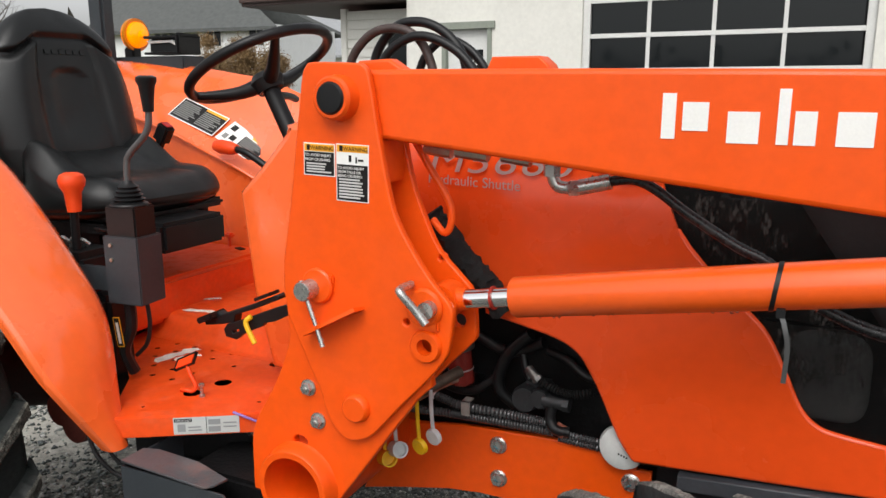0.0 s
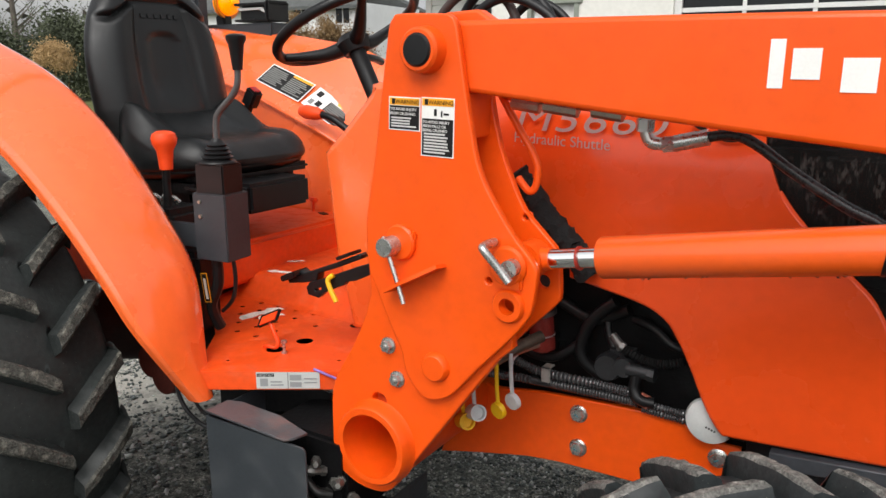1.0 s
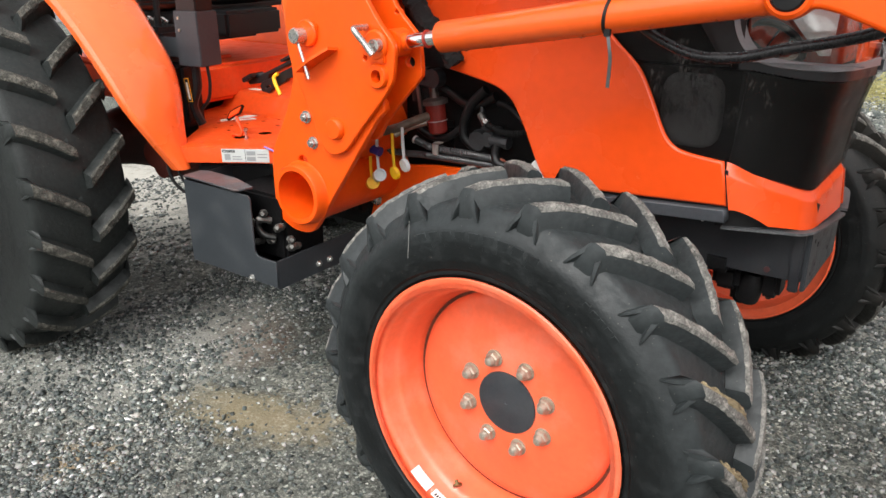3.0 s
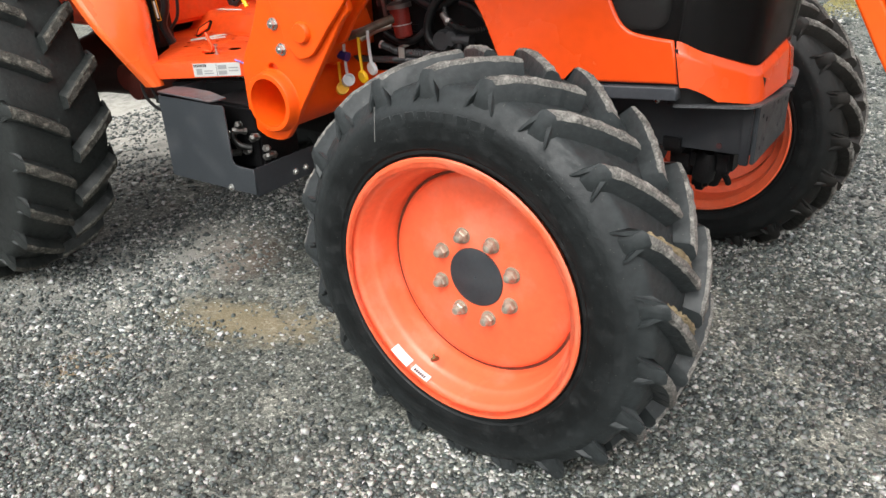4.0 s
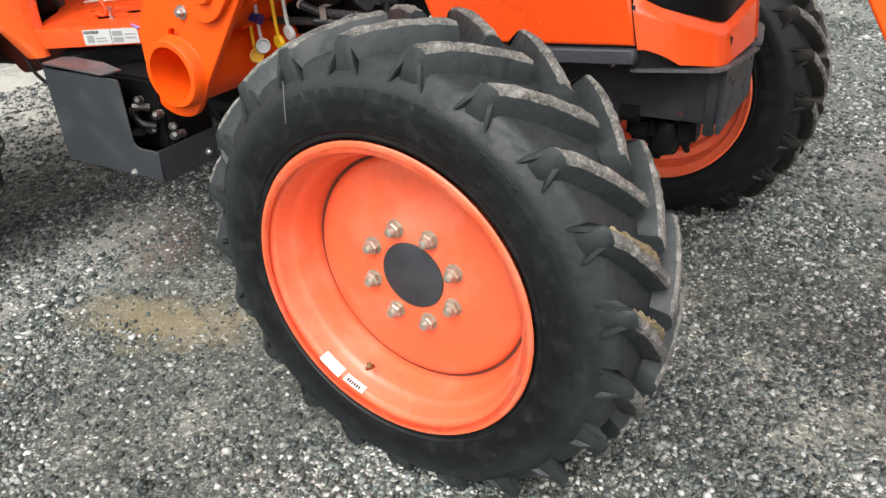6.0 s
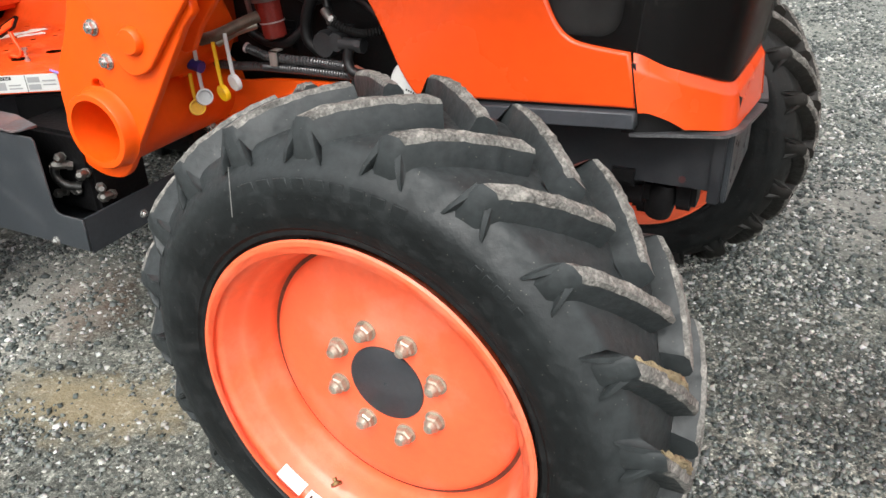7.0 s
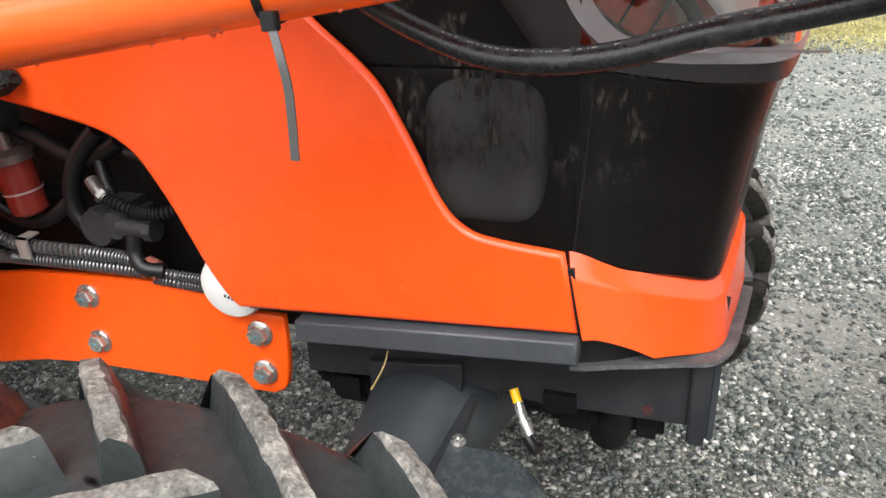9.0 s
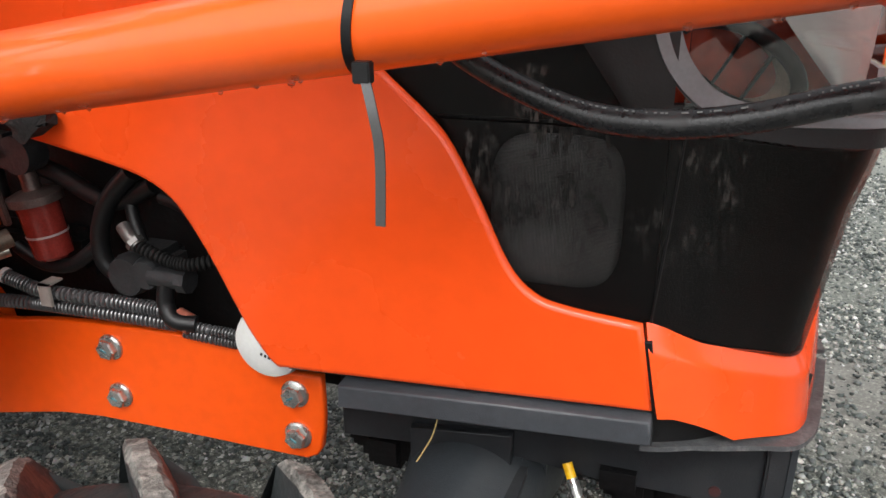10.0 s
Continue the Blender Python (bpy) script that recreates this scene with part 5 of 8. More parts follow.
FAR = [[(-2.02, 2.86, 1.58), (-2.06, 2.90, 1.66), (-2.06, 2.98, 1.75), (-2.22, 3.12, 1.79), (-2.2, 3.28, 1.60)],
       [(-1.756, 2.85, 1.554), (-1.800, 2.90, 1.630), (-1.814, 2.98, 1.706), (-1.95, 3.12, 1.776), (-1.95, 3.28, 1.62)],
       [(-1.543, 2.85, 1.494), (-1.575, 2.90, 1.550), (-1.600, 2.98, 1.628), (-1.685, 3.12, 1.757), (-1.70, 3.28, 1.62)],
       [(-1.336, 2.85, 1.415), (-1.359, 2.90, 1.462), (-1.370, 2.98, 1.538), (-1.401, 3.12, 1.719), (-1.42, 3.28, 1.57)],
       [(-1.133, 2.85, 1.332), (-1.165, 2.90, 1.372), (-1.172, 2.98, 1.452), (-1.166, 3.12, 1.672), (-1.18, 3.28, 1.48)],
       [(-0.90, 2.86, 1.19), (-0.91, 2.90, 1.235), (-0.90, 2.98, 1.33), (-0.89, 3.12, 1.50), (-0.92, 3.28, 1.26)],
       [(-0.70, 2.92, 0.90), (-0.70, 2.95, 0.94), (-0.69, 3.0, 0.98), (-0.67, 3.1, 1.02), (-0.68, 3.24, 0.86)]]
far_rows = [crom(r, 5) for r in FAR]


def far_fender(u, v):
    k = v * (len(far_rows[0]) - 1)
    col = crom([r[int(k + 0.5)] for r in far_rows], 6)
    return tuple(col[int(u * (len(col) - 1) + 0.5)])


fe = soft(part("fender", grid(far_fender, 36, 20, -0.006), FENDP, tractor, "orange plastic rear fender with a broad sloping top"), 60)
plate("fender_wall", [(p[0][0], p[0][2] + 0.004) for p in FAR] + [(-0.72, 0.84), (-2.10, 0.95)], 2.862, 2.872, FENDP, tractor)
part("fender_lip", tube([(p[0][0], p[0][1] - 0.004, p[0][2]) for p in FAR], 0.008, 8, 4), FENDP, fe)
# labels on the far fender's slope
lab = [WHITE, DKTEXT, AMBERD, mat("label_grey", (0.20, 0.20, 0.19), 0.5)]


def on_slope(bl, br, tl, lift=0.008):
    """A frame whose x runs along a label's lower edge and z up its side."""
    bl, br, tl = Vector(bl), Vector(br), Vector(tl)
    ex = (br - bl).normalized()
    n = ex.cross(tl - bl).normalized()
    n = -n if n.y > 0 else n
    ez = ex.cross(-n) if ex.cross(-n).z > 0 else -ex.cross(-n)
    m = Matrix(((ex.x, -n.x, ez.x), (ex.y, -n.y, ez.y), (ex.z, -n.z, ez.z))).to_4x4()
    return Matrix.Translation(bl + n * lift) @ m


decal("instruction_label", [(0, 0, 0.246, 0.112, 0), (0.005, 0.005, 0.241, 0.107, 1), (0.13, 0.095, 0.241, 0.107, 2)], [], on_slope((-1.59, 2.90, 1.555), (-1.359, 2.90, 1.470), (-1.606, 2.98, 1.63)), tractor, lab, "black operating label with a yellow corner strip", fine=bars(0.012, 0.12, 0.012, 0.096, 9, 3, rng) + bars(0.13, 0.236, 0.012, 0.088, 8, 3, rng))
decal("instruction_label", [(0, 0, 0.205, 0.11, 0), (0.09, 0.005, 0.20, 0.085, 1), (0.12, 0.090, 0.20, 0.104, 2), (0.015, 0.07, 0.04, 0.098, 1), (0.045, 0.03, 0.07, 0.056, 1), (0.015, 0.02, 0.035, 0.045, 3)], [], on_slope((-1.345, 2.90, 1.468), (-1.165, 2.90, 1.365), (-1.35, 2.98, 1.543)), tractor, lab, "white operating label with symbols", fine=bars(0.095, 0.195, 0.01, 0.082, 8, 3, rng))
part("trim_strip", moved(box_bm((0, -0.002, 0), (0.085, 0.002, 0.02), 0.001), pose(-1.722, 2.905, 1.545, -45, 6)), WHITE, fe)
part("range_lever", tube([(-1.17, 2.82, 1.435), (-1.11, 2.82, 1.42), (-1.03, 2.83, 1.37)], 0.014, 12, 4), BLACKP, tractor)
part("lever_grip", moved(lathe([(0, -0.06), (0.02, -0.058), (0.028, -0.03), (0.026, 0.02), (0.018, 0.05), (0, 0.052)], 20, axis="X"), pose(-1.215, 2.82, 1.44, 0, 6)), REDP, tractor, "red-orange lever grip")
dash = plate("dash_cowl", crom([(-0.585, 1.385), (-0.51, 1.455), (-0.42, 1.55), (-0.39, 1.58), (-0.10, 1.59)], 3) + [Vector((-0.10, 0.88)), Vector((-0.50, 0.88)), Vector((-0.555, 1.10))], 2.15, 2.63, FENDP, tractor, "orange dash cowl under the steering wheel", bevel=0.02)

# ---- step box ----
sb = plate("step_box", [(-0.60, 0.484), (-0.60, 0.770), (-0.280, 0.770), (-0.272, 0.762), (-0.272, 0.590), (-0.262, 0.576), (-0.245, 0.572), (-0.176, 0.572), (-0.176, 0.484)], 1.688, 1.694, GREY, tractor, "dark grey sheet steel step box with open top", bevel=0.0015)
part("floor_sheet", box_bm((-0.60, 1.6945, 0.484), (-0.183, 2.0, 0.490), 0.001), GREY, sb)
part("side_sheet", box_bm((-0.182, 1.6945, 0.476), (-0.176, 2.05, 0.572), 0.0015), GREY, sb)
part("side_sheet", box_bm((-0.60, 1.6945, 0.4905), (-0.594, 1.99, 0.78), 0.0015), GREY, sb)
tp = profile([(-0.598, 1.688), (-0.325, 1.676), (-0.31, 1.69), (-0.30, 1.73), (-0.42, 1.765), (-0.56, 1.772), (-0.598, 1.76)], 0.006, (), 0.001)
tp.transform(Matrix.Rotation(radians(-90), 4, "X"))
tp.transform(Matrix.Translation((0, 0, 0.783)))
part("step_tread", tp, mat("worn_step_paint", (0.07, 0.072, 0.078), 0.35, 0, 0.2, 12, 0.2, 200, dirt=(0.30, 0.14, 0.11), dirt_amt=0.55, dirt_scale=10), sb, "worn grey step top")
for at in ((-0.295, 1.688, 0.492),):
    bolt(at, sb, 0.6)
for y, z in ((1.87, 0.508), (1.92, 0.508)):
    bolt((-0.176, y, z), sb, 0.6, rz=90)
# valve block with fittings inside the box
BRASSD = mat("dirty_fitting", (0.20, 0.195, 0.18), 0.45, 0.8, 0.4, 40, 0.2, 200)
vb = part("valve_block", box_bm((-0.50, 1.80, 0.52), (-0.25, 1.98, 0.74), 0.01), ENGINE, tractor, "dark hydraulic valve block")
for x, y, z, a in ((-0.262, 1.80, 0.64, 30), (-0.238, 1.81, 0.60, 55), (-0.222, 1.83, 0.575, 20), (-0.255, 1.82, 0.565, 60), (-0.225, 1.84, 0.53, 40), (-0.340, 1.80, 0.672, 40), (-0.312, 1.80, 0.652, -25), (-0.285, 1.80, 0.630, 50), (-0.300, 1.80, 0.594, -50), (-0.328, 1.80, 0.580, 65), (-0.362, 1.80, 0.570, 20)):
    part("fitting", moved(join(lathe([(0, 0), (0.013, 0), (0.013, -0.012), (0, -0.012)], 6), lathe([(0, -0.012), (0.010, -0.012), (0.010, -0.03), (0, -0.03)], 14), lathe([(0, -0.03), (0.013, -0.03), (0.013, -0.04), (0.007, -0.05), (0, -0.05)], 6)), pose(x, y, z, -15, 0, a)), BRASSD, vb)
part("elbow_pipe", tube([(-0.362, 1.79, 0.650), (-0.338, 1.765, 0.632), (-0.310, 1.765, 0.612), (-0.285, 1.79, 0.600)], 0.011, 12, 5), mat("dark_pipe", (0.05, 0.05, 0.048), 0.35, 0.6, 0.4, 40), vb)
part("paper_scrap", moved(box_bm((-0.014, -0.001, -0.014), (0.014, 0.001, 0.014), 0.0005), pose(-0.372, 1.785, 0.630, 10, 25)), PAPER, vb, "torn pale paper scrap")
part("battery_cable", tube([(-0.84, 1.82, 0.80), (-0.844, 1.80, 0.759), (-0.809, 1.78, 0.728), (-0.765, 1.77, 0.703), (-0.696, 1.76, 0.688), (-0.62, 1.78, 0.68)], 0.006, 8, 5), HOSE, tractor)
part("brake_line", tube([(-0.82, 1.84, 0.81), (-0.825, 1.82, 0.776), (-0.80, 1.81, 0.735), (-0.725, 1.79, 0.703), (-0.63, 1.80, 0.70)], 0.005, 8, 5), HOSE, tractor)
part("cross_pipe", tube([(-0.65, 1.98, 0.80), (-0.40, 1.98, 0.77), (-0.1, 2.0, 0.74)], 0.014, 10, 3), STEEL, tractor)

# ---- seat and controls ----
sbx = part("seat_base", join(box_bm((-1.80, 2.00, 0.90), (-1.055, 2.860, 1.046), 0.016, 3), box_bm((-1.80, 2.00, 1.035), (-1.20, 2.42, 1.058), 0.006)), FLOORP, tractor, "orange seat platform")
tb = part("tool_box", box_bm((-1.22, 2.20, 1.162), (-0.935, 2.48, 1.258), 0.012), BLACKP, tractor, "black plastic box under the seat")
part("seat_slide", join(box_bm((-1.45, 2.15, 1.215), (-1.13, 2.18, 1.250), 0.004), box_bm((-1.45, 2.58, 1.215), (-1.13, 2.61, 1.250), 0.004), box_bm((-1.5, 2.2, 1.12), (-1.2, 2.6, 1.25), 0.02)), ENGINE, tractor, "black seat slide")
part("slide_lever", tube([(-1.16, 2.14, 1.24), (-1.09, 2.13, 1.238), (-1.04, 2.14, 1.236)], 0.006, 8, 4), BLACKP, tractor)
kn = part("red_knob", moved(join(lathe([(0, 0), (0.006, 0), (0.006, 0.04), (0, 0.04)], 10, axis="Z"), box_bm((-0.026, -0.012, 0.038), (0.026, 0.012, 0.056), 0.006)), pose(-1.235, 2.825, 1.046, 0, 0, -20)), REDP, tractor, "red-orange pull knob")
part("cap_plug", moved(box_bm((0, 0, 0), (0.05, 0.025, 0.003), 0.001), pose(-1.19, 2.80, 1.0465, 0, 0, -25)), ENGINE, tractor)


def smooth(q):
    return q * q * (3 - 2 * q) if 0 < q < 1 else float(q >= 1)


def bell(q, w):
    return math.exp(-(q / w) ** 2)


def cushion(u, v):
    """The seat cushion: u round its plan, v from the middle of its underside over the piped edge to the middle of its top."""
    a, th = 2 * math.pi * u, math.pi * (v - 0.5) * 0.9999
    c, d = math.cos(a), math.sin(a)
    n = (abs(c) ** 3.4 + abs(d) ** 3.4) ** (-1 / 3.4)
    s = math.cos(th) ** 0.42 * (1 - 0.020 * bell(th + 0.34, 0.06))
    xn, yn = n * c * s, n * d * s
    up = abs(math.sin(th)) ** 0.75 * (1 if th > 0 else -1)
    top = smooth((up + 0.05) / 0.5)
    side, back_, edge = abs(yn), smooth((0.2 - xn) / 0.9), smooth((1.02 - max(abs(xn), abs(yn))) / 0.25)
    h = 0.052 * bell(side - 0.80, 0.20) * (0.30 + 0.70 * back_) * edge - 0.014 * bell(side, 0.5) - 0.040 * smooth((xn - 0.35) / 0.75) ** 2 + 0.080 * back_
    h -= 0.007 * bell(side - 0.52 - 0.08 * xn, 0.045) * smooth((0.75 - xn) / 0.3) * edge
    z = 1.315 + (0.080 * up if up > 0 else 0.072 * up) + top * h + (0.018 * xn if up < 0 else 0)
    return (-1.284 + 0.250 * xn, 2.385 + 0.287 * yn, z)


seat = soft(part("seat_cushion", grid(cushion, 96, 56), VINYL, tractor, "black vinyl seat cushion with bolstered sides"), 80)
seat.data.validate()


def back(u, v):
    """The backrest: v up, u round its section; bolstered sides, a head pad, an arched middle panel."""
    z = 1.36 + 0.580 * v
    half = 0.280 * max(0.0, 1 - max(0, (v - 0.30) / 0.70) ** 2.5) ** 0.48 * (0.93 + 0.07 * min(1, v * 5)) + 0.003
    a = 2 * math.pi * u
    c, d = math.cos(a), math.sin(a)
    y = (abs(c) ** 0.62) * (1 if c >= 0 else -1)
    x = (abs(d) ** 0.75) * (1 if d >= 0 else -1)
    front, side = smooth(x / 0.75), abs(y)
    end = smooth((1 - v) / 0.20) * smooth((v + 0.05) / 0.10)
    thick = 0.055 * (1 - 0.9 * max(0, (v - 0.75) / 0.25) ** 3)
    bol = (0.018 * smooth((side - 0.42) / 0.10) + 0.016 * smooth((side - 0.46) / 0.34)) * smooth((1.06 - side) / 0.42) * smooth((0.815 - 0.10 * smooth((side - 0.45) / 0.4) - v) / 0.030)
    lum = 0.022 * bell(v - 0.16, 0.16) * smooth((0.62 - side) / 0.3)
    rim = v - 0.825 + 0.10 * smooth((side - 0.45) / 0.4)
    head = 0.017 * smooth(rim / 0.045) - 0.005 * bell(rim, 0.014)
    inner = smooth((0.24 - side) / 0.035) * smooth((0.66 - 0.9 * side * side - v) / 0.022) * smooth((v - 0.16) / 0.2)
    return (-1.50 - 0.10 * v + thick * x + front * end * (bol + lum + head - 0.011 * inner), 2.375 + half * y, z)


bk = soft(part("seat_back", grid(back, 144, 96), VINYL, tractor, "black vinyl seat backrest with bolsters"), 80)
part("back_emblem", join(*[moved(box_bm((-0.003, -0.011, -0.010), (0.003, 0.011, 0.010), 0.003), pose(-1.519, 2.375 + 0.028 * (i - 2.5), 1.790, 0, -10)) for i in range(6)]), VINYL, tractor, "embossed emblem bars on the backrest")
part("seat_shell", box_bm((-1.48, 2.15, 1.255), (-1.06, 2.62, 1.285), 0.012), BLACKP, tractor)
part("buckle_button", moved(box_bm((-0.014, -0.009, 0.040), (0.014, 0.009, 0.049), 0.002), pose(-1.405, 2.69, 1.500, 0, 32) @ Matrix.Diagonal((1.25, 1.7, 0.80, 1))), mat("red_button", (0.35, 0.02, 0.02), 0.4), tractor)
part("belt_buckle", moved(join(box_bm((-0.022, -0.014, -0.045), (0.022, 0.014, 0.04), 0.005), box_bm((-0.012, -0.008, -0.09), (0.012, 0.008, -0.04), 0.003), box_bm((-0.016, -0.010, 0.036), (0.016, 0.010, 0.046), 0.002)), pose(-1.405, 2.69, 1.500, 0, 32) @ Matrix.Diagonal((1.25, 1.7, 0.80, 1))), BLACKP, tractor, "black seat belt buckle")

BRASS = mat("zinc_fitting", (0.42, 0.40, 0.34), 0.38, 1.0, 0.25, 40)
# joystick box
JB = pose(-0.782, 1.945, 0, 0, 0, 6)
jb = part("joystick_bracket", moved(box_bm((-0.057, -0.048, 1.100), (0.057, 0.048, 1.285), 0.003), JB), GREY, tractor, "grey steel joystick bracket")
part("joystick_body", moved(box_bm((-0.049, -0.040, 1.28), (0.049, 0.040, 1.365), 0.004), JB), BLACKP, jb, "black joystick housing")
prof = [(0, 1.365), (0.05, 1.366)]
for i in range(5):
    prof += [(0.048 - 0.005 * i, 1.370 + 0.011 * i), (0.036 - 0.004 * i, 1.3755 + 0.011 * i)]
prof += [(0.014, 1.425), (0.012, 1.43), (0, 1.43)]
part("joystick_boot", moved(lathe(prof, 28, axis="Z"), JB), HOSE, jb, "ribbed black rubber boot")
part("joystick_lever", tube([JB @ Vector(p) for p in ((0.0, 0, 1.41), (0.002, 0, 1.47), (0.015, 0, 1.50), (0.065, 0, 1.545), (0.085, 0, 1.58), (0.088, 0, 1.64))], 0.0088, 12, 5), mat("grey_lever", (0.10, 0.10, 0.10), 0.4, 0.4, 0.1, 30), jb)
part("joystick_knob", moved(lathe([(0, 0), (0.016, 0), (0.019, 0.03), (0.024, 0.07), (0.031, 0.083), (0.031, 0.094), (0.020, 0.099), (0, 0.099)], 28, axis="Z"), JB @ pose(0.088, 0, 1.610) @ Matrix.Diagonal((0.83, 0.83, 0.92, 1))), BLACKP, jb, "black tapered joystick knob")
for x, z in ((-0.030, 1.262), (-0.030, 1.222)):
    part("screw", moved(lathe([(0, 0), (0.006, 0), (0.005, -0.005), (0, -0.005)], 8), JB @ pose(x, -0.048, z)), BRASS, jb)
part("bracket_arm", moved(join(box_bm((-0.25, -0.01, 1.12), (-0.056, 0.0, 1.19), 0.003)), JB), GREY, jb)
for z in (1.135, 1.175):
    part("screw", moved(lathe([(0, 0), (0.007, 0), (0.006, -0.005), (0, -0.005)], 8), JB @ pose(-0.066, -0.0105, z)), STEEL, jb)
part("joystick_cable", tube([JB @ Vector(p) for p in ((0.03, 0, 1.10), (0.035, 0.0, 1.04), (0.02, 0.0, 0.98), (-0.02, 0.0, 0.94))], 0.006, 8, 5), HOSE, jb)
part("joystick_cable", tube([JB @ Vector(p) for p in ((-0.03, 0, 1.10), (-0.03, 0.0, 1.02), (-0.06, 0.0, 0.95), (-0.05, 0.02, 0.88))], 0.016, 8, 5), HOSE, jb)
decal("fuse_label", [(0, 0, 0.026, 0.085, 2), (0.003, 0.003, 0.023, 0.082, 1), (0.008, 0.01, 0.018, 0.07, 0)], [], pose(-0.845, 1.92, 0.965, 0, -8), tractor, lab)
part("white_switch", moved(box_bm((-0.012, -0.008, -0.006), (0.012, 0.008, 0.006), 0.002), JB @ pose(-0.060, 0, 1.295)), WHITE, jb)
lv = part("hand_lever", tube([(-1.01, 1.95, 1.12), (-1.01, 1.95, 1.25), (-1.005, 1.95, 1.36)], 0.012, 10, 3), BLACKP, tractor, "black throttle lever with orange grip")
part("lever_grip", moved(lathe([(0, -0.005), (0.019, -0.004), (0.021, 0.02), (0.024, 0.05), (0.034, 0.068), (0.037, 0.084), (0.032, 0.098), (0.02, 0.105), (0, 0.107)], 24, axis="Z"), pose(-1.005, 1.95, 1.335)), REDP, lv, "red-orange lever knob")
part("lever_console", join(box_bm((-1.25, 1.90, 1.05), (-0.95, 2.05, 1.22), 0.02), box_bm((-1.1, 1.92, 0.86), (-0.88, 2.02, 1.1), 0.02)), BLACKP, tractor)
for k in range(6):
    part("spring_clip", tube([(-1.22 + 0.04 * k, 1.97 + 0.02 * (k % 2), 1.22), (-1.20 + 0.04 * k, 1.96, 1.25), (-1.18 + 0.04 * k, 1.97, 1.235)], 0.005, 8, 4), STEEL, tractor)

# steering wheel
SW = pose(-0.690, 2.40, 1.735, 0, -27, 0)
rimb = bmesh.new()
R0, r0 = 0.222, 0.0150
rows = []
for i in range(56):
    a = 2 * math.pi * i / 56
    rows.append([rimb.verts.new(((R0 + (r0 + (0.0015 if i % 2 else 0)) * math.cos(b)) * math.cos(a), (R0 + r0 * math.cos(b)) * math.sin(a), r0 * 1.05 * math.sin(b))) for b in [2 * math.pi * j / 12 for j in range(12)]])
for i in range(56):
    for j in range(12):
        rimb.faces.new((rows[i][j], rows[(i + 1) % 56][j], rows[(i + 1) % 56][(j + 1) % 12], rows[i][(j + 1) % 12]))
bmesh.ops.recalc_face_normals(rimb, faces=rimb.faces)
sw = part("steering_wheel", moved(rimb, SW), BLACKP, tractor, "black three-spoke steering wheel", smooth=True)
for a in (radians(205), radians(325), radians(85)):
    e = Vector((math.cos(a), math.sin(a), 0))
    part("spoke", tube([SW @ (e * 0.02 + Vector((0, 0, -0.055))), SW @ (e * 0.09 + Vector((0, 0, -0.05))), SW @ (e * 0.175 + Vector((0, 0, -0.02))), SW @ (e * 0.220)], 0.016, 10, 4, radii=[0.026, 0.020, 0.014, 0.012]), BLACKP, sw)
part("hub", moved(lathe([(0, -0.085), (0.04, -0.085), (0.052, -0.05), (0.040, -0.03), (0, -0.028)], 28, axis="Z"), SW), BLACKP, sw)
part("steering_column", tube([SW @ Vector((0, 0, -0.08)), SW @ Vector((0, 0, -0.20)), SW @ Vector((0, 0, -0.34))], 0.026, 16, 1), BLACKP, tractor, "black steering column")
part("stalk", tube([SW @ Vector((0, 0.02, -0.10)), SW @ Vector((-0.03, 0.12, -0.09)), SW @ Vector((-0.06, 0.19, -0.085))], 0.012, 10, 4), BLACKP, tractor)

# roll bar, beacon and work lamp behind the seat
rp = part("roll_bar", join(moved(box_bm((-0.045, -0.035, 0.9), (0.045, 0.035, 2.75), 0.012), pose(-2.07, 3.02, 0)), moved(box_bm((-0.045, -0.035, 0.9), (0.045, 0.035, 2.75), 0.012), pose(-2.07, mir(3.02), 0)), box_bm((-2.11, mir(3.02), 2.68), (-2.03, 3.02, 2.76), 0.012)), GREY, tractor, "dark grey folding roll bar")
part("lamp_bracket", box_bm((-2.15, 3.08, 1.74), (-1.66, 3.22, 1.805), 0.008), GREY, tractor)
bea = part("warning_lamp", moved(lathe([(0, -0.03), (0.072, -0.028), (0.076, -0.015), (0.066, -0.012), (0.060, 0.02), (0.04, 0.034), (0, 0.038)], 36), pose(-2.005, 3.15, 1.905, 0, 0, -90) @ Matrix.Scale(0.92, 4)), None, tractor, "lit amber round warning lamp")
AMB = bpy.data.materials.new("lit_amber_lens")
AMB.use_nodes = True
ab = AMB.node_tree.nodes["Principled BSDF"]
ab.inputs["Base Color"].default_value, ab.inputs["Roughness"].default_value = (0.85, 0.28, 0.0, 1), 0.15
ab.inputs["Emission Color"].default_value, ab.inputs["Emission Strength"].default_value = (1.0, 0.22, 0.0, 1), 0.7
bea.data.materials.append(AMB)
soft(bea)
part("lamp_rim", moved(lathe([(0.062, -0.012), (0.080, -0.014), (0.080, 0.004), (0.062, 0.002)], 36, closed=True), pose(-2.005, 3.15, 1.905, 0, 0, -90) @ Matrix.Scale(0.92, 4)), mat("amber_rim", (0.65, 0.22, 0.01), 0.3), tractor)
part("lamp_bulb", moved(lathe([(0, -0.06), (0.018, -0.055), (0.02, -0.04), (0, -0.036)], 20), pose(-2.005, 3.15, 1.905, 0, 0, 90)), None, bea).data.materials.append(AMB)
part("lamp_foot", box_bm((-2.06, 3.12, 1.80), (-2.0, 3.17, 1.85), 0.006), BLACKP, tractor)
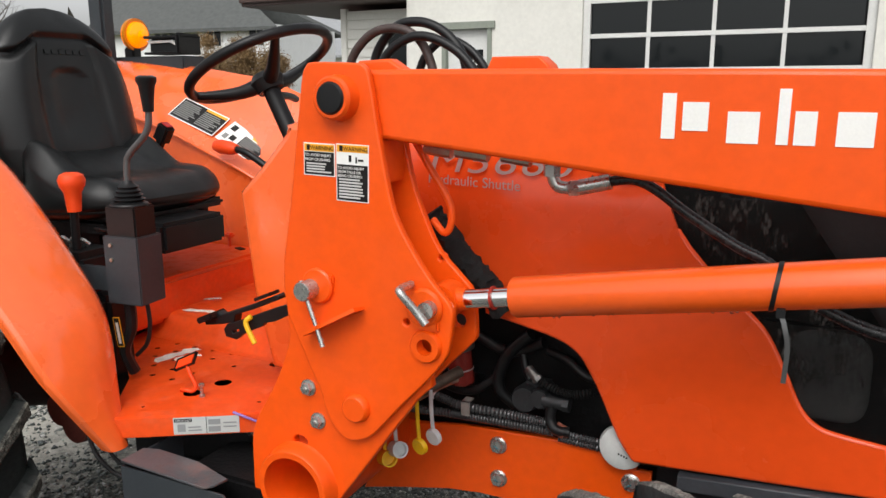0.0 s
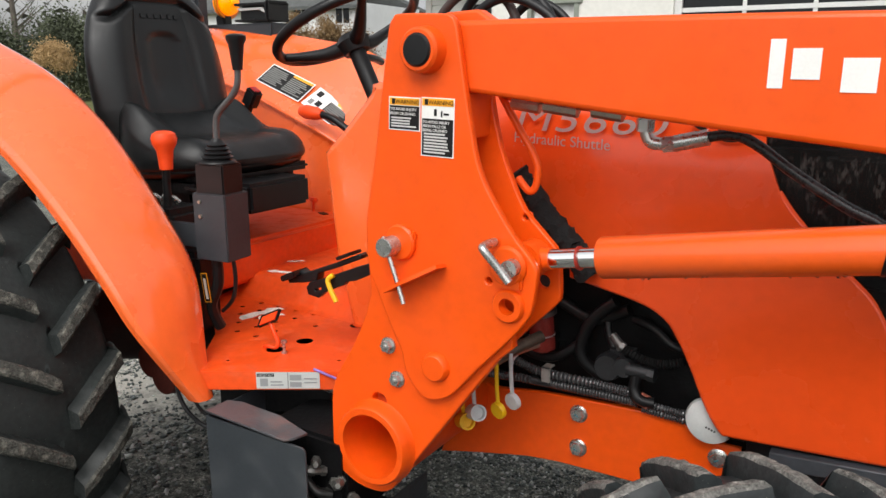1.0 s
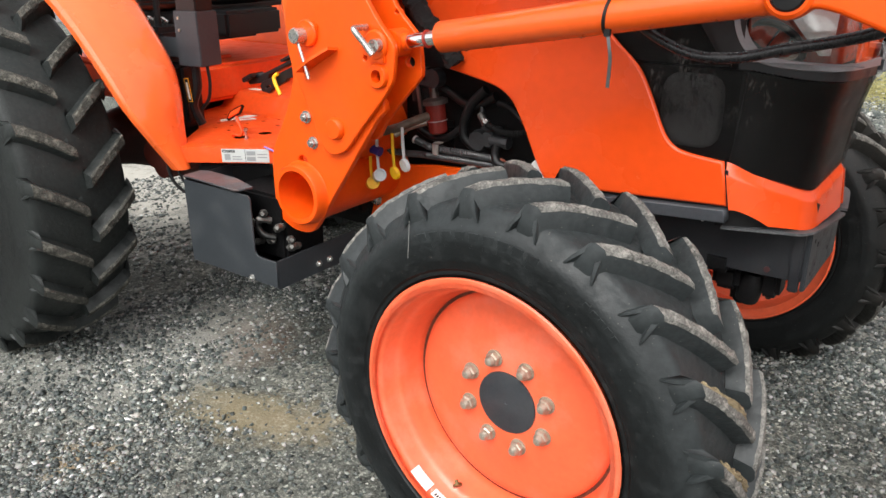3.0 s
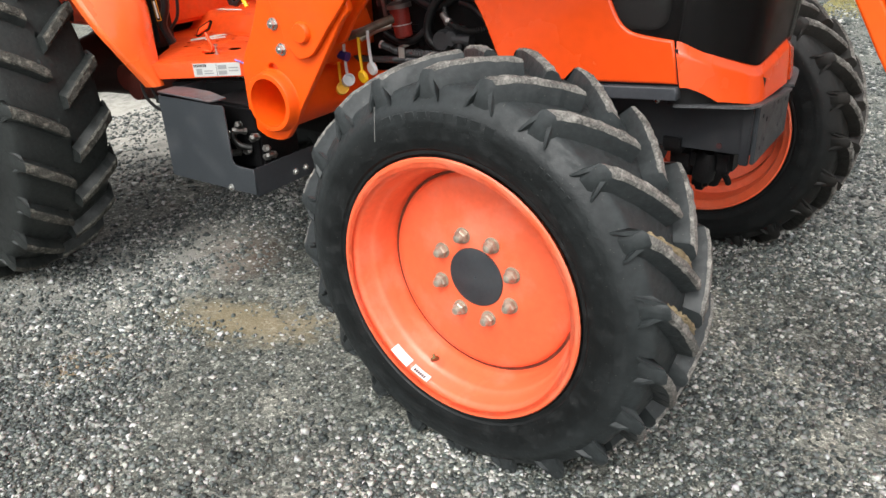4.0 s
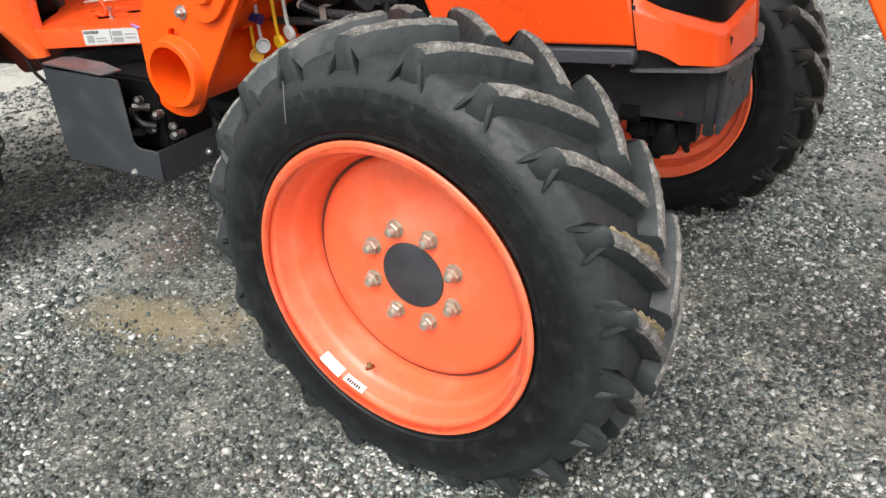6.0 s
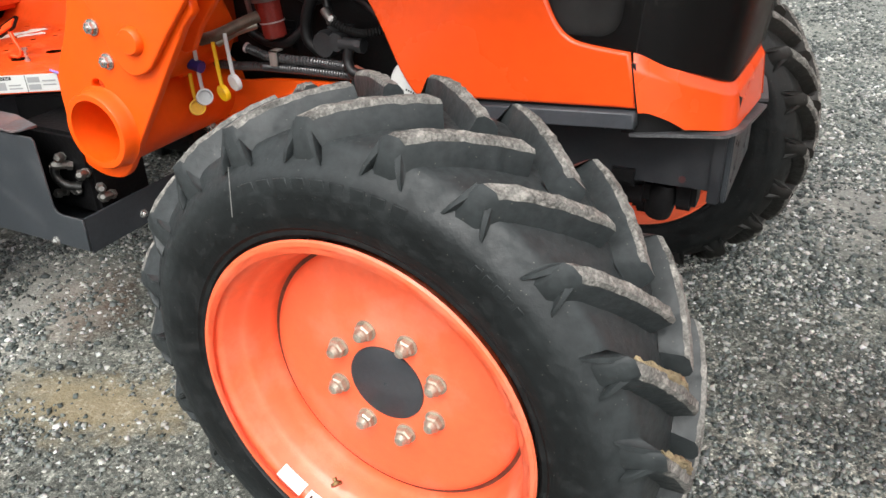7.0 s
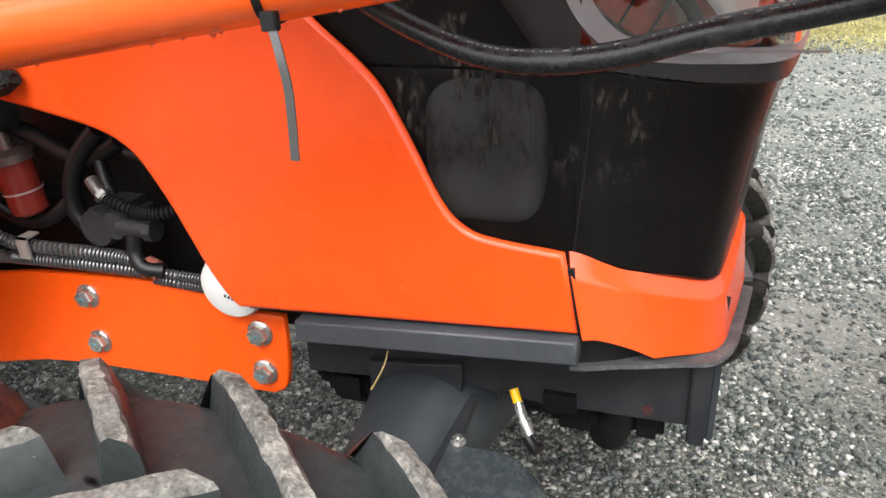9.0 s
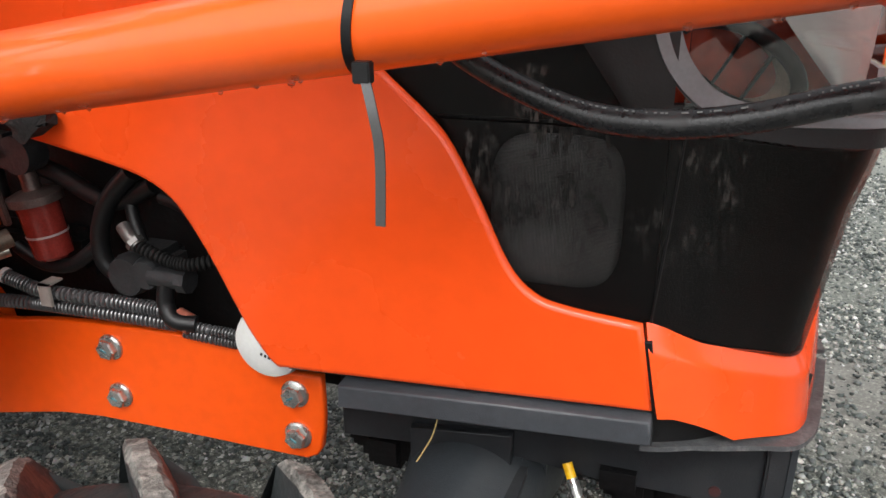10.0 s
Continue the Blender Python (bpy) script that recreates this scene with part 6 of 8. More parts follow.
wk = part("work_lamp", join(box_bm((-1.88, 3.10, 1.815), (-1.67, 3.20, 1.885), 0.010), box_bm((-1.885, 3.07, 1.880), (-1.665, 3.2, 1.892), 0.004), box_bm((-1.885, 3.07, 1.812), (-1.665, 3.2, 1.822), 0.004), box_bm((-1.69, 3.06, 1.81), (-1.665, 3.2, 1.90), 0.008)), BLACKP, tractor, "black work lamp with a pale painted reflection")
# pale plate drawn for the reflection in the work lamp's upper corner
plate("reflector", [(-1.878, 1.872), (-1.72, 1.872), (-1.70, 1.845), (-1.74, 1.862), (-1.86, 1.860)], 3.085, 3.098, mat("pale_lamp_glint", (0.62, 0.62, 0.60), 0.25, 0.3), wk, bevel=0.001)
part("tail_lamp", moved(lathe([(0, -0.02), (0.03, -0.02), (0.03, 0.02), (0, 0.02)], 20), pose(-1.73, 3.06, 1.712, 50, 0, 200)), mat("amber_reflector", (0.75, 0.22, 0.01), 0.3), tractor, "amber side reflector")

# mirror behind the near fender
part("hitch_lever", moved(join(lathe([(0, -0.05), (0.035, -0.05), (0.045, 0), (0.035, 0.05), (0, 0.05)], 20, axis="Z"), lathe([(0, -0.12), (0.02, -0.12), (0.02, -0.05), (0, -0.05)], 12, axis="Z")), pose(-2.12, mir(3.02) + 0.02, 1.62, 20, 15)), GREY, tractor, "grey pivot knuckle")

# ---- loader ----
DROP = bpy.data.materials.new("water")
DROP.use_nodes = True
db = DROP.node_tree.nodes["Principled BSDF"]
db.inputs["Transmission Weight"].default_value, db.inputs["Roughness"].default_value, db.inputs["IOR"].default_value = 1.0, 0.0, 1.33
loader = root("front_loader", (0.0, YC, 0), "orange hydraulic front loader mounted on the tractor", "loader")
tower_pts = crom([(-0.086, 1.693), (-0.076, 1.712), (-0.058, 1.720), (0.040, 1.717), (0.059, 1.712), (0.069, 1.700), (0.078, 1.658), (0.092, 1.570), (0.105, 1.501), (0.118, 1.442), (0.138, 1.395), (0.174, 1.338), (0.205, 1.297), (0.229, 1.272), (0.248, 1.247), (0.249, 1.219), (0.242, 1.168), (0.233, 1.143), (0.197, 1.096), (0.121, 1.014), (0.081, 0.967), (0.053, 0.939), (0.024, 0.925), (-0.005, 0.922), (-0.030, 0.938), (-0.056, 0.975), (-0.067, 1.019), (-0.085, 1.054), (-0.125, 1.138), (-0.150, 1.198), (-0.155, 1.285), (-0.145, 1.348), (-0.128, 1.433), (-0.110, 1.549), (-0.095, 1.639)], 3, True)
mount_pts = crom([(-0.150, 1.231), (-0.163, 1.128), (-0.190, 1.050), (-0.225, 0.982), (-0.261, 0.925), (-0.284, 0.870), (-0.288, 0.781), (-0.287, 0.722), (-0.272, 0.674), (-0.220, 0.644), (-0.161, 0.640), (-0.119, 0.656), (-0.078, 0.709), (-0.039, 0.763), (0.036, 0.866), (0.092, 0.945), (0.158, 1.035), (0.189, 1.090), (0.05, 1.2)], 3, True)
inner_pts = crom([(0.0, 1.70), (0.075, 1.66), (0.088, 1.566), (0.108, 1.471), (0.134, 1.403), (0.168, 1.336), (0.22, 1.283), (0.245, 1.251), (0.253, 1.169), (0.243, 1.144), (0.193, 1.092), (0.121, 1.014), (0.06, 0.95), (-0.08, 1.05), (-0.15, 1.25), (-0.11, 1.5), (-0.08, 1.66)], 3, True)
oval = [(-0.146 + 0.020 * math.cos(a), 0.877 + 0.016 * math.sin(a)) for a in [2 * math.pi * i / 16 for i in range(16)]]
TUBE = (-0.148, 0.775)
for k in (0, 1):
    f = (lambda y: mir(y)) if k else (lambda y: y)
    M = Matrix.Translation((0, 2 * YC, 0)) @ Matrix.Diagonal((1, -1, 1, 1)) if k else Matrix.Identity(4)
    tw = plate("tower_plate", tower_pts, f(1.785), f(1.803), PAINT, loader, "orange steel loader tower plate", [ring(0.193, 1.165, 0.017, 20), ring(0.147, 1.208, 0.007, 12)])
    mp = plate("mount_plate", mount_pts, f(1.806), f(1.83), PAINT, loader, "orange cast loader mount plate", [ring(*TUBE, 0.080, 40), oval])
    plate("inner_plate", inner_pts, f(1.895), f(1.913), PAINT, loader, "orange inner tower plate", [ring(0.214, 1.19, 0.014, 16), ring(0.17, 1.32, 0.006, 10)])
    tb_ = moved(join(lathe([(0.077, -0.040), (0.091, -0.040), (0.095, -0.035), (0.096, -0.012), (0.102, -0.002), (0.096, 0.01), (0.096, 0.40), (0.077, 0.40)], 48, closed=True), lathe([(0, 0.20), (0.078, 0.20), (0.078, 0.206), (0, 0.206)], 32)), pose(TUBE[0], 1.808, TUBE[1]))
    soft(part("torque_tube", moved(tb_, M), PAINT, mp, "orange open cross tube"), 40)
    bs = moved(lathe([(0, 0.02), (0.046, 0.02), (0.046, -0.004), (0.043, -0.012), (0.043, -0.030), (0.038, -0.036), (0, -0.036)], 40), pose(0.004, 1.787, 1.650))
    soft(part("pivot_boss", moved(bs, M), PAINT, tw, "orange pivot boss"), 40)
    soft(part("pivot_cap", moved(lathe([(0, -0.006), (0.028, -0.005), (0.032, 0.0), (0.032, 0.01), (0, 0.01)], 32), M @ pose(0.004, 1.751, 1.650)), BLACKP, tw, "black plastic pin cap"), 50)
    soft(part("lower_pivot", moved(lathe([(0, 0.01), (0.033, 0.01), (0.033, -0.004), (0.029, -0.014), (0.026, -0.017), (0, -0.017)], 32), M @ pose(0.024, 1.786, 1.002)), PAINT, tw, "orange pivot stud"), 40)
    # front bosses
    bb = join(moved(lathe([(0.017, 0.01), (0.034, 0.01), (0.034, -0.008), (0.030, -0.014), (0.017, -0.014)], 32, closed=True), pose(0.193, 1.787, 1.165)), moved(lathe([(0, 0.01), (0.040, 0.01), (0.040, -0.008), (0.035, -0.014), (0, -0.014)], 32), pose(0.190, 1.787, 1.245)), box_bm((0.165, 1.776, 1.198), (0.222, 1.79, 1.245), 0.004))
    soft(part("front_boss", moved(bb, M), PAINT, tw), 35)
    hb = join(moved(lathe([(0, 0.01), (0.038, 0.01), (0.038, -0.010), (0.034, -0.014), (0, -0.014)], 32), pose(-0.062, 1.787, 1.262)), box_bm((-0.085, 1.776, 1.268), (-0.022, 1.79, 1.288), 0.004))
    soft(part("rear_boss", moved(hb, M), PAINT, tw), 35)
    pin = join(moved(lathe([(0, 0.03), (0.021, 0.03), (0.021, -0.034), (0.019, -0.037), (0, -0.037)], 28), pose(-0.075, 1.775, 1.256)), tube([(-0.086, 1.754, 1.276), (-0.075, 1.752, 1.250), (-0.050, 1.748, 1.192), (-0.028, 1.742, 1.143)], 0.0050, 12, 1), tube([(-0.0345, 1.744, 1.160), (-0.032, 1.743, 1.152)], 0.0058, 10, 1))
    soft(part("tower_pin", moved(pin, M), STEEL, tw, "zinc plated pin with handle rod"), 40)
    lp = join(tube([(0.163, 1.778, 1.29), (0.163, 1.735, 1.29), (0.170, 1.725, 1.284), (0.196, 1.735, 1.25), (0.216, 1.738, 1.226)], 0.0085, 12, 4), moved(lathe([(0, 0.03), (0.017, 0.03), (0.017, -0.012), (0, -0.012)], 24), pose(0.206, 1.765, 1.247)))
    soft(part("cylinder_pin", moved(lp, M), STEEL, tw, "bent zinc plated locking pin"), 40)
    tab = grid(lambda u, v: (-0.085 + 0.135 * u, 1.787 - 0.055 * v * (1 - 0.25 * abs(2 * u - 1)), 1.150 + 0.072 * u + 0.006 * v), 10, 4, 0.008)
    soft(part("tab", moved(tab, M), PAINT, tw, "orange welded tab"), 40)
    for x, z in ((-0.115, 1.016), (-0.092, 0.941)):
        o = bolt((x, 1.806, z), mp, 1.0) if not k else None
boom_pts = crom([(-0.05, 1.66), (-0.02, 1.70), (0.3, 1.703), (1.0, 1.694), (1.45, 1.68), (1.66, 1.60), (1.80, 1.42), (1.95, 1.15)], 3) + [Vector((2.25, 0.55)), Vector((2.08, 0.36)), Vector((1.83, 0.70))] + crom([(1.663, 0.942), (1.596, 1.04), (1.52, 1.165), (1.47, 1.27), (1.42, 1.315), (1.36, 1.335)], 3) + crom([(1.28, 1.365), (1.235, 1.372), (1.19, 1.349), (1.148, 1.372), (1.141, 1.41), (1.136, 1.452)], 4) + [Vector(p) for p in ((1.125, 1.458), (0.64, 1.509), (0.095, 1.569), (-0.05, 1.575))]
for k in (0, 1):
    f = (lambda y: mir(y)) if k else (lambda y: y)
    M = Matrix.Translation((0, 2 * YC, 0)) @ Matrix.Diagonal((1, -1, 1, 1)) if k else Matrix.Identity(4)
    shift = 0.06 * k
    bo = plate("boom", [(q[0] + (shift if q[1] < 1.33 else 0), q[1]) for q in boom_pts], f(1.806), f(1.892), PAINT, loader, "orange welded loader boom arm", bevel=0.010)
    plate("leg_bar", [(x + shift, z) for x, z in [(1.409, 1.30), (1.402, 1.228), (1.416, 1.221), (1.433, 1.197), (1.466, 1.146), (1.523, 1.045), (1.71, 0.74), (1.97, 0.33), (2.03, 0.33), (1.765, 0.75), (1.572, 1.055), (1.50, 1.17), (1.50, 1.32)]], f(1.81), f(1.85), PAINT, loader, "orange loader leg bar", bevel=0.006)
    soft(part("pin_boss", moved(lathe([(0, 0.02), (0.050, 0.02), (0.047, -0.004), (0.040, -0.010), (0, -0.010)], 40), M @ pose(1.190, 1.808, 1.400)), PAINT, bo), 40)
    soft(part("pin_cap", moved(lathe([(0, -0.006), (0.030, -0.005), (0.034, 0.0), (0.034, 0.01), (0, 0.01)], 32), M @ pose(1.190, 1.797, 1.400)), BLACKP, bo, "black plastic pin cap"), 50)
    A, B = Vector((0.300, 1.852, 1.260)), Vector((1.165, 1.852, 1.397))
    d = (B - A).normalized()
    cy = part("lift_cylinder", moved(tube([A + d * 0.052, A + d * 0.056, B], 0.040, 40, 1, radii=[0.037, 0.040, 0.040]), M), CYLP, loader, "orange hydraulic lift cylinder")
    soft(cy, 40)
    soft(part("piston_rod", moved(tube([A - d * 0.085, A + d * 0.07], 0.0195, 28, 1), M), CHROME, cy, "chrome piston rod"), 40)
    soft(part("rod_eye", moved(join(tube([A - d * 0.13, A - d * 0.05], 0.024, 24, 1, radii=[0.03, 0.022]), moved(lathe([(0, -0.03), (0.038, -0.03), (0.038, 0.03), (0, 0.03)], 32), Matrix.Translation(A - d * 0.10))), M), PAINT, cy), 40)
    soft(part("rod_seal", moved(tube([A + d * 0.006, A + d * 0.011], 0.0235, 28, 1), M), mat("red_ring", (0.30, 0.02, 0.01), 0.4), cy, "dark red ring on the rod"), 40)
    if not k:
        wrng = random.Random(8)
        for i in range(22):
            at = A + d * wrng.uniform(0.06, 0.86) + Vector((0, wrng.uniform(-0.022, -0.004), 0))
            q = at.y - 1.852
            at.z -= math.sqrt(0.040 ** 2 - q * q) * 1.0
            sz = wrng.uniform(0.5, 1.1)
            part("water_drop", moved(lathe([(0, -0.005 * sz), (0.0028 * sz, -0.003 * sz), (0.0034 * sz, 0.001), (0, 0.002)], 10, axis="Z"), Matrix.Translation(at)), DROP, cy)
        T = A + d * 0.525
        tie = bmesh.new()
        side_ = d.cross(Vector((0, 0, 1))).normalized()
        up_ = side_.cross(d)
        rr = []
        for i in range(40):
            a = 2 * math.pi * i / 40
            e = math.cos(a) * side_ + math.sin(a) * up_
            rr.append([tie.verts.new(T + e * (0.0402 + h) + d * w + d * 0.012 * math.sin(a)) for h, w in ((0, -0.004), (0.0018, -0.004), (0.0018, 0.004), (0, 0.004))])
        for i in range(40):
            for j in range(4):
                tie.faces.new((rr[i][j], rr[(i + 1) % 40][j], rr[(i + 1) % 40][(j + 1) % 4], rr[i][(j + 1) % 4]))
        bmesh.ops.recalc_face_normals(tie, faces=tie.faces)
        zt = part("cable_tie", tie, HOSE, cy, "black nylon cable tie")
        tail = grid(lambda u, v: tuple(crom([(0.832, 1.808, 1.305), (0.840, 1.802, 1.28), (0.845, 1.80, 1.25), (0.843, 1.80, 1.193)], 4)[min(12, int(u * 12 + 0.5))] + Vector((0.008 * (v - 0.5), 0, 0))), 12, 1, 0.0018)
        part("tie_tail", tail, mat("wet_nylon", (0.05, 0.05, 0.05), 0.22, 0, 0.1, 40, spec=0.8), cy)
        part("tie_head", moved(box_bm((-0.007, -0.005, -0.008), (0.007, 0.005, 0.008), 0.001), pose(0.830, 1.811, 1.308)), HOSE, cy)

# tilt cylinder between the leg bars, with its lock pin
# the orange reflected in the steel is put into its brown colour
tc = part("tilt_cylinder", tube([(1.50, 1.872, 1.17), (1.62, 1.872, 0.985), (1.69, 1.872, 0.875)], 0.024, 20, 1), mat("brown_tinted_steel", (0.16, 0.09, 0.05), 0.18, 0.9, 0.2, 20), loader, "tilt cylinder inside the leg, tinted brown for the orange it reflects")
part("tilt_pipe", tube([(1.53, 1.845, 1.16), (1.64, 1.845, 0.985), (1.72, 1.845, 0.86)], 0.009, 10, 1), STEEL, tc)
part("rod_gland", tube([(1.66, 1.872, 0.922), (1.675, 1.872, 0.898)], 0.029, 20, 1), STEEL, tc)
part("lock_pin", join(tube([(1.384, 1.800, 1.322), (1.386, 1.797, 1.292), (1.396, 1.796, 1.280), (1.410, 1.797, 1.286), (1.414, 1.800, 1.318)], 0.004, 10, 5), tube([(1.400, 1.785, 1.316), (1.400, 1.812, 1.316)], 0.009, 12, 1)), STEEL, [o for o in loader.children if o.name.startswith("boom")][0], "zinc plated lynch pin with a wire loop")

# labels on the tower
black = [WHITE, DKTEXT, AMBERD, mat("pale_print", (0.55, 0.54, 0.52), 0.5)]
S1 = [(0, 0, 0.076, 0.066, 0), (0.002, 0.002, 0.074, 0.0485, 1), (0.002, 0.050, 0.074, 0.064, 2), (0.008, 0.0515, 0.016, 0.0625, 1)]
tow = [o for o in loader.children if o.name.startswith("tower_plate")][0]
decal("warning_label", S1 + bars(0.007, 0.068, 0.004, 0.026, 4, 3, rng), [("WARNING", 0.0175, 0.0528, 0.0118, 1), ("TO AVOID INJURY", 0.0045, 0.0395, 0.0078, 0), ("FROM CRUSHING", 0.0045, 0.0305, 0.0078, 0)], pose(-0.088, 1.7848, 1.495, 0, 1.5), tow, black, "yellow and black warning label")
S2 = [(0, 0, 0.076, 0.115, 0), (0.002, 0.002, 0.074, 0.074, 1), (0.002, 0.099, 0.074, 0.113, 2), (0.008, 0.1005, 0.016, 0.1115, 1), (0.030, 0.080, 0.036, 0.093, 1), (0.046, 0.078, 0.049, 0.09, 1), (0.052, 0.082, 0.064, 0.086, 1)]
decal("warning_label", S2 + bars(0.007, 0.068, 0.004, 0.046, 7, 3, rng), [("WARNING", 0.0175, 0.1018, 0.0118, 1), ("TO AVOID INJURY", 0.0045, 0.065, 0.0075, 0), ("FROM FALLS OR", 0.0045, 0.057, 0.0075, 0), ("BEING CRUSHED:", 0.0045, 0.049, 0.0075, 0)], pose(-0.010, 1.7848, 1.446, 0, 1.5), tow, black, "yellow, white and black warning label")
boom_near = [o for o in loader.children if o.name.startswith("boom")][0]
# the maker's mark as plain white shapes
bar = lambda x, z, w, h: [(x, z), (x + w, z), (x + w, z + h), (x, z + h)]
marks = [bar(0.0, 0.0, 0.024, 0.074), bar(0.036, 0.014, 0.044, 0.046), bar(0.112, -0.004, 0.052, 0.050), bar(0.192, -0.004, 0.019, 0.086), bar(0.219, -0.004, 0.034, 0.052),
         bar(0.283, -0.004, 0.056, 0.052), bar(0.362, -0.004, 0.030, 0.076), bar(0.412, -0.004, 0.070, 0.052)]
for q in marks:
    me = profile([(x * 0.92, z) for x, z in q], 0.0016, (), 0.0)
    me.transform(pose(0.624, 1.8052, 1.586, 0, 0.4))
    part("emblem_mark", me, WHITE, boom_near, "white plain emblem shape")
# top lugs of the booms beside the towers
for k in (0, 1):
    f = (lambda y: mir(y)) if k else (lambda y: y)
    plate("boom_lug", [(0.0, 1.69), (0.02, 1.722), (0.09, 1.725), (0.13, 1.70), (0.15, 1.69)], f(1.83), f(1.87), PAINT, loader, bevel=0.006)
plate("valve_lug", [(-0.16, 1.70), (-0.13, 1.765), (0.03, 1.765), (0.06, 1.74), (0.08, 1.70)], mir(1.90), mir(1.80), PAINT, loader, bevel=0.006)

# hydraulic lines under the boom
hf = part("elbow_fitting", join(tube([(0.405, 1.90, 1.53), (0.408, 1.90, 1.502), (0.42, 1.90, 1.484), (0.45, 1.90, 1.482)], 0.012, 14, 4), moved(lathe([(0, -0.012), (0.017, -0.012), (0.017, 0.012), (0, 0.012)], 6, axis="Z"), pose(0.406, 1.90, 1.515)), moved(lathe([(0, 0), (0.016, 0), (0.016, 0.022), (0, 0.022)], 6, axis="X"), pose(0.442, 1.90, 1.481, 0, -8)), tube([(0.462, 1.90, 1.484), (0.52, 1.903, 1.498)], 0.015, 16, 1)), STEEL, loader, "zinc plated elbow fitting")
HOSEPTS = [(0.515, 1.903, 1.497), (0.56, 1.905, 1.503), (0.60, 1.91, 1.487), (0.66, 1.915, 1.444), (0.745, 1.92, 1.392), (0.80, 1.925, 1.365), (0.87, 1.93, 1.305), (0.96, 1.925, 1.266), (1.03, 1.92, 1.258), (1.10, 1.92, 1.266), (1.17, 1.92, 1.285), (1.26, 1.92, 1.305), (1.34, 1.90, 1.33), (1.42, 1.89, 1.37)]
hh = part("hydraulic_hose", tube(HOSEPTS, 0.0112, 16, 6, radii=[0.0095, 0.0095, 0.0100, 0.0120, 0.0125, 0.0125]), WETHOSE, loader, "black hydraulic hose")
hpath, prng, dashes = crom(HOSEPTS, 40), random.Random(17), []
for a, b in zip(hpath, hpath[1:]):
    if 0.93 < a.x < 1.25 and prng.random() < 0.30:
        dd = (b - a).normalized()
        out_ = Vector((0, -0.55, 0.83))
        out_ = (out_ - dd * out_.dot(dd)).normalized()
        side_ = dd.cross(out_)
        m_ = Matrix((dd, side_, out_)).transposed().to_4x4()
        m_.translation = a + out_ * 0.01245
        ln_ = prng.uniform(0.0010, 0.0022)
        dashes.append(moved(box_bm((-ln_ * 0.6, -0.0008, -0.0002), (ln_ * 0.6, 0.0008, 0.0003), 0), m_))
tagged(part("hose_print", join(*dashes), mat("pale_hose_print", (0.16, 0.16, 0.155), 0.6, 0, 0.3, 200), hh, "line of small pale print too fine to read"), kind="stuff")
for i, (x0, x1) in enumerate(((0.13, 0.19), (0.20, 0.27), (0.30, 0.36))):
    part("line_fitting", tube([(x0, 1.91, 1.556 - 0.02 * x0 * 3), (x1, 1.91, 1.552 - 0.02 * x1 * 3)], 0.014, 8, 1), BRASS, loader)
part("steel_line", tube([(0.10, 1.93, 1.56), (0.25, 1.925, 1.545), (0.50, 1.92, 1.525), (0.9, 1.92, 1.49)], 0.008, 10, 4), PAINT, loader, "orange painted steel line")
part("steel_line", tube([(0.093, 1.93, 1.56), (0.136, 1.93, 1.493), (0.166, 1.93, 1.448), (0.179, 1.93, 1.415), (0.175, 1.93, 1.38), (0.160, 1.93, 1.368), (0.13, 1.94, 1.392)], 0.008, 12, 5), PAINT, loader, "orange painted steel line")
part("gusset", box_bm((0.03, 1.81, 1.48), (0.085, 1.90, 1.57), 0.004), PAINT, loader)
frame_pts = crom([(-0.20, 0.575), (-0.164, 0.585), (0.0, 0.622), (0.15, 0.644), (0.5, 0.648), (0.548, 0.652), (0.570, 0.672), (0.578, 0.73)], 2) + [Vector(p) for p in ((0.579, 0.80), (0.52, 0.80))] + crom([(0.438, 0.836), (0.30, 0.833), (0.097, 0.822), (-0.03, 0.806), (-0.12, 0.83)], 3)
for k in (0, 1):
    f = (lambda y: mir(y)) if k else (lambda y: y)
    sf = plate("side_frame", frame_pts, f(2.155), f(2.172), PAINT, loader, "orange steel loader side frame")
    if not k:
        near_sf = sf
        for x, z in ((0.201, 0.79), (0.203, 0.70), (0.534, 0.766), (0.533, 0.692)):
            bo_ = bolt((x, 2.155, z), sf, 1.15, ry=rng.uniform(0, 60))
            bo_.data = BOLTHEAD
            part("paint_mark", box_bm((-0.0055, -0.0172, -0.0014), (0.0050, -0.0155, 0.0012), 0.0004, 1), TEAL, bo_, "teal torque mark", bo_.matrix_basis @ pose(0, 0, 0.001, 0, rng.uniform(-50, 20)))
        bolt((-0.16, 2.155, 0.66), sf, 1.1)
    plate("brace", [(-0.15, 0.96), (-0.02, 1.02), (0.01, 0.95), (-0.03, 0.875), (-0.12, 0.885)], f(1.84), f(2.14), PAINT, loader, "orange welded brace", bevel=0.01)
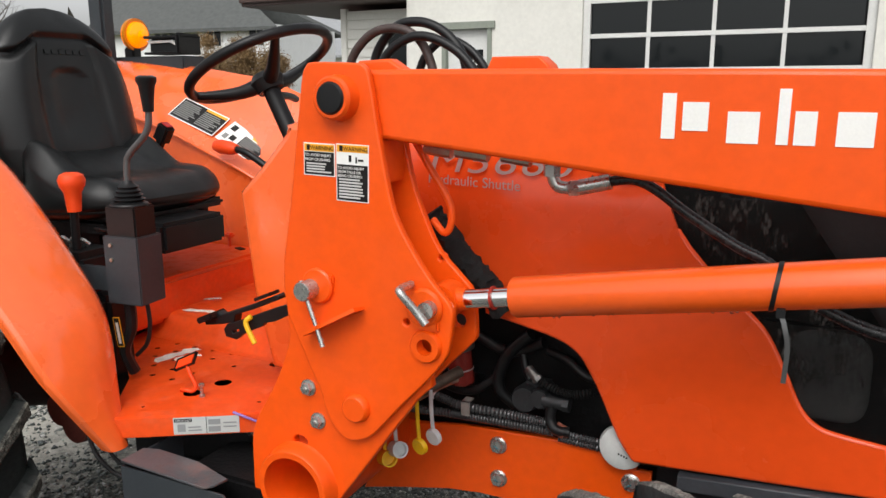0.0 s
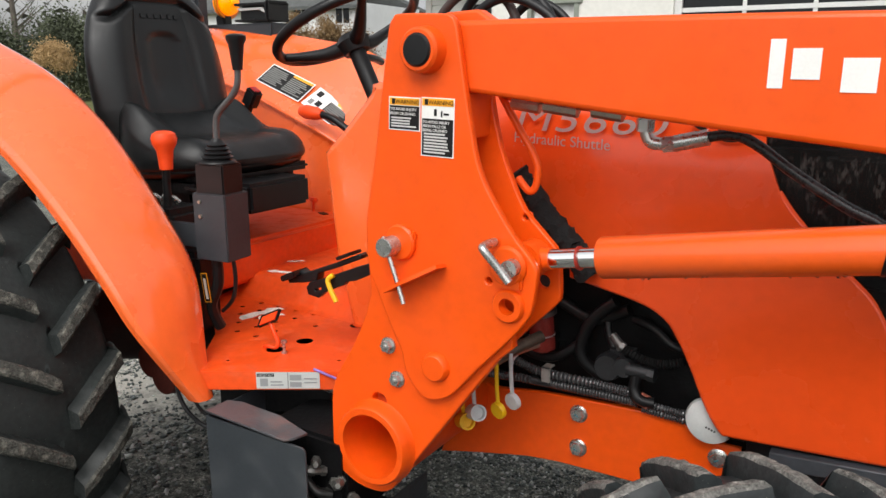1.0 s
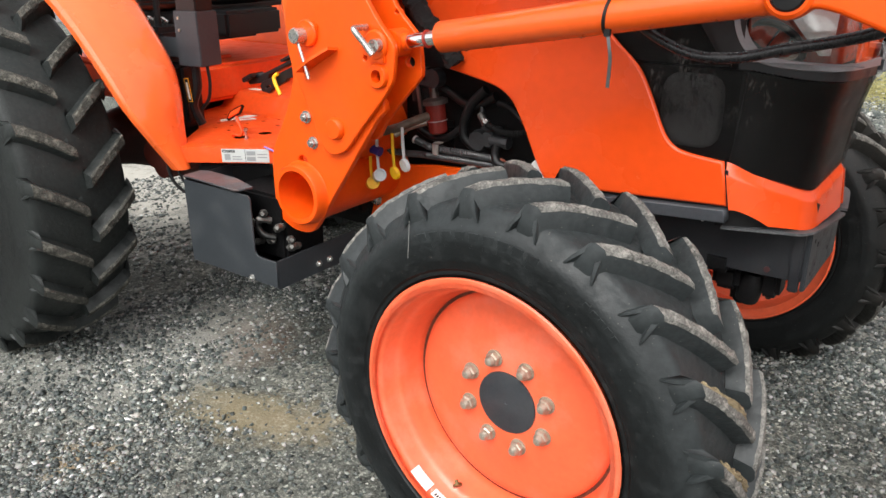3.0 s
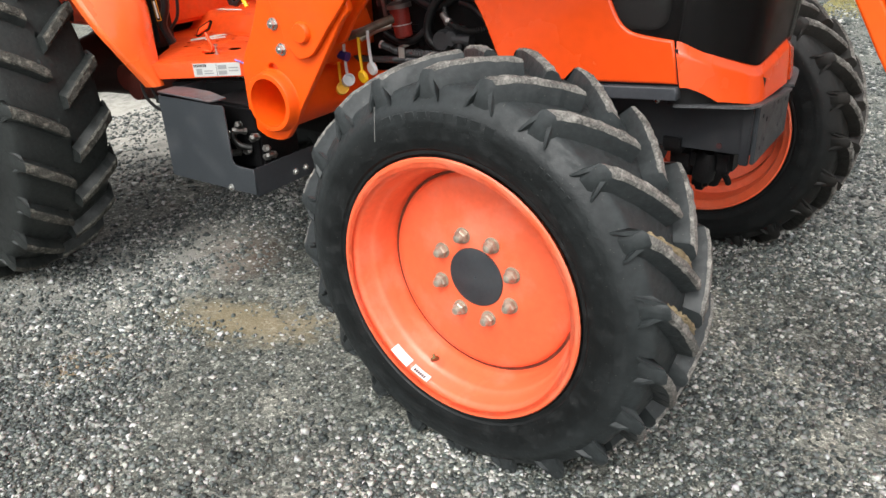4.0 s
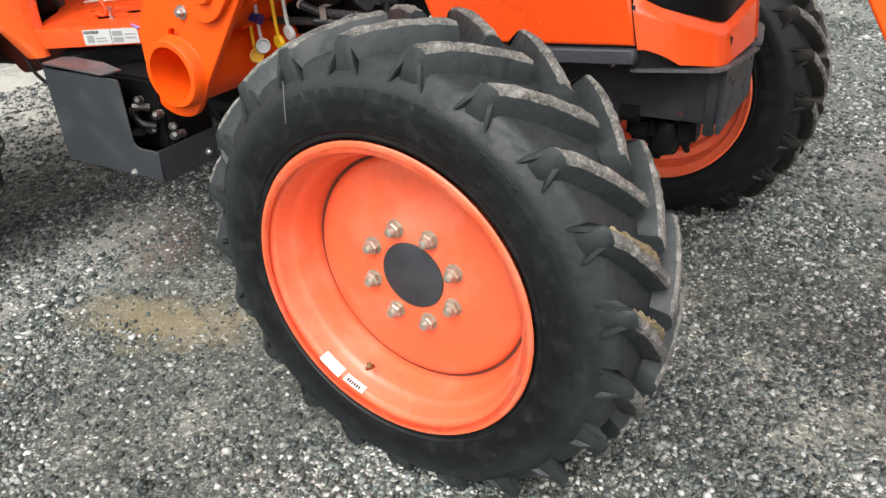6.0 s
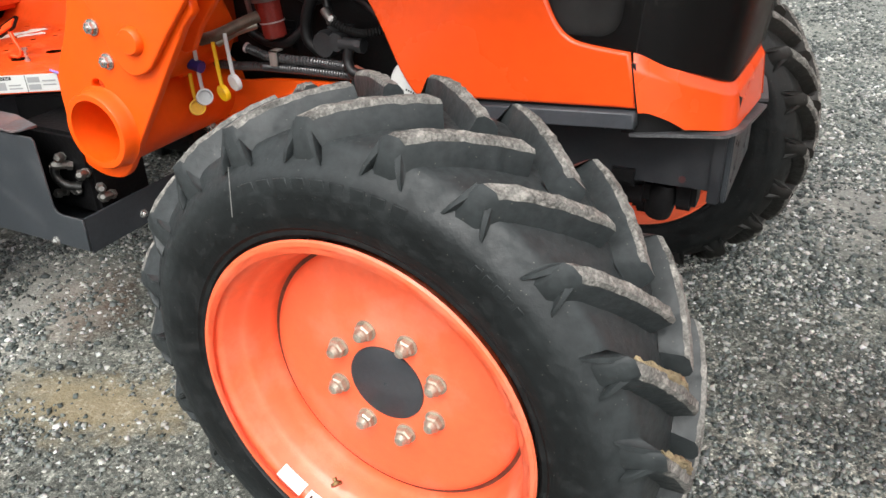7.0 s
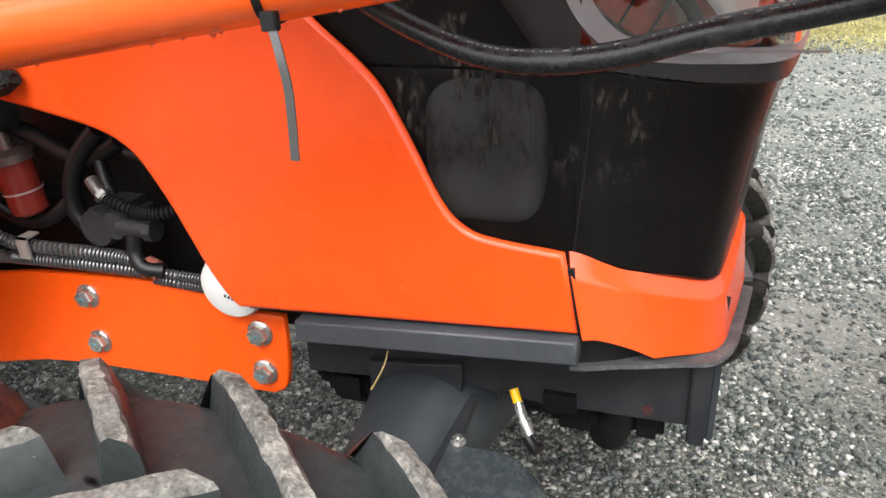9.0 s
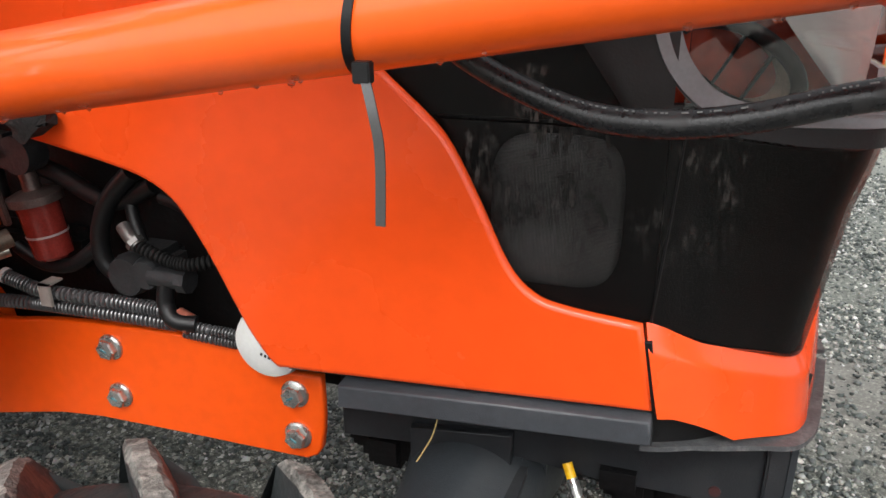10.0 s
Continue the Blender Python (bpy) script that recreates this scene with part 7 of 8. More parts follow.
# conduits on the side frame
def conduit(pts, r, name="conduit", mat_=None):
    raw, path, left = crom(pts, 60), [], 0.0
    path.append(raw[0])
    for a, b in zip(raw, raw[1:]):
        left += (b - a).length
        if left >= 0.00125:
            path.append(b)
            left = 0.0
    bm = bmesh.new()
    rows = []
    for i, p in enumerate(path):
        dd = (path[min(i + 1, len(path) - 1)] - path[max(i - 1, 0)]).normalized()
        a = dd.cross(Vector((0, 0, 1))).normalized()
        b = dd.cross(a)
        q = r * (1.0, 0.93, 0.58, 0.93)[i % 4]
        rows.append([bm.verts.new(p + q * (math.cos(2 * math.pi * j / 10) * a + math.sin(2 * math.pi * j / 10) * b)) for j in range(10)])
    for a, b in zip(rows, rows[1:]):
        for j in range(10):
            bm.faces.new((a[j], a[(j + 1) % 10], b[(j + 1) % 10], b[j]))
    bmesh.ops.recalc_face_normals(bm, faces=bm.faces)
    return part(name, bm, mat_ or CORR, tractor, "black corrugated cable conduit")


# the conduit inside the bay is darker and duller than CORR
BAYH = mat("dark_bay_conduit", (0.006, 0.006, 0.006), 0.7, 0, 0.3, 20, spec=0.2)
CORR = mat("corrugated_black", (0.055, 0.055, 0.057), 0.20, 0, 0.25, 30, spec=1.0)
conduit([(-0.12, 2.142, 0.846), (-0.012, 2.142, 0.850), (0.05, 2.142, 0.855), (0.13, 2.142, 0.858), (0.247, 2.142, 0.860), (0.352, 2.142, 0.860)], 0.0125)
conduit([(0.032, 2.135, 0.903), (0.066, 2.135, 0.894), (0.110, 2.137, 0.885), (0.256, 2.137, 0.885), (0.345, 2.137, 0.882)], 0.0125)
conduit([(0.36, 2.146, 0.846), (0.40, 2.147, 0.843), (0.47, 2.15, 0.838)], 0.010)
conduit([(0.36, 2.140, 0.862), (0.40, 2.142, 0.860), (0.47, 2.145, 0.856)], 0.009)
part("engine_hose", tube([(0.268, 2.192, 1.078), (0.230, 2.19, 1.044), (0.203, 2.19, 1.007), (0.186, 2.19, 0.960), (0.191, 2.19, 0.919), (0.228, 2.20, 0.885)], 0.015, 14, 6), HOSE, eng, "black rubber engine hose")
conduit([(0.312, 2.13, 0.988), (0.362, 2.13, 0.971), (0.404, 2.13, 0.970), (0.45, 2.15, 0.978)], 0.0105, mat_=BAYH)
part("hose_end", tube([(0.0295, 2.135, 0.9042), (0.036, 2.135, 0.902)], 0.0130, 14, 1), LGREY, tractor)
part("conduit_clip", join(box_bm((0.114, 2.118, 0.868), (0.136, 2.124, 0.906), 0.001), box_bm((0.114, 2.118, 0.902), (0.136, 2.150, 0.906), 0.001)), mat("dull_zinc", (0.36, 0.34, 0.31), 0.5, 0.3, 0.2, 60), tractor, "zinc plated pipe clip")
part("conduit_band", join(tube([(0.352, 2.14, 0.874), (0.377, 2.14, 0.864)], 0.016, 12, 1)), mat("red_tape", (0.28, 0.09, 0.06), 0.45), tractor)
# quick couplers with dust caps
part("coupler_bar", tube([(0.02, 1.99, 0.955), (0.07, 2.0, 0.97), (0.10, 2.03, 0.985), (0.13, 2.08, 1.0)], 0.014, 12, 4), mat("dirty_coupler", (0.10, 0.075, 0.055), 0.5, 0.5, 0.4, 40), tractor, "zinc plated hydraulic couplers")
part("coupler_bar", tube([(0.05, 2.01, 0.945), (0.09, 2.04, 0.97), (0.12, 2.08, 0.98)], 0.011, 12, 4), BRASS, tractor)
for x, y, z0, z1, m_, kind in ((0.058, 1.99, 0.955, 0.830, YELLOW, 1), (0.090, 2.0, 0.975, 0.857, LGREY, 1), (0.0, 1.985, 0.93, 0.815, LGREY, 0), (-0.030, 1.985, 0.87, 0.785, YELLOW, 0)):
    if kind:
        b = join(tube([(x, y, z0), (x + 0.002, y, (z0 + z1) / 2), (x + 0.006, y, z1 + 0.015)], 0.005, 8, 3), moved(lathe([(0, -0.006), (0.019, -0.006), (0.021, -0.003), (0.021, 0.006), (0, 0.006)], 24), pose(x + 0.007, y, z1, 10, 0, -15)))
    else:
        b = join(tube([(x, y, z0), (x, y, (z0 + z1) / 2), (x + 0.003, y, z1 + 0.012)], 0.005, 8, 3), moved(lathe([(0, -0.010), (0.015, -0.012), (0.016, -0.026), (0.020, -0.026), (0.019, 0.020), (0.008, 0.022), (0, 0.022)], 20), pose(x + 0.008, y - 0.005, z1, -20, 0, 50)))
    part("dust_cap", b, m_, tractor, "plastic coupler dust cap on a strap")
part("coupler_cap", moved(lathe([(0, -0.018), (0.014, -0.018), (0.015, 0.018), (0, 0.018)], 20, axis="X"), pose(-0.005, 1.985, 0.893, 0, 10)), BLUE, tractor, "blue coupler cap")
part("coupler_cap", moved(lathe([(0, -0.018), (0.013, -0.018), (0.014, 0.018), (0, 0.018)], 20), pose(-0.045, 1.985, 0.875)), PAINT, tractor)
part("tower_rib", moved(box_bm((-0.012, -0.03, -0.05), (0.012, 0.03, 0.05), 0.01), pose(0.035, 1.86, 0.955, 0, 30)), PAINT, loader)
# hose loops above the far arm
for i, (pts, r) in enumerate(((((-0.70, 2.9, 1.66), (-0.68, 2.9, 1.77), (-0.60, 2.9, 1.85), (-0.50, 2.9, 1.868), (-0.41, 2.9, 1.83), (-0.36, 2.9, 1.74), (-0.35, 2.9, 1.66)), 0.016), (((-0.62, 2.95, 1.66), (-0.61, 2.95, 1.78), (-0.53, 2.95, 1.875), (-0.43, 2.95, 1.89), (-0.34, 2.95, 1.855), (-0.27, 2.95, 1.78), (-0.24, 2.95, 1.68)), 0.017),
                           (((-0.56, 2.86, 1.66), (-0.52, 2.86, 1.77), (-0.43, 2.86, 1.83), (-0.34, 2.86, 1.83), (-0.24, 2.86, 1.78), (-0.17, 2.86, 1.70), (-0.15, 2.86, 1.64)), 0.016), (((-0.48, 3.0, 1.66), (-0.44, 3.0, 1.77), (-0.36, 3.0, 1.83), (-0.27, 3.0, 1.80), (-0.20, 3.0, 1.72), (-0.19, 3.0, 1.64)), 0.015))):
    part("hose_loop", tube(pts, r, 12, 6), HOSE if i != 0 else mat("dusty_hose", (0.045, 0.028, 0.024), 0.5, 0, 0.3, 20), loader, "black rubber hose loop")
    for q in (0, -1):
        p = Vector(pts[q])
        part("hose_ferrule", tube([p + Vector((0, 0, 0.03)), p - Vector((0, 0, 0.04))], r * 1.2, 12, 1), STEEL, loader)

# ---- surroundings ----
WALLM = mat("white_render", (0.66, 0.65, 0.60), 0.85, 0, 0.06, 1.5, 0.3, 30)
shop = root("workshop", (-0.5, 13.2, 0), "white rendered workshop with a dark glazed overhead door", "building")
for lo, hi in (((-6.0, 13.0, 0), (-5.3, 13.3, 4.6)), ((-5.3, 13.0, 2.72), (-4.36, 13.3, 4.6)), ((-4.36, 13.0, 0), (-2.80, 13.3, 4.6)), ((-2.80, 13.0, 3.7), (1.36, 13.3, 4.6)), ((1.36, 13.0, 0), (9.0, 13.3, 4.6))):
    part("wall", box_bm(lo, hi, 0), WALLM, shop, "white rendered wall")
part("roof", box_bm((-6.4, 12.6, 4.6), (9.4, 20, 4.9), 0.02), mat("brown_metal", (0.06, 0.035, 0.025), 0.5, 0, 0.1, 3), shop)
GLD = mat("dark_glass", (0.008, 0.010, 0.011), 0.04, 0, 0.0, spec=0.25)
WF = mat("white_aluminium", (0.62, 0.62, 0.60), 0.4, 0, 0.05, 3)
door = part("overhead_door", join(box_bm((-2.80, 13.08, 0), (-2.69, 13.16, 3.7), 0.005), box_bm((1.24, 13.08, 0), (1.36, 13.16, 3.7), 0.005), box_bm((-2.69, 13.08, 3.6), (1.24, 13.16, 3.7), 0.005), box_bm((-2.69, 13.08, 0), (1.24, 13.16, 0.12), 0.005)), WF, shop, "white framed glazed overhead door")
rows_z = [0.12, 0.83, 1.36, 1.90, 2.44, 2.98, 3.6]
cols_x = [-2.69, -1.76, -0.79, 0.20, 1.24]
for z in rows_z[1:-1]:
    part("muntin", box_bm((-2.69, 13.085, z - 0.035), (1.24, 13.15, z + 0.035), 0.004), WF, door)
for x in cols_x[1:-1]:
    part("muntin", box_bm((x - 0.03, 13.09, 0.12), (x + 0.03, 13.145, 3.6), 0.004), WF, door)
for a, b in zip(cols_x, cols_x[1:]):
    for c, d in zip(rows_z, rows_z[1:]):
        part("pane", moved(box_bm((a + 0.03, 13.11, c + 0.035), (b - 0.03, 13.12, d - 0.035), 0), Matrix.Identity(4)), GLD, door)
# a dark sheet added in place of the unlit room behind the panes
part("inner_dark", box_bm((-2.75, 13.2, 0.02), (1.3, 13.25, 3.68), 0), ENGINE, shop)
GF = mat("green_grey_trim", (0.22, 0.24, 0.20), 0.6, 0, 0.1, 3)
ed = part("entry_door", box_bm((-5.22, 13.08, 0), (-4.44, 13.13, 2.62), 0.005), WF, shop, "white entry door with small panes")
part("door_frame", join(box_bm((-5.30, 12.97, 0), (-5.22, 13.1, 2.70), 0.005), box_bm((-4.44, 12.97, 0), (-4.36, 13.1, 2.70), 0.005), box_bm((-5.36, 12.95, 2.62), (-4.30, 13.1, 2.74), 0.005)), GF, shop)
for i in range(2):
    for j in range(3):
        part("pane", box_bm((-4.92 + 0.2 * i, 13.07, 2.06 - 0.26 * j), (-4.75 + 0.2 * i, 13.079, 2.28 - 0.26 * j), 0), GLD, ed)
ann = root("annex", (-6.8, 13.5, 0), "low annex with pale lap siding and brown eaves", "building")
SID = mat("cream_siding", (0.66, 0.65, 0.60), 0.7, 0, 0.05, 3)
aw = part("wall", box_bm((-7.55, 13.40, 0), (-6.02, 16, 3.05), 0), SID, ann)
for i in range(18):
    z = 0.17 * i
    if z < 1.6 or z > 2.78:
        spans = ((-7.5, -6.0),)
    else:
        spans = ((-7.5, -6.68), (-6.12, -6.0))
    for a, b in spans:
        bm = box_bm((a, 13.365, z), (b, 13.40, z + 0.165), 0)
        for v in bm.verts:
            if v.co.z > z + 0.1 and v.co.y < 13.39:
                v.co.y += 0.026
        part("siding_board", bm, SID, aw)
part("window", box_bm((-6.6, 13.36, 1.7), (-6.2, 13.39, 2.70), 0.004), GLD, ann)
part("window_frame", join(box_bm((-6.68, 13.34, 2.70), (-6.12, 13.40, 2.79), 0.004), box_bm((-6.68, 13.34, 1.62), (-6.12, 13.40, 1.70), 0.004), box_bm((-6.68, 13.34, 1.70), (-6.6, 13.40, 2.70), 0.004), box_bm((-6.2, 13.34, 1.70), (-6.12, 13.40, 2.70), 0.004)), WF, ann)
part("corner_board", box_bm((-7.62, 13.33, 0), (-7.50, 13.45, 3.1), 0.005), SID, ann)
BRN = mat("brown_metal", (0.055, 0.03, 0.025), 0.5, 0, 0.1, 3)
part("eave", box_bm((-9.4, 12.62, 3.16), (-6.0, 16.2, 3.30), 0.01), BRN, ann)
part("fascia", box_bm((-9.4, 12.55, 3.22), (-6.0, 12.619, 3.40), 0.01), BRN, ann)
part("rear_wall", box_bm((-8.4, 14.6, 0), (-7.55, 16, 3.1), 0), mat("brick_brown", (0.16, 0.07, 0.05), 0.8, 0, 0.15, 6), ann)

# house across the road
def house(at, yaw, L, D, H, rise, wall_m, roof_m, label, wins, hip=0.0):
    """A house with a pitched roof; hip: how far the ridge stops short of the +x end."""
    h = root("house", at, label, "house")
    M = pose(*at, 0, 0, yaw)
    part("wall", moved(box_bm((-L / 2, -D / 2, 0), (L / 2, D / 2, H), 0), M), wall_m, h)
    bm = bmesh.new()
    o = 0.5
    pr = [(-D / 2 - o, H - 0.15), (0, H + rise), (D / 2 + o, H - 0.15), (D / 2 + o, H - 0.35), (0, H + rise - 0.25), (-D / 2 - o, H - 0.35)]
    a = [bm.verts.new((-L / 2 - o, y, z)) for y, z in pr]
    b = [bm.verts.new((L / 2 + o - (hip if y == 0 else 0), y, z)) for y, z in pr]
    for i in range(6):
        bm.faces.new((a[i], a[(i + 1) % 6], b[(i + 1) % 6], b[i]))
    bm.faces.new((a[0], a[5], a[4], a[1])), bm.faces.new((a[1], a[4], a[3], a[2]))
    bm.faces.new((b[0], b[1], b[4], b[5])), bm.faces.new((b[1], b[2], b[3], b[4]))
    bmesh.ops.recalc_face_normals(bm, faces=bm.faces)
    part("roof", moved(bm, M), roof_m, h)
    for sx in (-L / 2,) if hip else (-L / 2, L / 2):
        g = bmesh.new()
        g.faces.new([g.verts.new((sx, -D / 2, H)), g.verts.new((sx, D / 2, H)), g.verts.new((sx, 0, H + rise - 0.3))])
        bmesh.ops.solidify(g, geom=g.faces[:], thickness=0.02)
        part("gable", moved(g, M), wall_m, h)
    for x, z, w, hh in wins:
        wd = part("window", moved(join(box_bm((x - w / 2 - 0.1, -D / 2 - 0.06, z - 0.1), (x + w / 2 + 0.1, -D / 2 - 0.01, z), 0), box_bm((x - w / 2 - 0.1, -D / 2 - 0.06, z + hh), (x + w / 2 + 0.1, -D / 2 - 0.01, z + hh + 0.1), 0), box_bm((x - w / 2 - 0.1, -D / 2 - 0.06, z), (x - w / 2, -D / 2 - 0.01, z + hh), 0), box_bm((x + w / 2, -D / 2 - 0.06, z), (x + w / 2 + 0.1, -D / 2 - 0.01, z + hh), 0), box_bm((x - 0.03, -D / 2 - 0.05, z), (x + 0.03, -D / 2 - 0.01, z + hh), 0)), M), WF, h)
        part("pane", moved(box_bm((x - w / 2, -D / 2 - 0.03, z), (x + w / 2, -D / 2 - 0.012, z + hh), 0), M), GLD, wd)
    return h


GREYROOF = mat("grey_shingle", (0.085, 0.09, 0.088), 0.9, 0, 0.2, 4, 0.6, 30)
HW = mat("pale_siding", (0.74, 0.75, 0.74), 0.8, 0, 0.05, 2)
h1 = house((-33.15, 38.43, 0), 6, 12.3, 7, 5.0, 3.2, HW, GREYROOF, "white two-storey house with a grey shingle roof", [(2.25, 3.9, 0.95, 0.95), (5.05, 3.9, 0.9, 0.9), (2.25, 1.2, 1.0, 1.1), (5.05, 1.2, 0.9, 1.1)], 6.0)
gd = part("garage_door", moved(box_bm((-2.6, -3.58, 3.6), (-0.3, -3.51, 4.85), 0.01), pose(-32.5, 38.5, 0, 0, 0, 6)), WF, h1)
for i in range(4):
    part("pane", moved(box_bm((-2.4 + 0.52 * i, -3.62, 4.45), (-2.05 + 0.52 * i, -3.59, 4.62), 0), pose(-32.5, 38.5, 0, 0, 0, 6)), GLD, gd)
h2 = house((-36.0, 58, 0), 58, 9, 7, 4.2, 3.0, HW, mat("pale_roof", (0.30, 0.31, 0.32), 0.8, 0, 0.1, 4), "small white house with pale roof", [(1.5, 2.2, 0.9, 1.1), (-2, 2.2, 0.9, 1.1)])
part("brick_base", moved(box_bm((-4.6, -3.6, 0), (4.6, -3.51, 2.6), 0), pose(-36.0, 58, 0, 0, 0, 58)), mat("brick_red", (0.17, 0.06, 0.045), 0.85, 0, 0.2, 5), h2)


def foliage(n, size, fn, seed, flat=0.6):
    """Many small leaf blades placed by fn(rng)."""
    r = random.Random(seed)
    verts, faces = [], []
    for i in range(n):
        c = Vector(fn(r))
        a = Vector((r.gauss(0, 1), r.gauss(0, 1), r.gauss(0, 1))).normalized() * size * r.uniform(0.6, 1.3)
        b = a.cross(Vector((r.gauss(0, 1), r.gauss(0, 1), r.gauss(0, 1)))).normalized() * size * flat * r.uniform(0.5, 1.0)
        k = len(verts)
        verts += [c - a, c + b, c + a, c - b]
        faces.append((k, k + 1, k + 2, k + 3))
    me = bpy.data.meshes.new("leaves")
    me.from_pydata([tuple(v) for v in verts], [], faces)
    return me


def clumps(centre, rx, ry, rz, k, seed):
    r = random.Random(seed)
    cs = []
    for _ in range(k):
        a, b = r.uniform(0, 2 * math.pi), r.uniform(-0.4, 1.0)
        q = math.sqrt(max(0, 1 - b * b)) * r.uniform(0.5, 1.0)
        cs.append((centre[0] + rx * q * math.cos(a), centre[1] + ry * q * math.sin(a), centre[2] + rz * b, r.uniform(0.18, 0.4)))

    def fn(rr):
        c = rr.choice(cs)
        s = c[3] * min(rx, rz)
        return (c[0] + rr.gauss(0, s), c[1] + rr.gauss(0, s), max(0.05, c[2] + rr.gauss(0, s * 0.9)))
    return fn


EVER = mat("dark_evergreen", (0.060, 0.072, 0.038), 0.8, 0, 0.5, 0.8)
DRY = mat("dry_tan_foliage", (0.42, 0.28, 0.13), 0.85, 0, 0.4, 0.8)
RUST = mat("rust_brown_foliage", (0.20, 0.125, 0.055), 0.85, 0, 0.5, 0.8)


def bush(at, rx, ry, rz, n, leaf, material, label, seed, lift=0.0):
    b = root("bush", at, label, "bush")
    part("stem", tube([at, (at[0] + 0.1, at[1], at[2] + lift + rz * 0.6)], 0.06, 8, 2, radii=[0.08, 0.02]), RUST, b)
    part("crown", foliage(n, leaf, clumps((at[0], at[1], at[2] + lift + rz * 0.75), rx, ry, rz, 26, seed), seed), material, b)
    return b


for i, (x, y, s) in enumerate(((-27.6, 31.5, 2.25), (-26.0, 31.9, 2.15), (-24.3, 32.4, 1.9))):
    bush((x, y, 0), 0.8, 0.8, s, 20000, 0.055, RUST, "brown autumn shrub before the house", 20 + i)
bush((-29.0, 18.9, 0), 0.55, 0.55, 0.52, 12000, 0.040, DRY, "dry tan round-topped ornamental shrub", 31, 1.45)
for i in range(7):
    x, y = -33 - rng.uniform(0, 3), 14.5 + 1.9 * i
    bush((x, y, 0), 1.6, 1.5, 1.95 + rng.uniform(-0.25, 0.3), 9000, 0.085, EVER, "dark green evergreen garden shrub", 40 + i)


def tree(at, h, seed, spread=3.0):
    """A bare winter tree: trunk, limbs and fine twigs."""
    r = random.Random(seed)
    t = root("tree", at, "bare winter tree with fine branches", "tree")
    trunk = tube([at, (at[0] + r.uniform(-.2, .2), at[1], at[2] + h * 0.5), (at[0] + r.uniform(-.5, .5), at[1], at[2] + h)], 0.2, 10, 4, radii=[0.24, 0.15, 0.03])
    part("trunk", trunk, BARK, t)
    limbs = []
    for i in range(34):
        z = at[2] + h * r.uniform(0.25, 0.95)
        a = r.uniform(0, 2 * math.pi)
        L = spread * (1.15 - (z - at[2]) / h) * r.uniform(0.6, 1.2)
        p0 = Vector((at[0], at[1], z))
        p1 = p0 + Vector((math.cos(a) * L * 0.5, math.sin(a) * L * 0.5, L * 0.4))
        p2 = p0 + Vector((math.cos(a) * L, math.sin(a) * L, L * r.uniform(0.6, 1.1)))
        limbs.append(tube([p0, p1, p2], 0.04, 5, 3, radii=[0.06, 0.03, 0.01], cap=False))
        for k in range(7):
            q = p0.lerp(p2, r.uniform(0.3, 1.0))
            e = q + Vector((r.gauss(0, 0.5), r.gauss(0, 0.5), r.uniform(0.2, 0.9)))
            limbs.append(tube([q, e], 0.012, 3, 1, radii=[0.014, 0.005], cap=False))
    part("crown", join(*limbs), BARK, t)


BARK = mat("grey_bark", (0.10, 0.085, 0.07), 0.9, 0, 0.3, 5, 0.6, 20)
for i, (x, y, h) in enumerate(((-44, 26, 9), (-46, 33, 10), (-43, 20, 8), (-47, 43, 11), (-40, 47, 10))):
    tree((x, y, 0), h, 70 + i)
# lawn, road, far hedge
LAWN = mat("winter_lawn", (0.11, 0.12, 0.035), 0.9, 0, 0.4, 1.2, 0.6, 25, dirt=(0.20, 0.17, 0.05), dirt_amt=0.7, dirt_scale=0.8)
part("lawn", box_bm((-60, 16, -0.05), (-24, 60, 0.012), 0), LAWN, None, "")
tagged(bpy.data.objects["lawn"], "short winter lawn across the road", "lawn", kind="structure")
part("road", box_bm((-23.5, -60, -0.05), (-15.5, 60, 0.010), 0), mat("asphalt", (0.16, 0.16, 0.16), 0.85, 0, 0.15, 2, 0.4, 60), None)
tagged(bpy.data.objects["road"], "grey asphalt road", "road", kind="structure")
part("pavement", box_bm((-5.5, 11.2, -0.05), (1.58, 13.0, 0.02), 0.005), mat("dark_apron", (0.075, 0.075, 0.078), 0.8, 0, 0.2, 3, 0.3, 60), None)
tagged(bpy.data.objects["pavement"], "dark asphalt apron before the workshop", "pavement", kind="structure")
part("verge", box_bm((1.6, 12.0, -0.05), (9, 12.98, 0.10), 0.03), LAWN, None)
tagged(bpy.data.objects["verge"], "mossy grass strip along the workshop wall", "grass", kind="structure")
part("kerb", box_bm((1.6, 11.6, -0.05), (9, 11.98, 0.16), 0.03, 3), mat("grey_kerb_stone", (0.16, 0.16, 0.165), 0.8, 0, 0.2, 4, 0.4, 60), None)
tagged(bpy.data.objects["kerb"], "grey concrete kerb before the workshop wall", "kerb", kind="structure")
# a far tree line closes the view
tl = part("backdrop", foliage(9000, 0.9, lambda r: ((lambda a: (95 * math.cos(a), 95 * math.sin(a), abs(r.gauss(0, 2.6))))(r.uniform(0, 2 * math.pi))), 90), mat("far_woods", (0.07, 0.065, 0.055), 0.9, 0, 0.4, 0.3), None)
tagged(tl, "distant bare woods round the yard", "woods", kind="stuff")

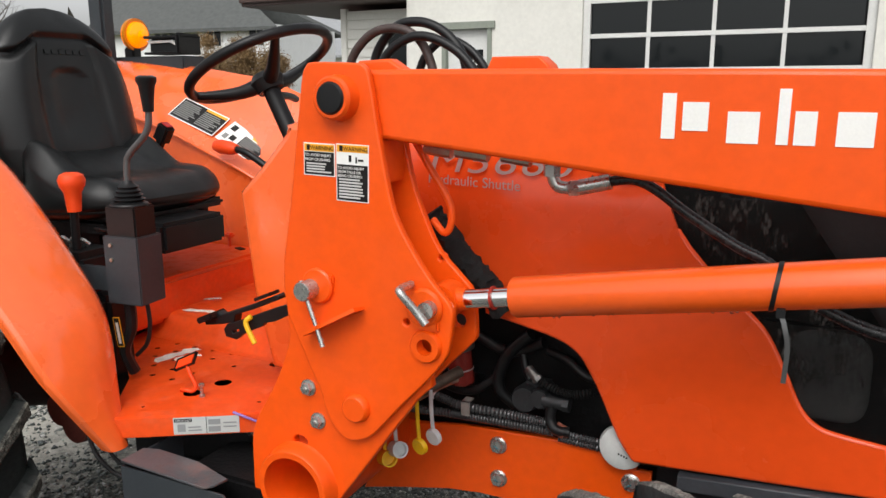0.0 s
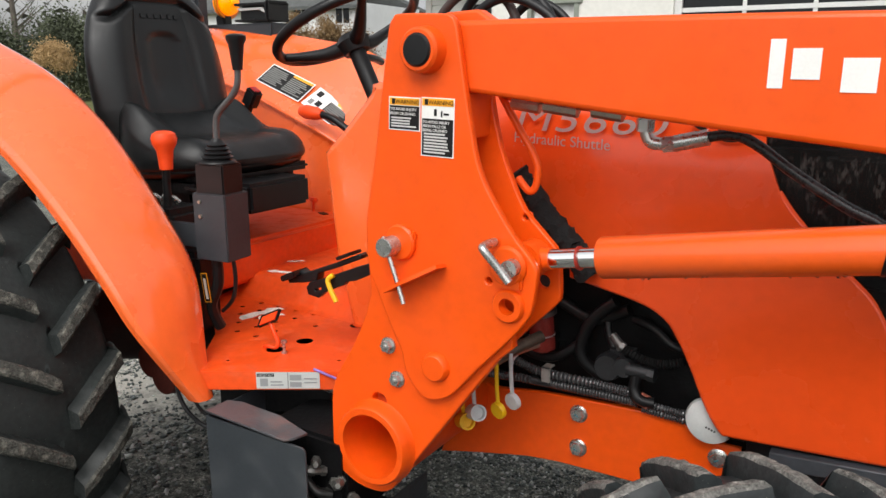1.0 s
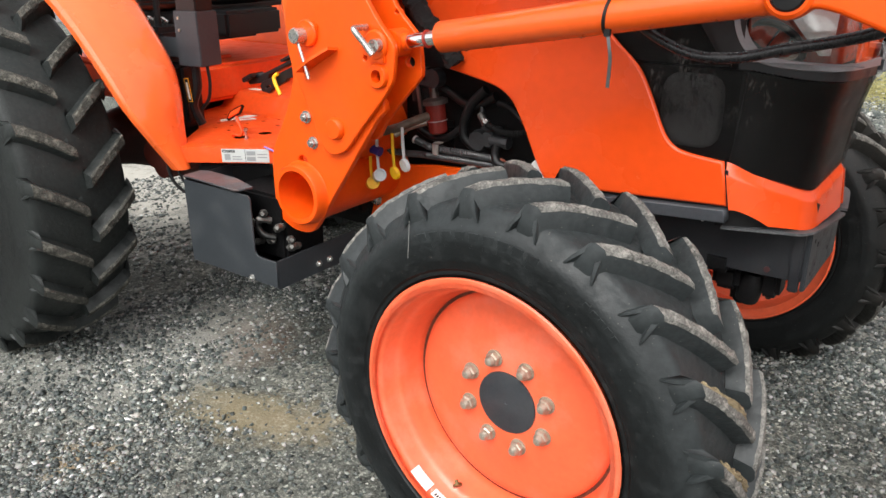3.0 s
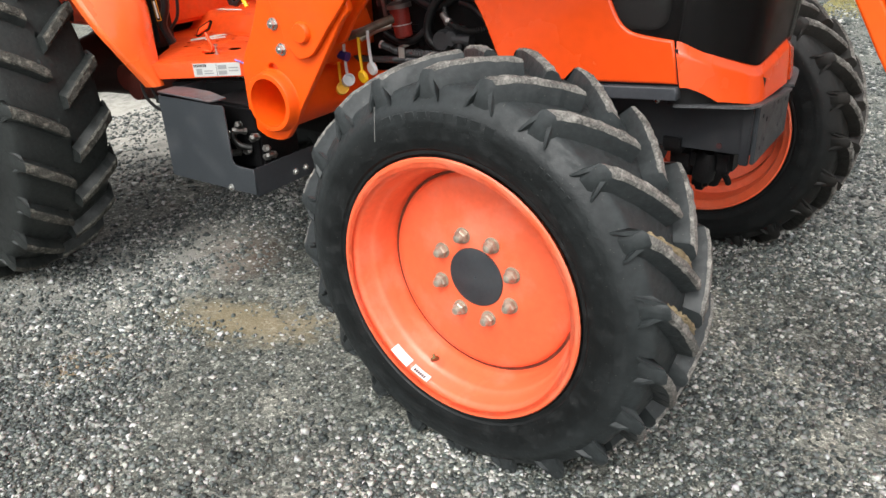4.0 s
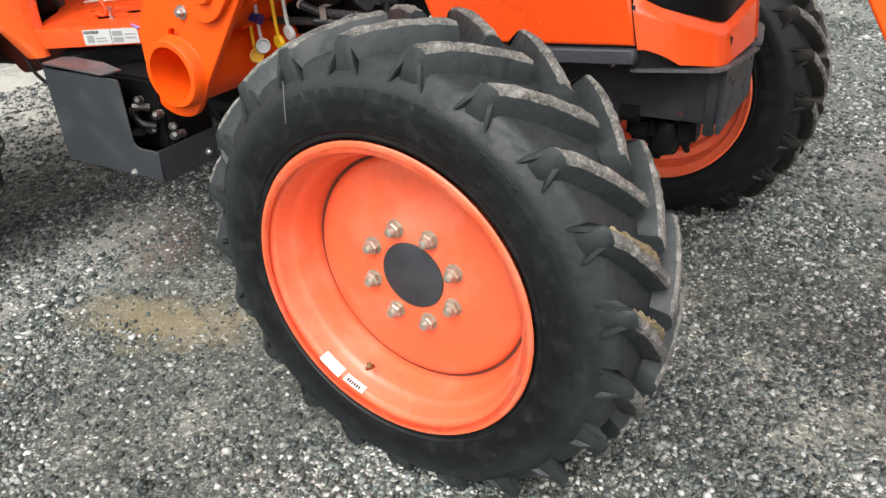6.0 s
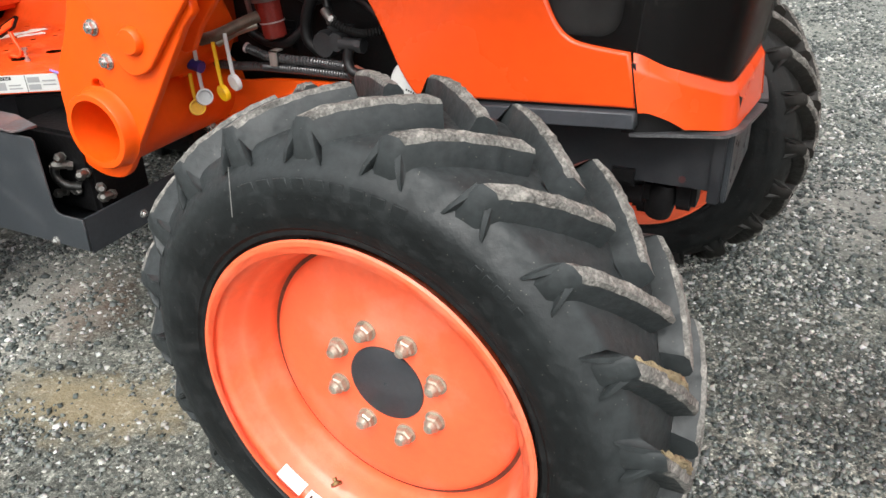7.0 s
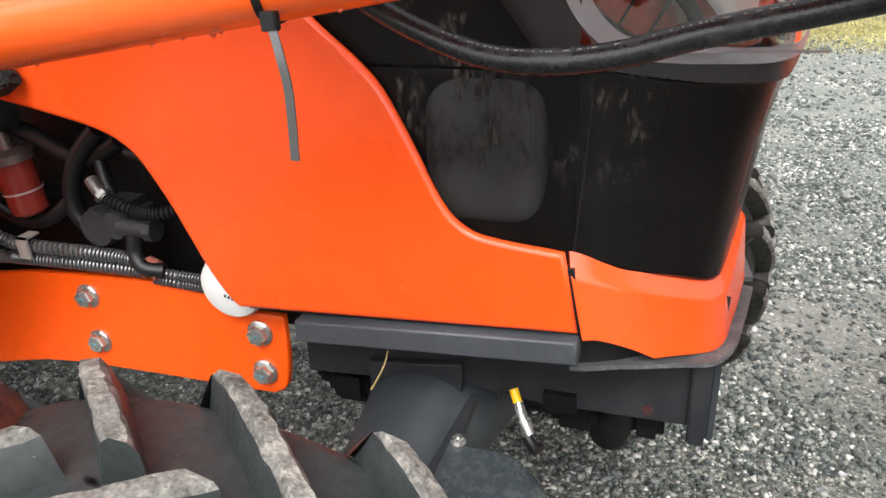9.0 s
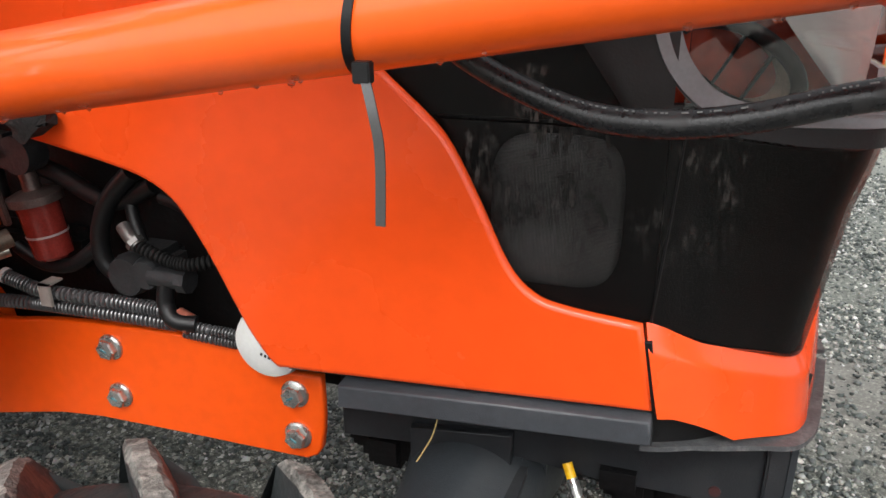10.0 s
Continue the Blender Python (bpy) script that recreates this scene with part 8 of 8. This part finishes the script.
# ---- gravel, loose stones ----
def cloud(c, size, seed):
    """Smooth random values over the yard, 0 to 1."""
    g = np.random.default_rng(seed).uniform(0, 1, (256, 256))
    p = c / size + 60
    i, f = np.floor(p).astype(int), p - np.floor(p)
    f = f * f * (3 - 2 * f)
    at = lambda dx, dy: g[(i[:, 0] + dx) % 256, (i[:, 1] + dy) % 256]
    return (at(0, 0) * (1 - f[:, 0]) + at(1, 0) * f[:, 0]) * (1 - f[:, 1]) + (at(0, 1) * (1 - f[:, 0]) + at(1, 1) * f[:, 0]) * f[:, 1]


def stones(n, area, size, seed, zoff=0.0):
    """Angular stones scattered over a rectangle, as one sheet of small solids."""
    g = np.random.default_rng(seed)
    base = np.array([(1, 0, 0), (-1, 0, 0), (0, 1, 0), (0, -1, 0), (0, 0, 1), (0, 0, -1)], float)
    tri = np.array([(0, 2, 4), (2, 1, 4), (1, 3, 4), (3, 0, 4), (2, 0, 5), (1, 2, 5), (3, 1, 5), (0, 3, 5)])
    c = np.stack([g.uniform(area[0], area[2], 2 * n), g.uniform(area[1], area[3], 2 * n)], 1)
    # fewer loose stones where the fines lie open
    dens = 0.62 * cloud(c, 0.42, 5) + 0.38 * cloud(c, 0.13, 6)
    tan = np.exp(-(((c[:, 0] + 0.29) / 0.34) ** 2 + ((c[:, 1] - 1.62) / 0.12) ** 2) * 1.2)
    tan = tan + 0.25 * np.exp(-(((c[:, 0] - 1.5) / 0.5) ** 2 + ((c[:, 1] - 3.8) / 0.35) ** 2))
    tan = np.minimum(1.0, tan + 0.5 * np.exp(-(((c[:, 0] + 1.05) / 0.55) ** 2 + ((c[:, 1] - 1.75) / 0.40) ** 2)))
    keep = g.uniform(0, 1, 2 * n) < np.clip((dens - 0.30) * 3.0, 0.15, 1.0) * (1 - 0.85 * tan)
    c = c[keep][:n]
    n = len(c)
    s = size * np.minimum(np.exp(g.normal(0, 0.44, n)), 2.3)
    v = base[None] * (s[:, None, None] * g.uniform(0.55, 1.25, (n, 6, 1)))
    v = v + g.normal(0, 0.16, (n, 6, 3)) * s[:, None, None]
    q = g.normal(0, 1, (n, 4))
    q /= np.linalg.norm(q, axis=1, keepdims=True)
    w, x, y, z = q.T
    Rm = np.stack([1 - 2 * (y * y + z * z), 2 * (x * y - w * z), 2 * (x * z + w * y), 2 * (x * y + w * z), 1 - 2 * (x * x + z * z), 2 * (y * z - w * x), 2 * (x * z - w * y), 2 * (y * z + w * x), 1 - 2 * (x * x + y * y)], 1).reshape(n, 3, 3)
    v = np.einsum("nij,nkj->nki", Rm, v)
    v[:, :, 2] *= 0.7
    v[:, :, :2] += c[:, None, :]
    v[:, :, 2] += (s * g.uniform(-0.15, 0.35, n))[:, None] + zoff
    f = tri[None] + 6 * np.arange(n)[:, None, None]
    me = bpy.data.meshes.new("stones")
    me.vertices.add(n * 6), me.loops.add(n * 24), me.polygons.add(n * 8)
    me.vertices.foreach_set("co", v.reshape(-1))
    me.loops.foreach_set("vertex_index", f.reshape(-1).astype(np.int32))
    me.polygons.foreach_set("loop_start", np.arange(0, n * 24, 3, dtype=np.int32))
    me.update(calc_edges=True)
    me.validate()
    return me


def stone_mat():
    m = bpy.data.materials.new("crushed_stone")
    m.use_nodes = True
    n, l = m.node_tree.nodes, m.node_tree.links
    g = n.new("ShaderNodeNewGeometry")
    r = n.new("ShaderNodeValToRGB")
    el = r.color_ramp.elements
    el[0].position, el[0].color = 0.0, (0.032, 0.038, 0.037, 1)
    el[1].position, el[1].color = 1.0, (0.696, 0.696, 0.696, 1)
    for p, c in ((0.30, (0.070, 0.086, 0.082, 1)), (0.60, (0.180, 0.198, 0.188, 1)), (0.83, (0.37, 0.37, 0.34, 1)), (0.94, (0.60, 0.59, 0.55, 1))):
        e = el.new(p)
        e.color = c
    l.new(g.outputs["Random Per Island"], r.inputs["Fac"])
    co, t = n.new("ShaderNodeTexCoord"), n.new("ShaderNodeTexNoise")
    t.inputs["Scale"].default_value = 120
    l.new(co.outputs["Object"], t.inputs["Vector"])
    mx = n.new("ShaderNodeMixRGB")
    mx.blend_type, mx.inputs["Fac"].default_value = "MULTIPLY", 0.35
    l.new(r.outputs["Color"], mx.inputs["Color1"]), l.new(t.outputs["Color"], mx.inputs["Color2"])
    big, rr, m2 = n.new("ShaderNodeTexNoise"), n.new("ShaderNodeValToRGB"), n.new("ShaderNodeMixRGB")
    big.inputs["Scale"].default_value, big.inputs["Detail"].default_value = 1.7, 5
    l.new(co.outputs["Object"], big.inputs["Vector"]), l.new(big.outputs["Fac"], rr.inputs["Fac"])
    rr.color_ramp.elements[0].position, rr.color_ramp.elements[0].color = 0.36, (0.60, 0.62, 0.62, 1)
    rr.color_ramp.elements[1].position, rr.color_ramp.elements[1].color = 0.62, (1.15, 1.15, 1.13, 1)
    m2.blend_type, m2.inputs["Fac"].default_value = "MULTIPLY", 1.0
    l.new(mx.outputs[0], m2.inputs["Color1"]), l.new(rr.outputs["Color"], m2.inputs["Color2"])
    b = n["Principled BSDF"]
    l.new(m2.outputs[0], b.inputs["Base Color"])
    b.inputs["Roughness"].default_value = 0.55
    return m


STONE = stone_mat()
for nm, n, area, size, seed in (("gravel", 130000, (-1.4, 0.15, 2.6, 3.2), 0.0064, 1), ("gravel", 66000, (0.7, 3.0, 4.2, 6.5), 0.0078, 2), ("gravel", 16000, (-3.2, -0.6, -0.6, 3.5), 0.009, 3), ("gravel", 45000, (0.0, 6.0, 7.0, 11.0), 0.0105, 4)):
    tagged(part(nm, stones(n, area, size, seed), STONE, None), "loose crushed grey stone", "gravel", kind="stuff")
gr_ = part("grass_tufts", foliage(60000, 0.017, lambda r: (r.uniform(0.2, 6.0), 9.5 + abs(r.gauss(0, 1.0)) - 1.1 * r.random() ** 2, r.uniform(0.0, 0.02)), 95, 0.35), mat("yellow_grass", (0.33, 0.30, 0.12), 0.85, 0, 0.4, 2), None)
tagged(gr_, "thin yellowed grass at the gravel's edge", "grass", kind="stuff")
leaf = part("dead_leaf", grid(lambda u, v: (0.905 + 0.05 * (u - 0.5) * (1 - (2 * v - 1) ** 2), 1.20 + 0.06 * (v - 0.5), 0.014 + 0.012 * math.sin(5 * u + 3 * v)), 6, 6, 0.001), mat("brown_leaf", (0.20, 0.07, 0.025), 0.7, 0, 0.4, 60), None)
tagged(leaf, "curled brown dead leaf on the gravel", "leaf")
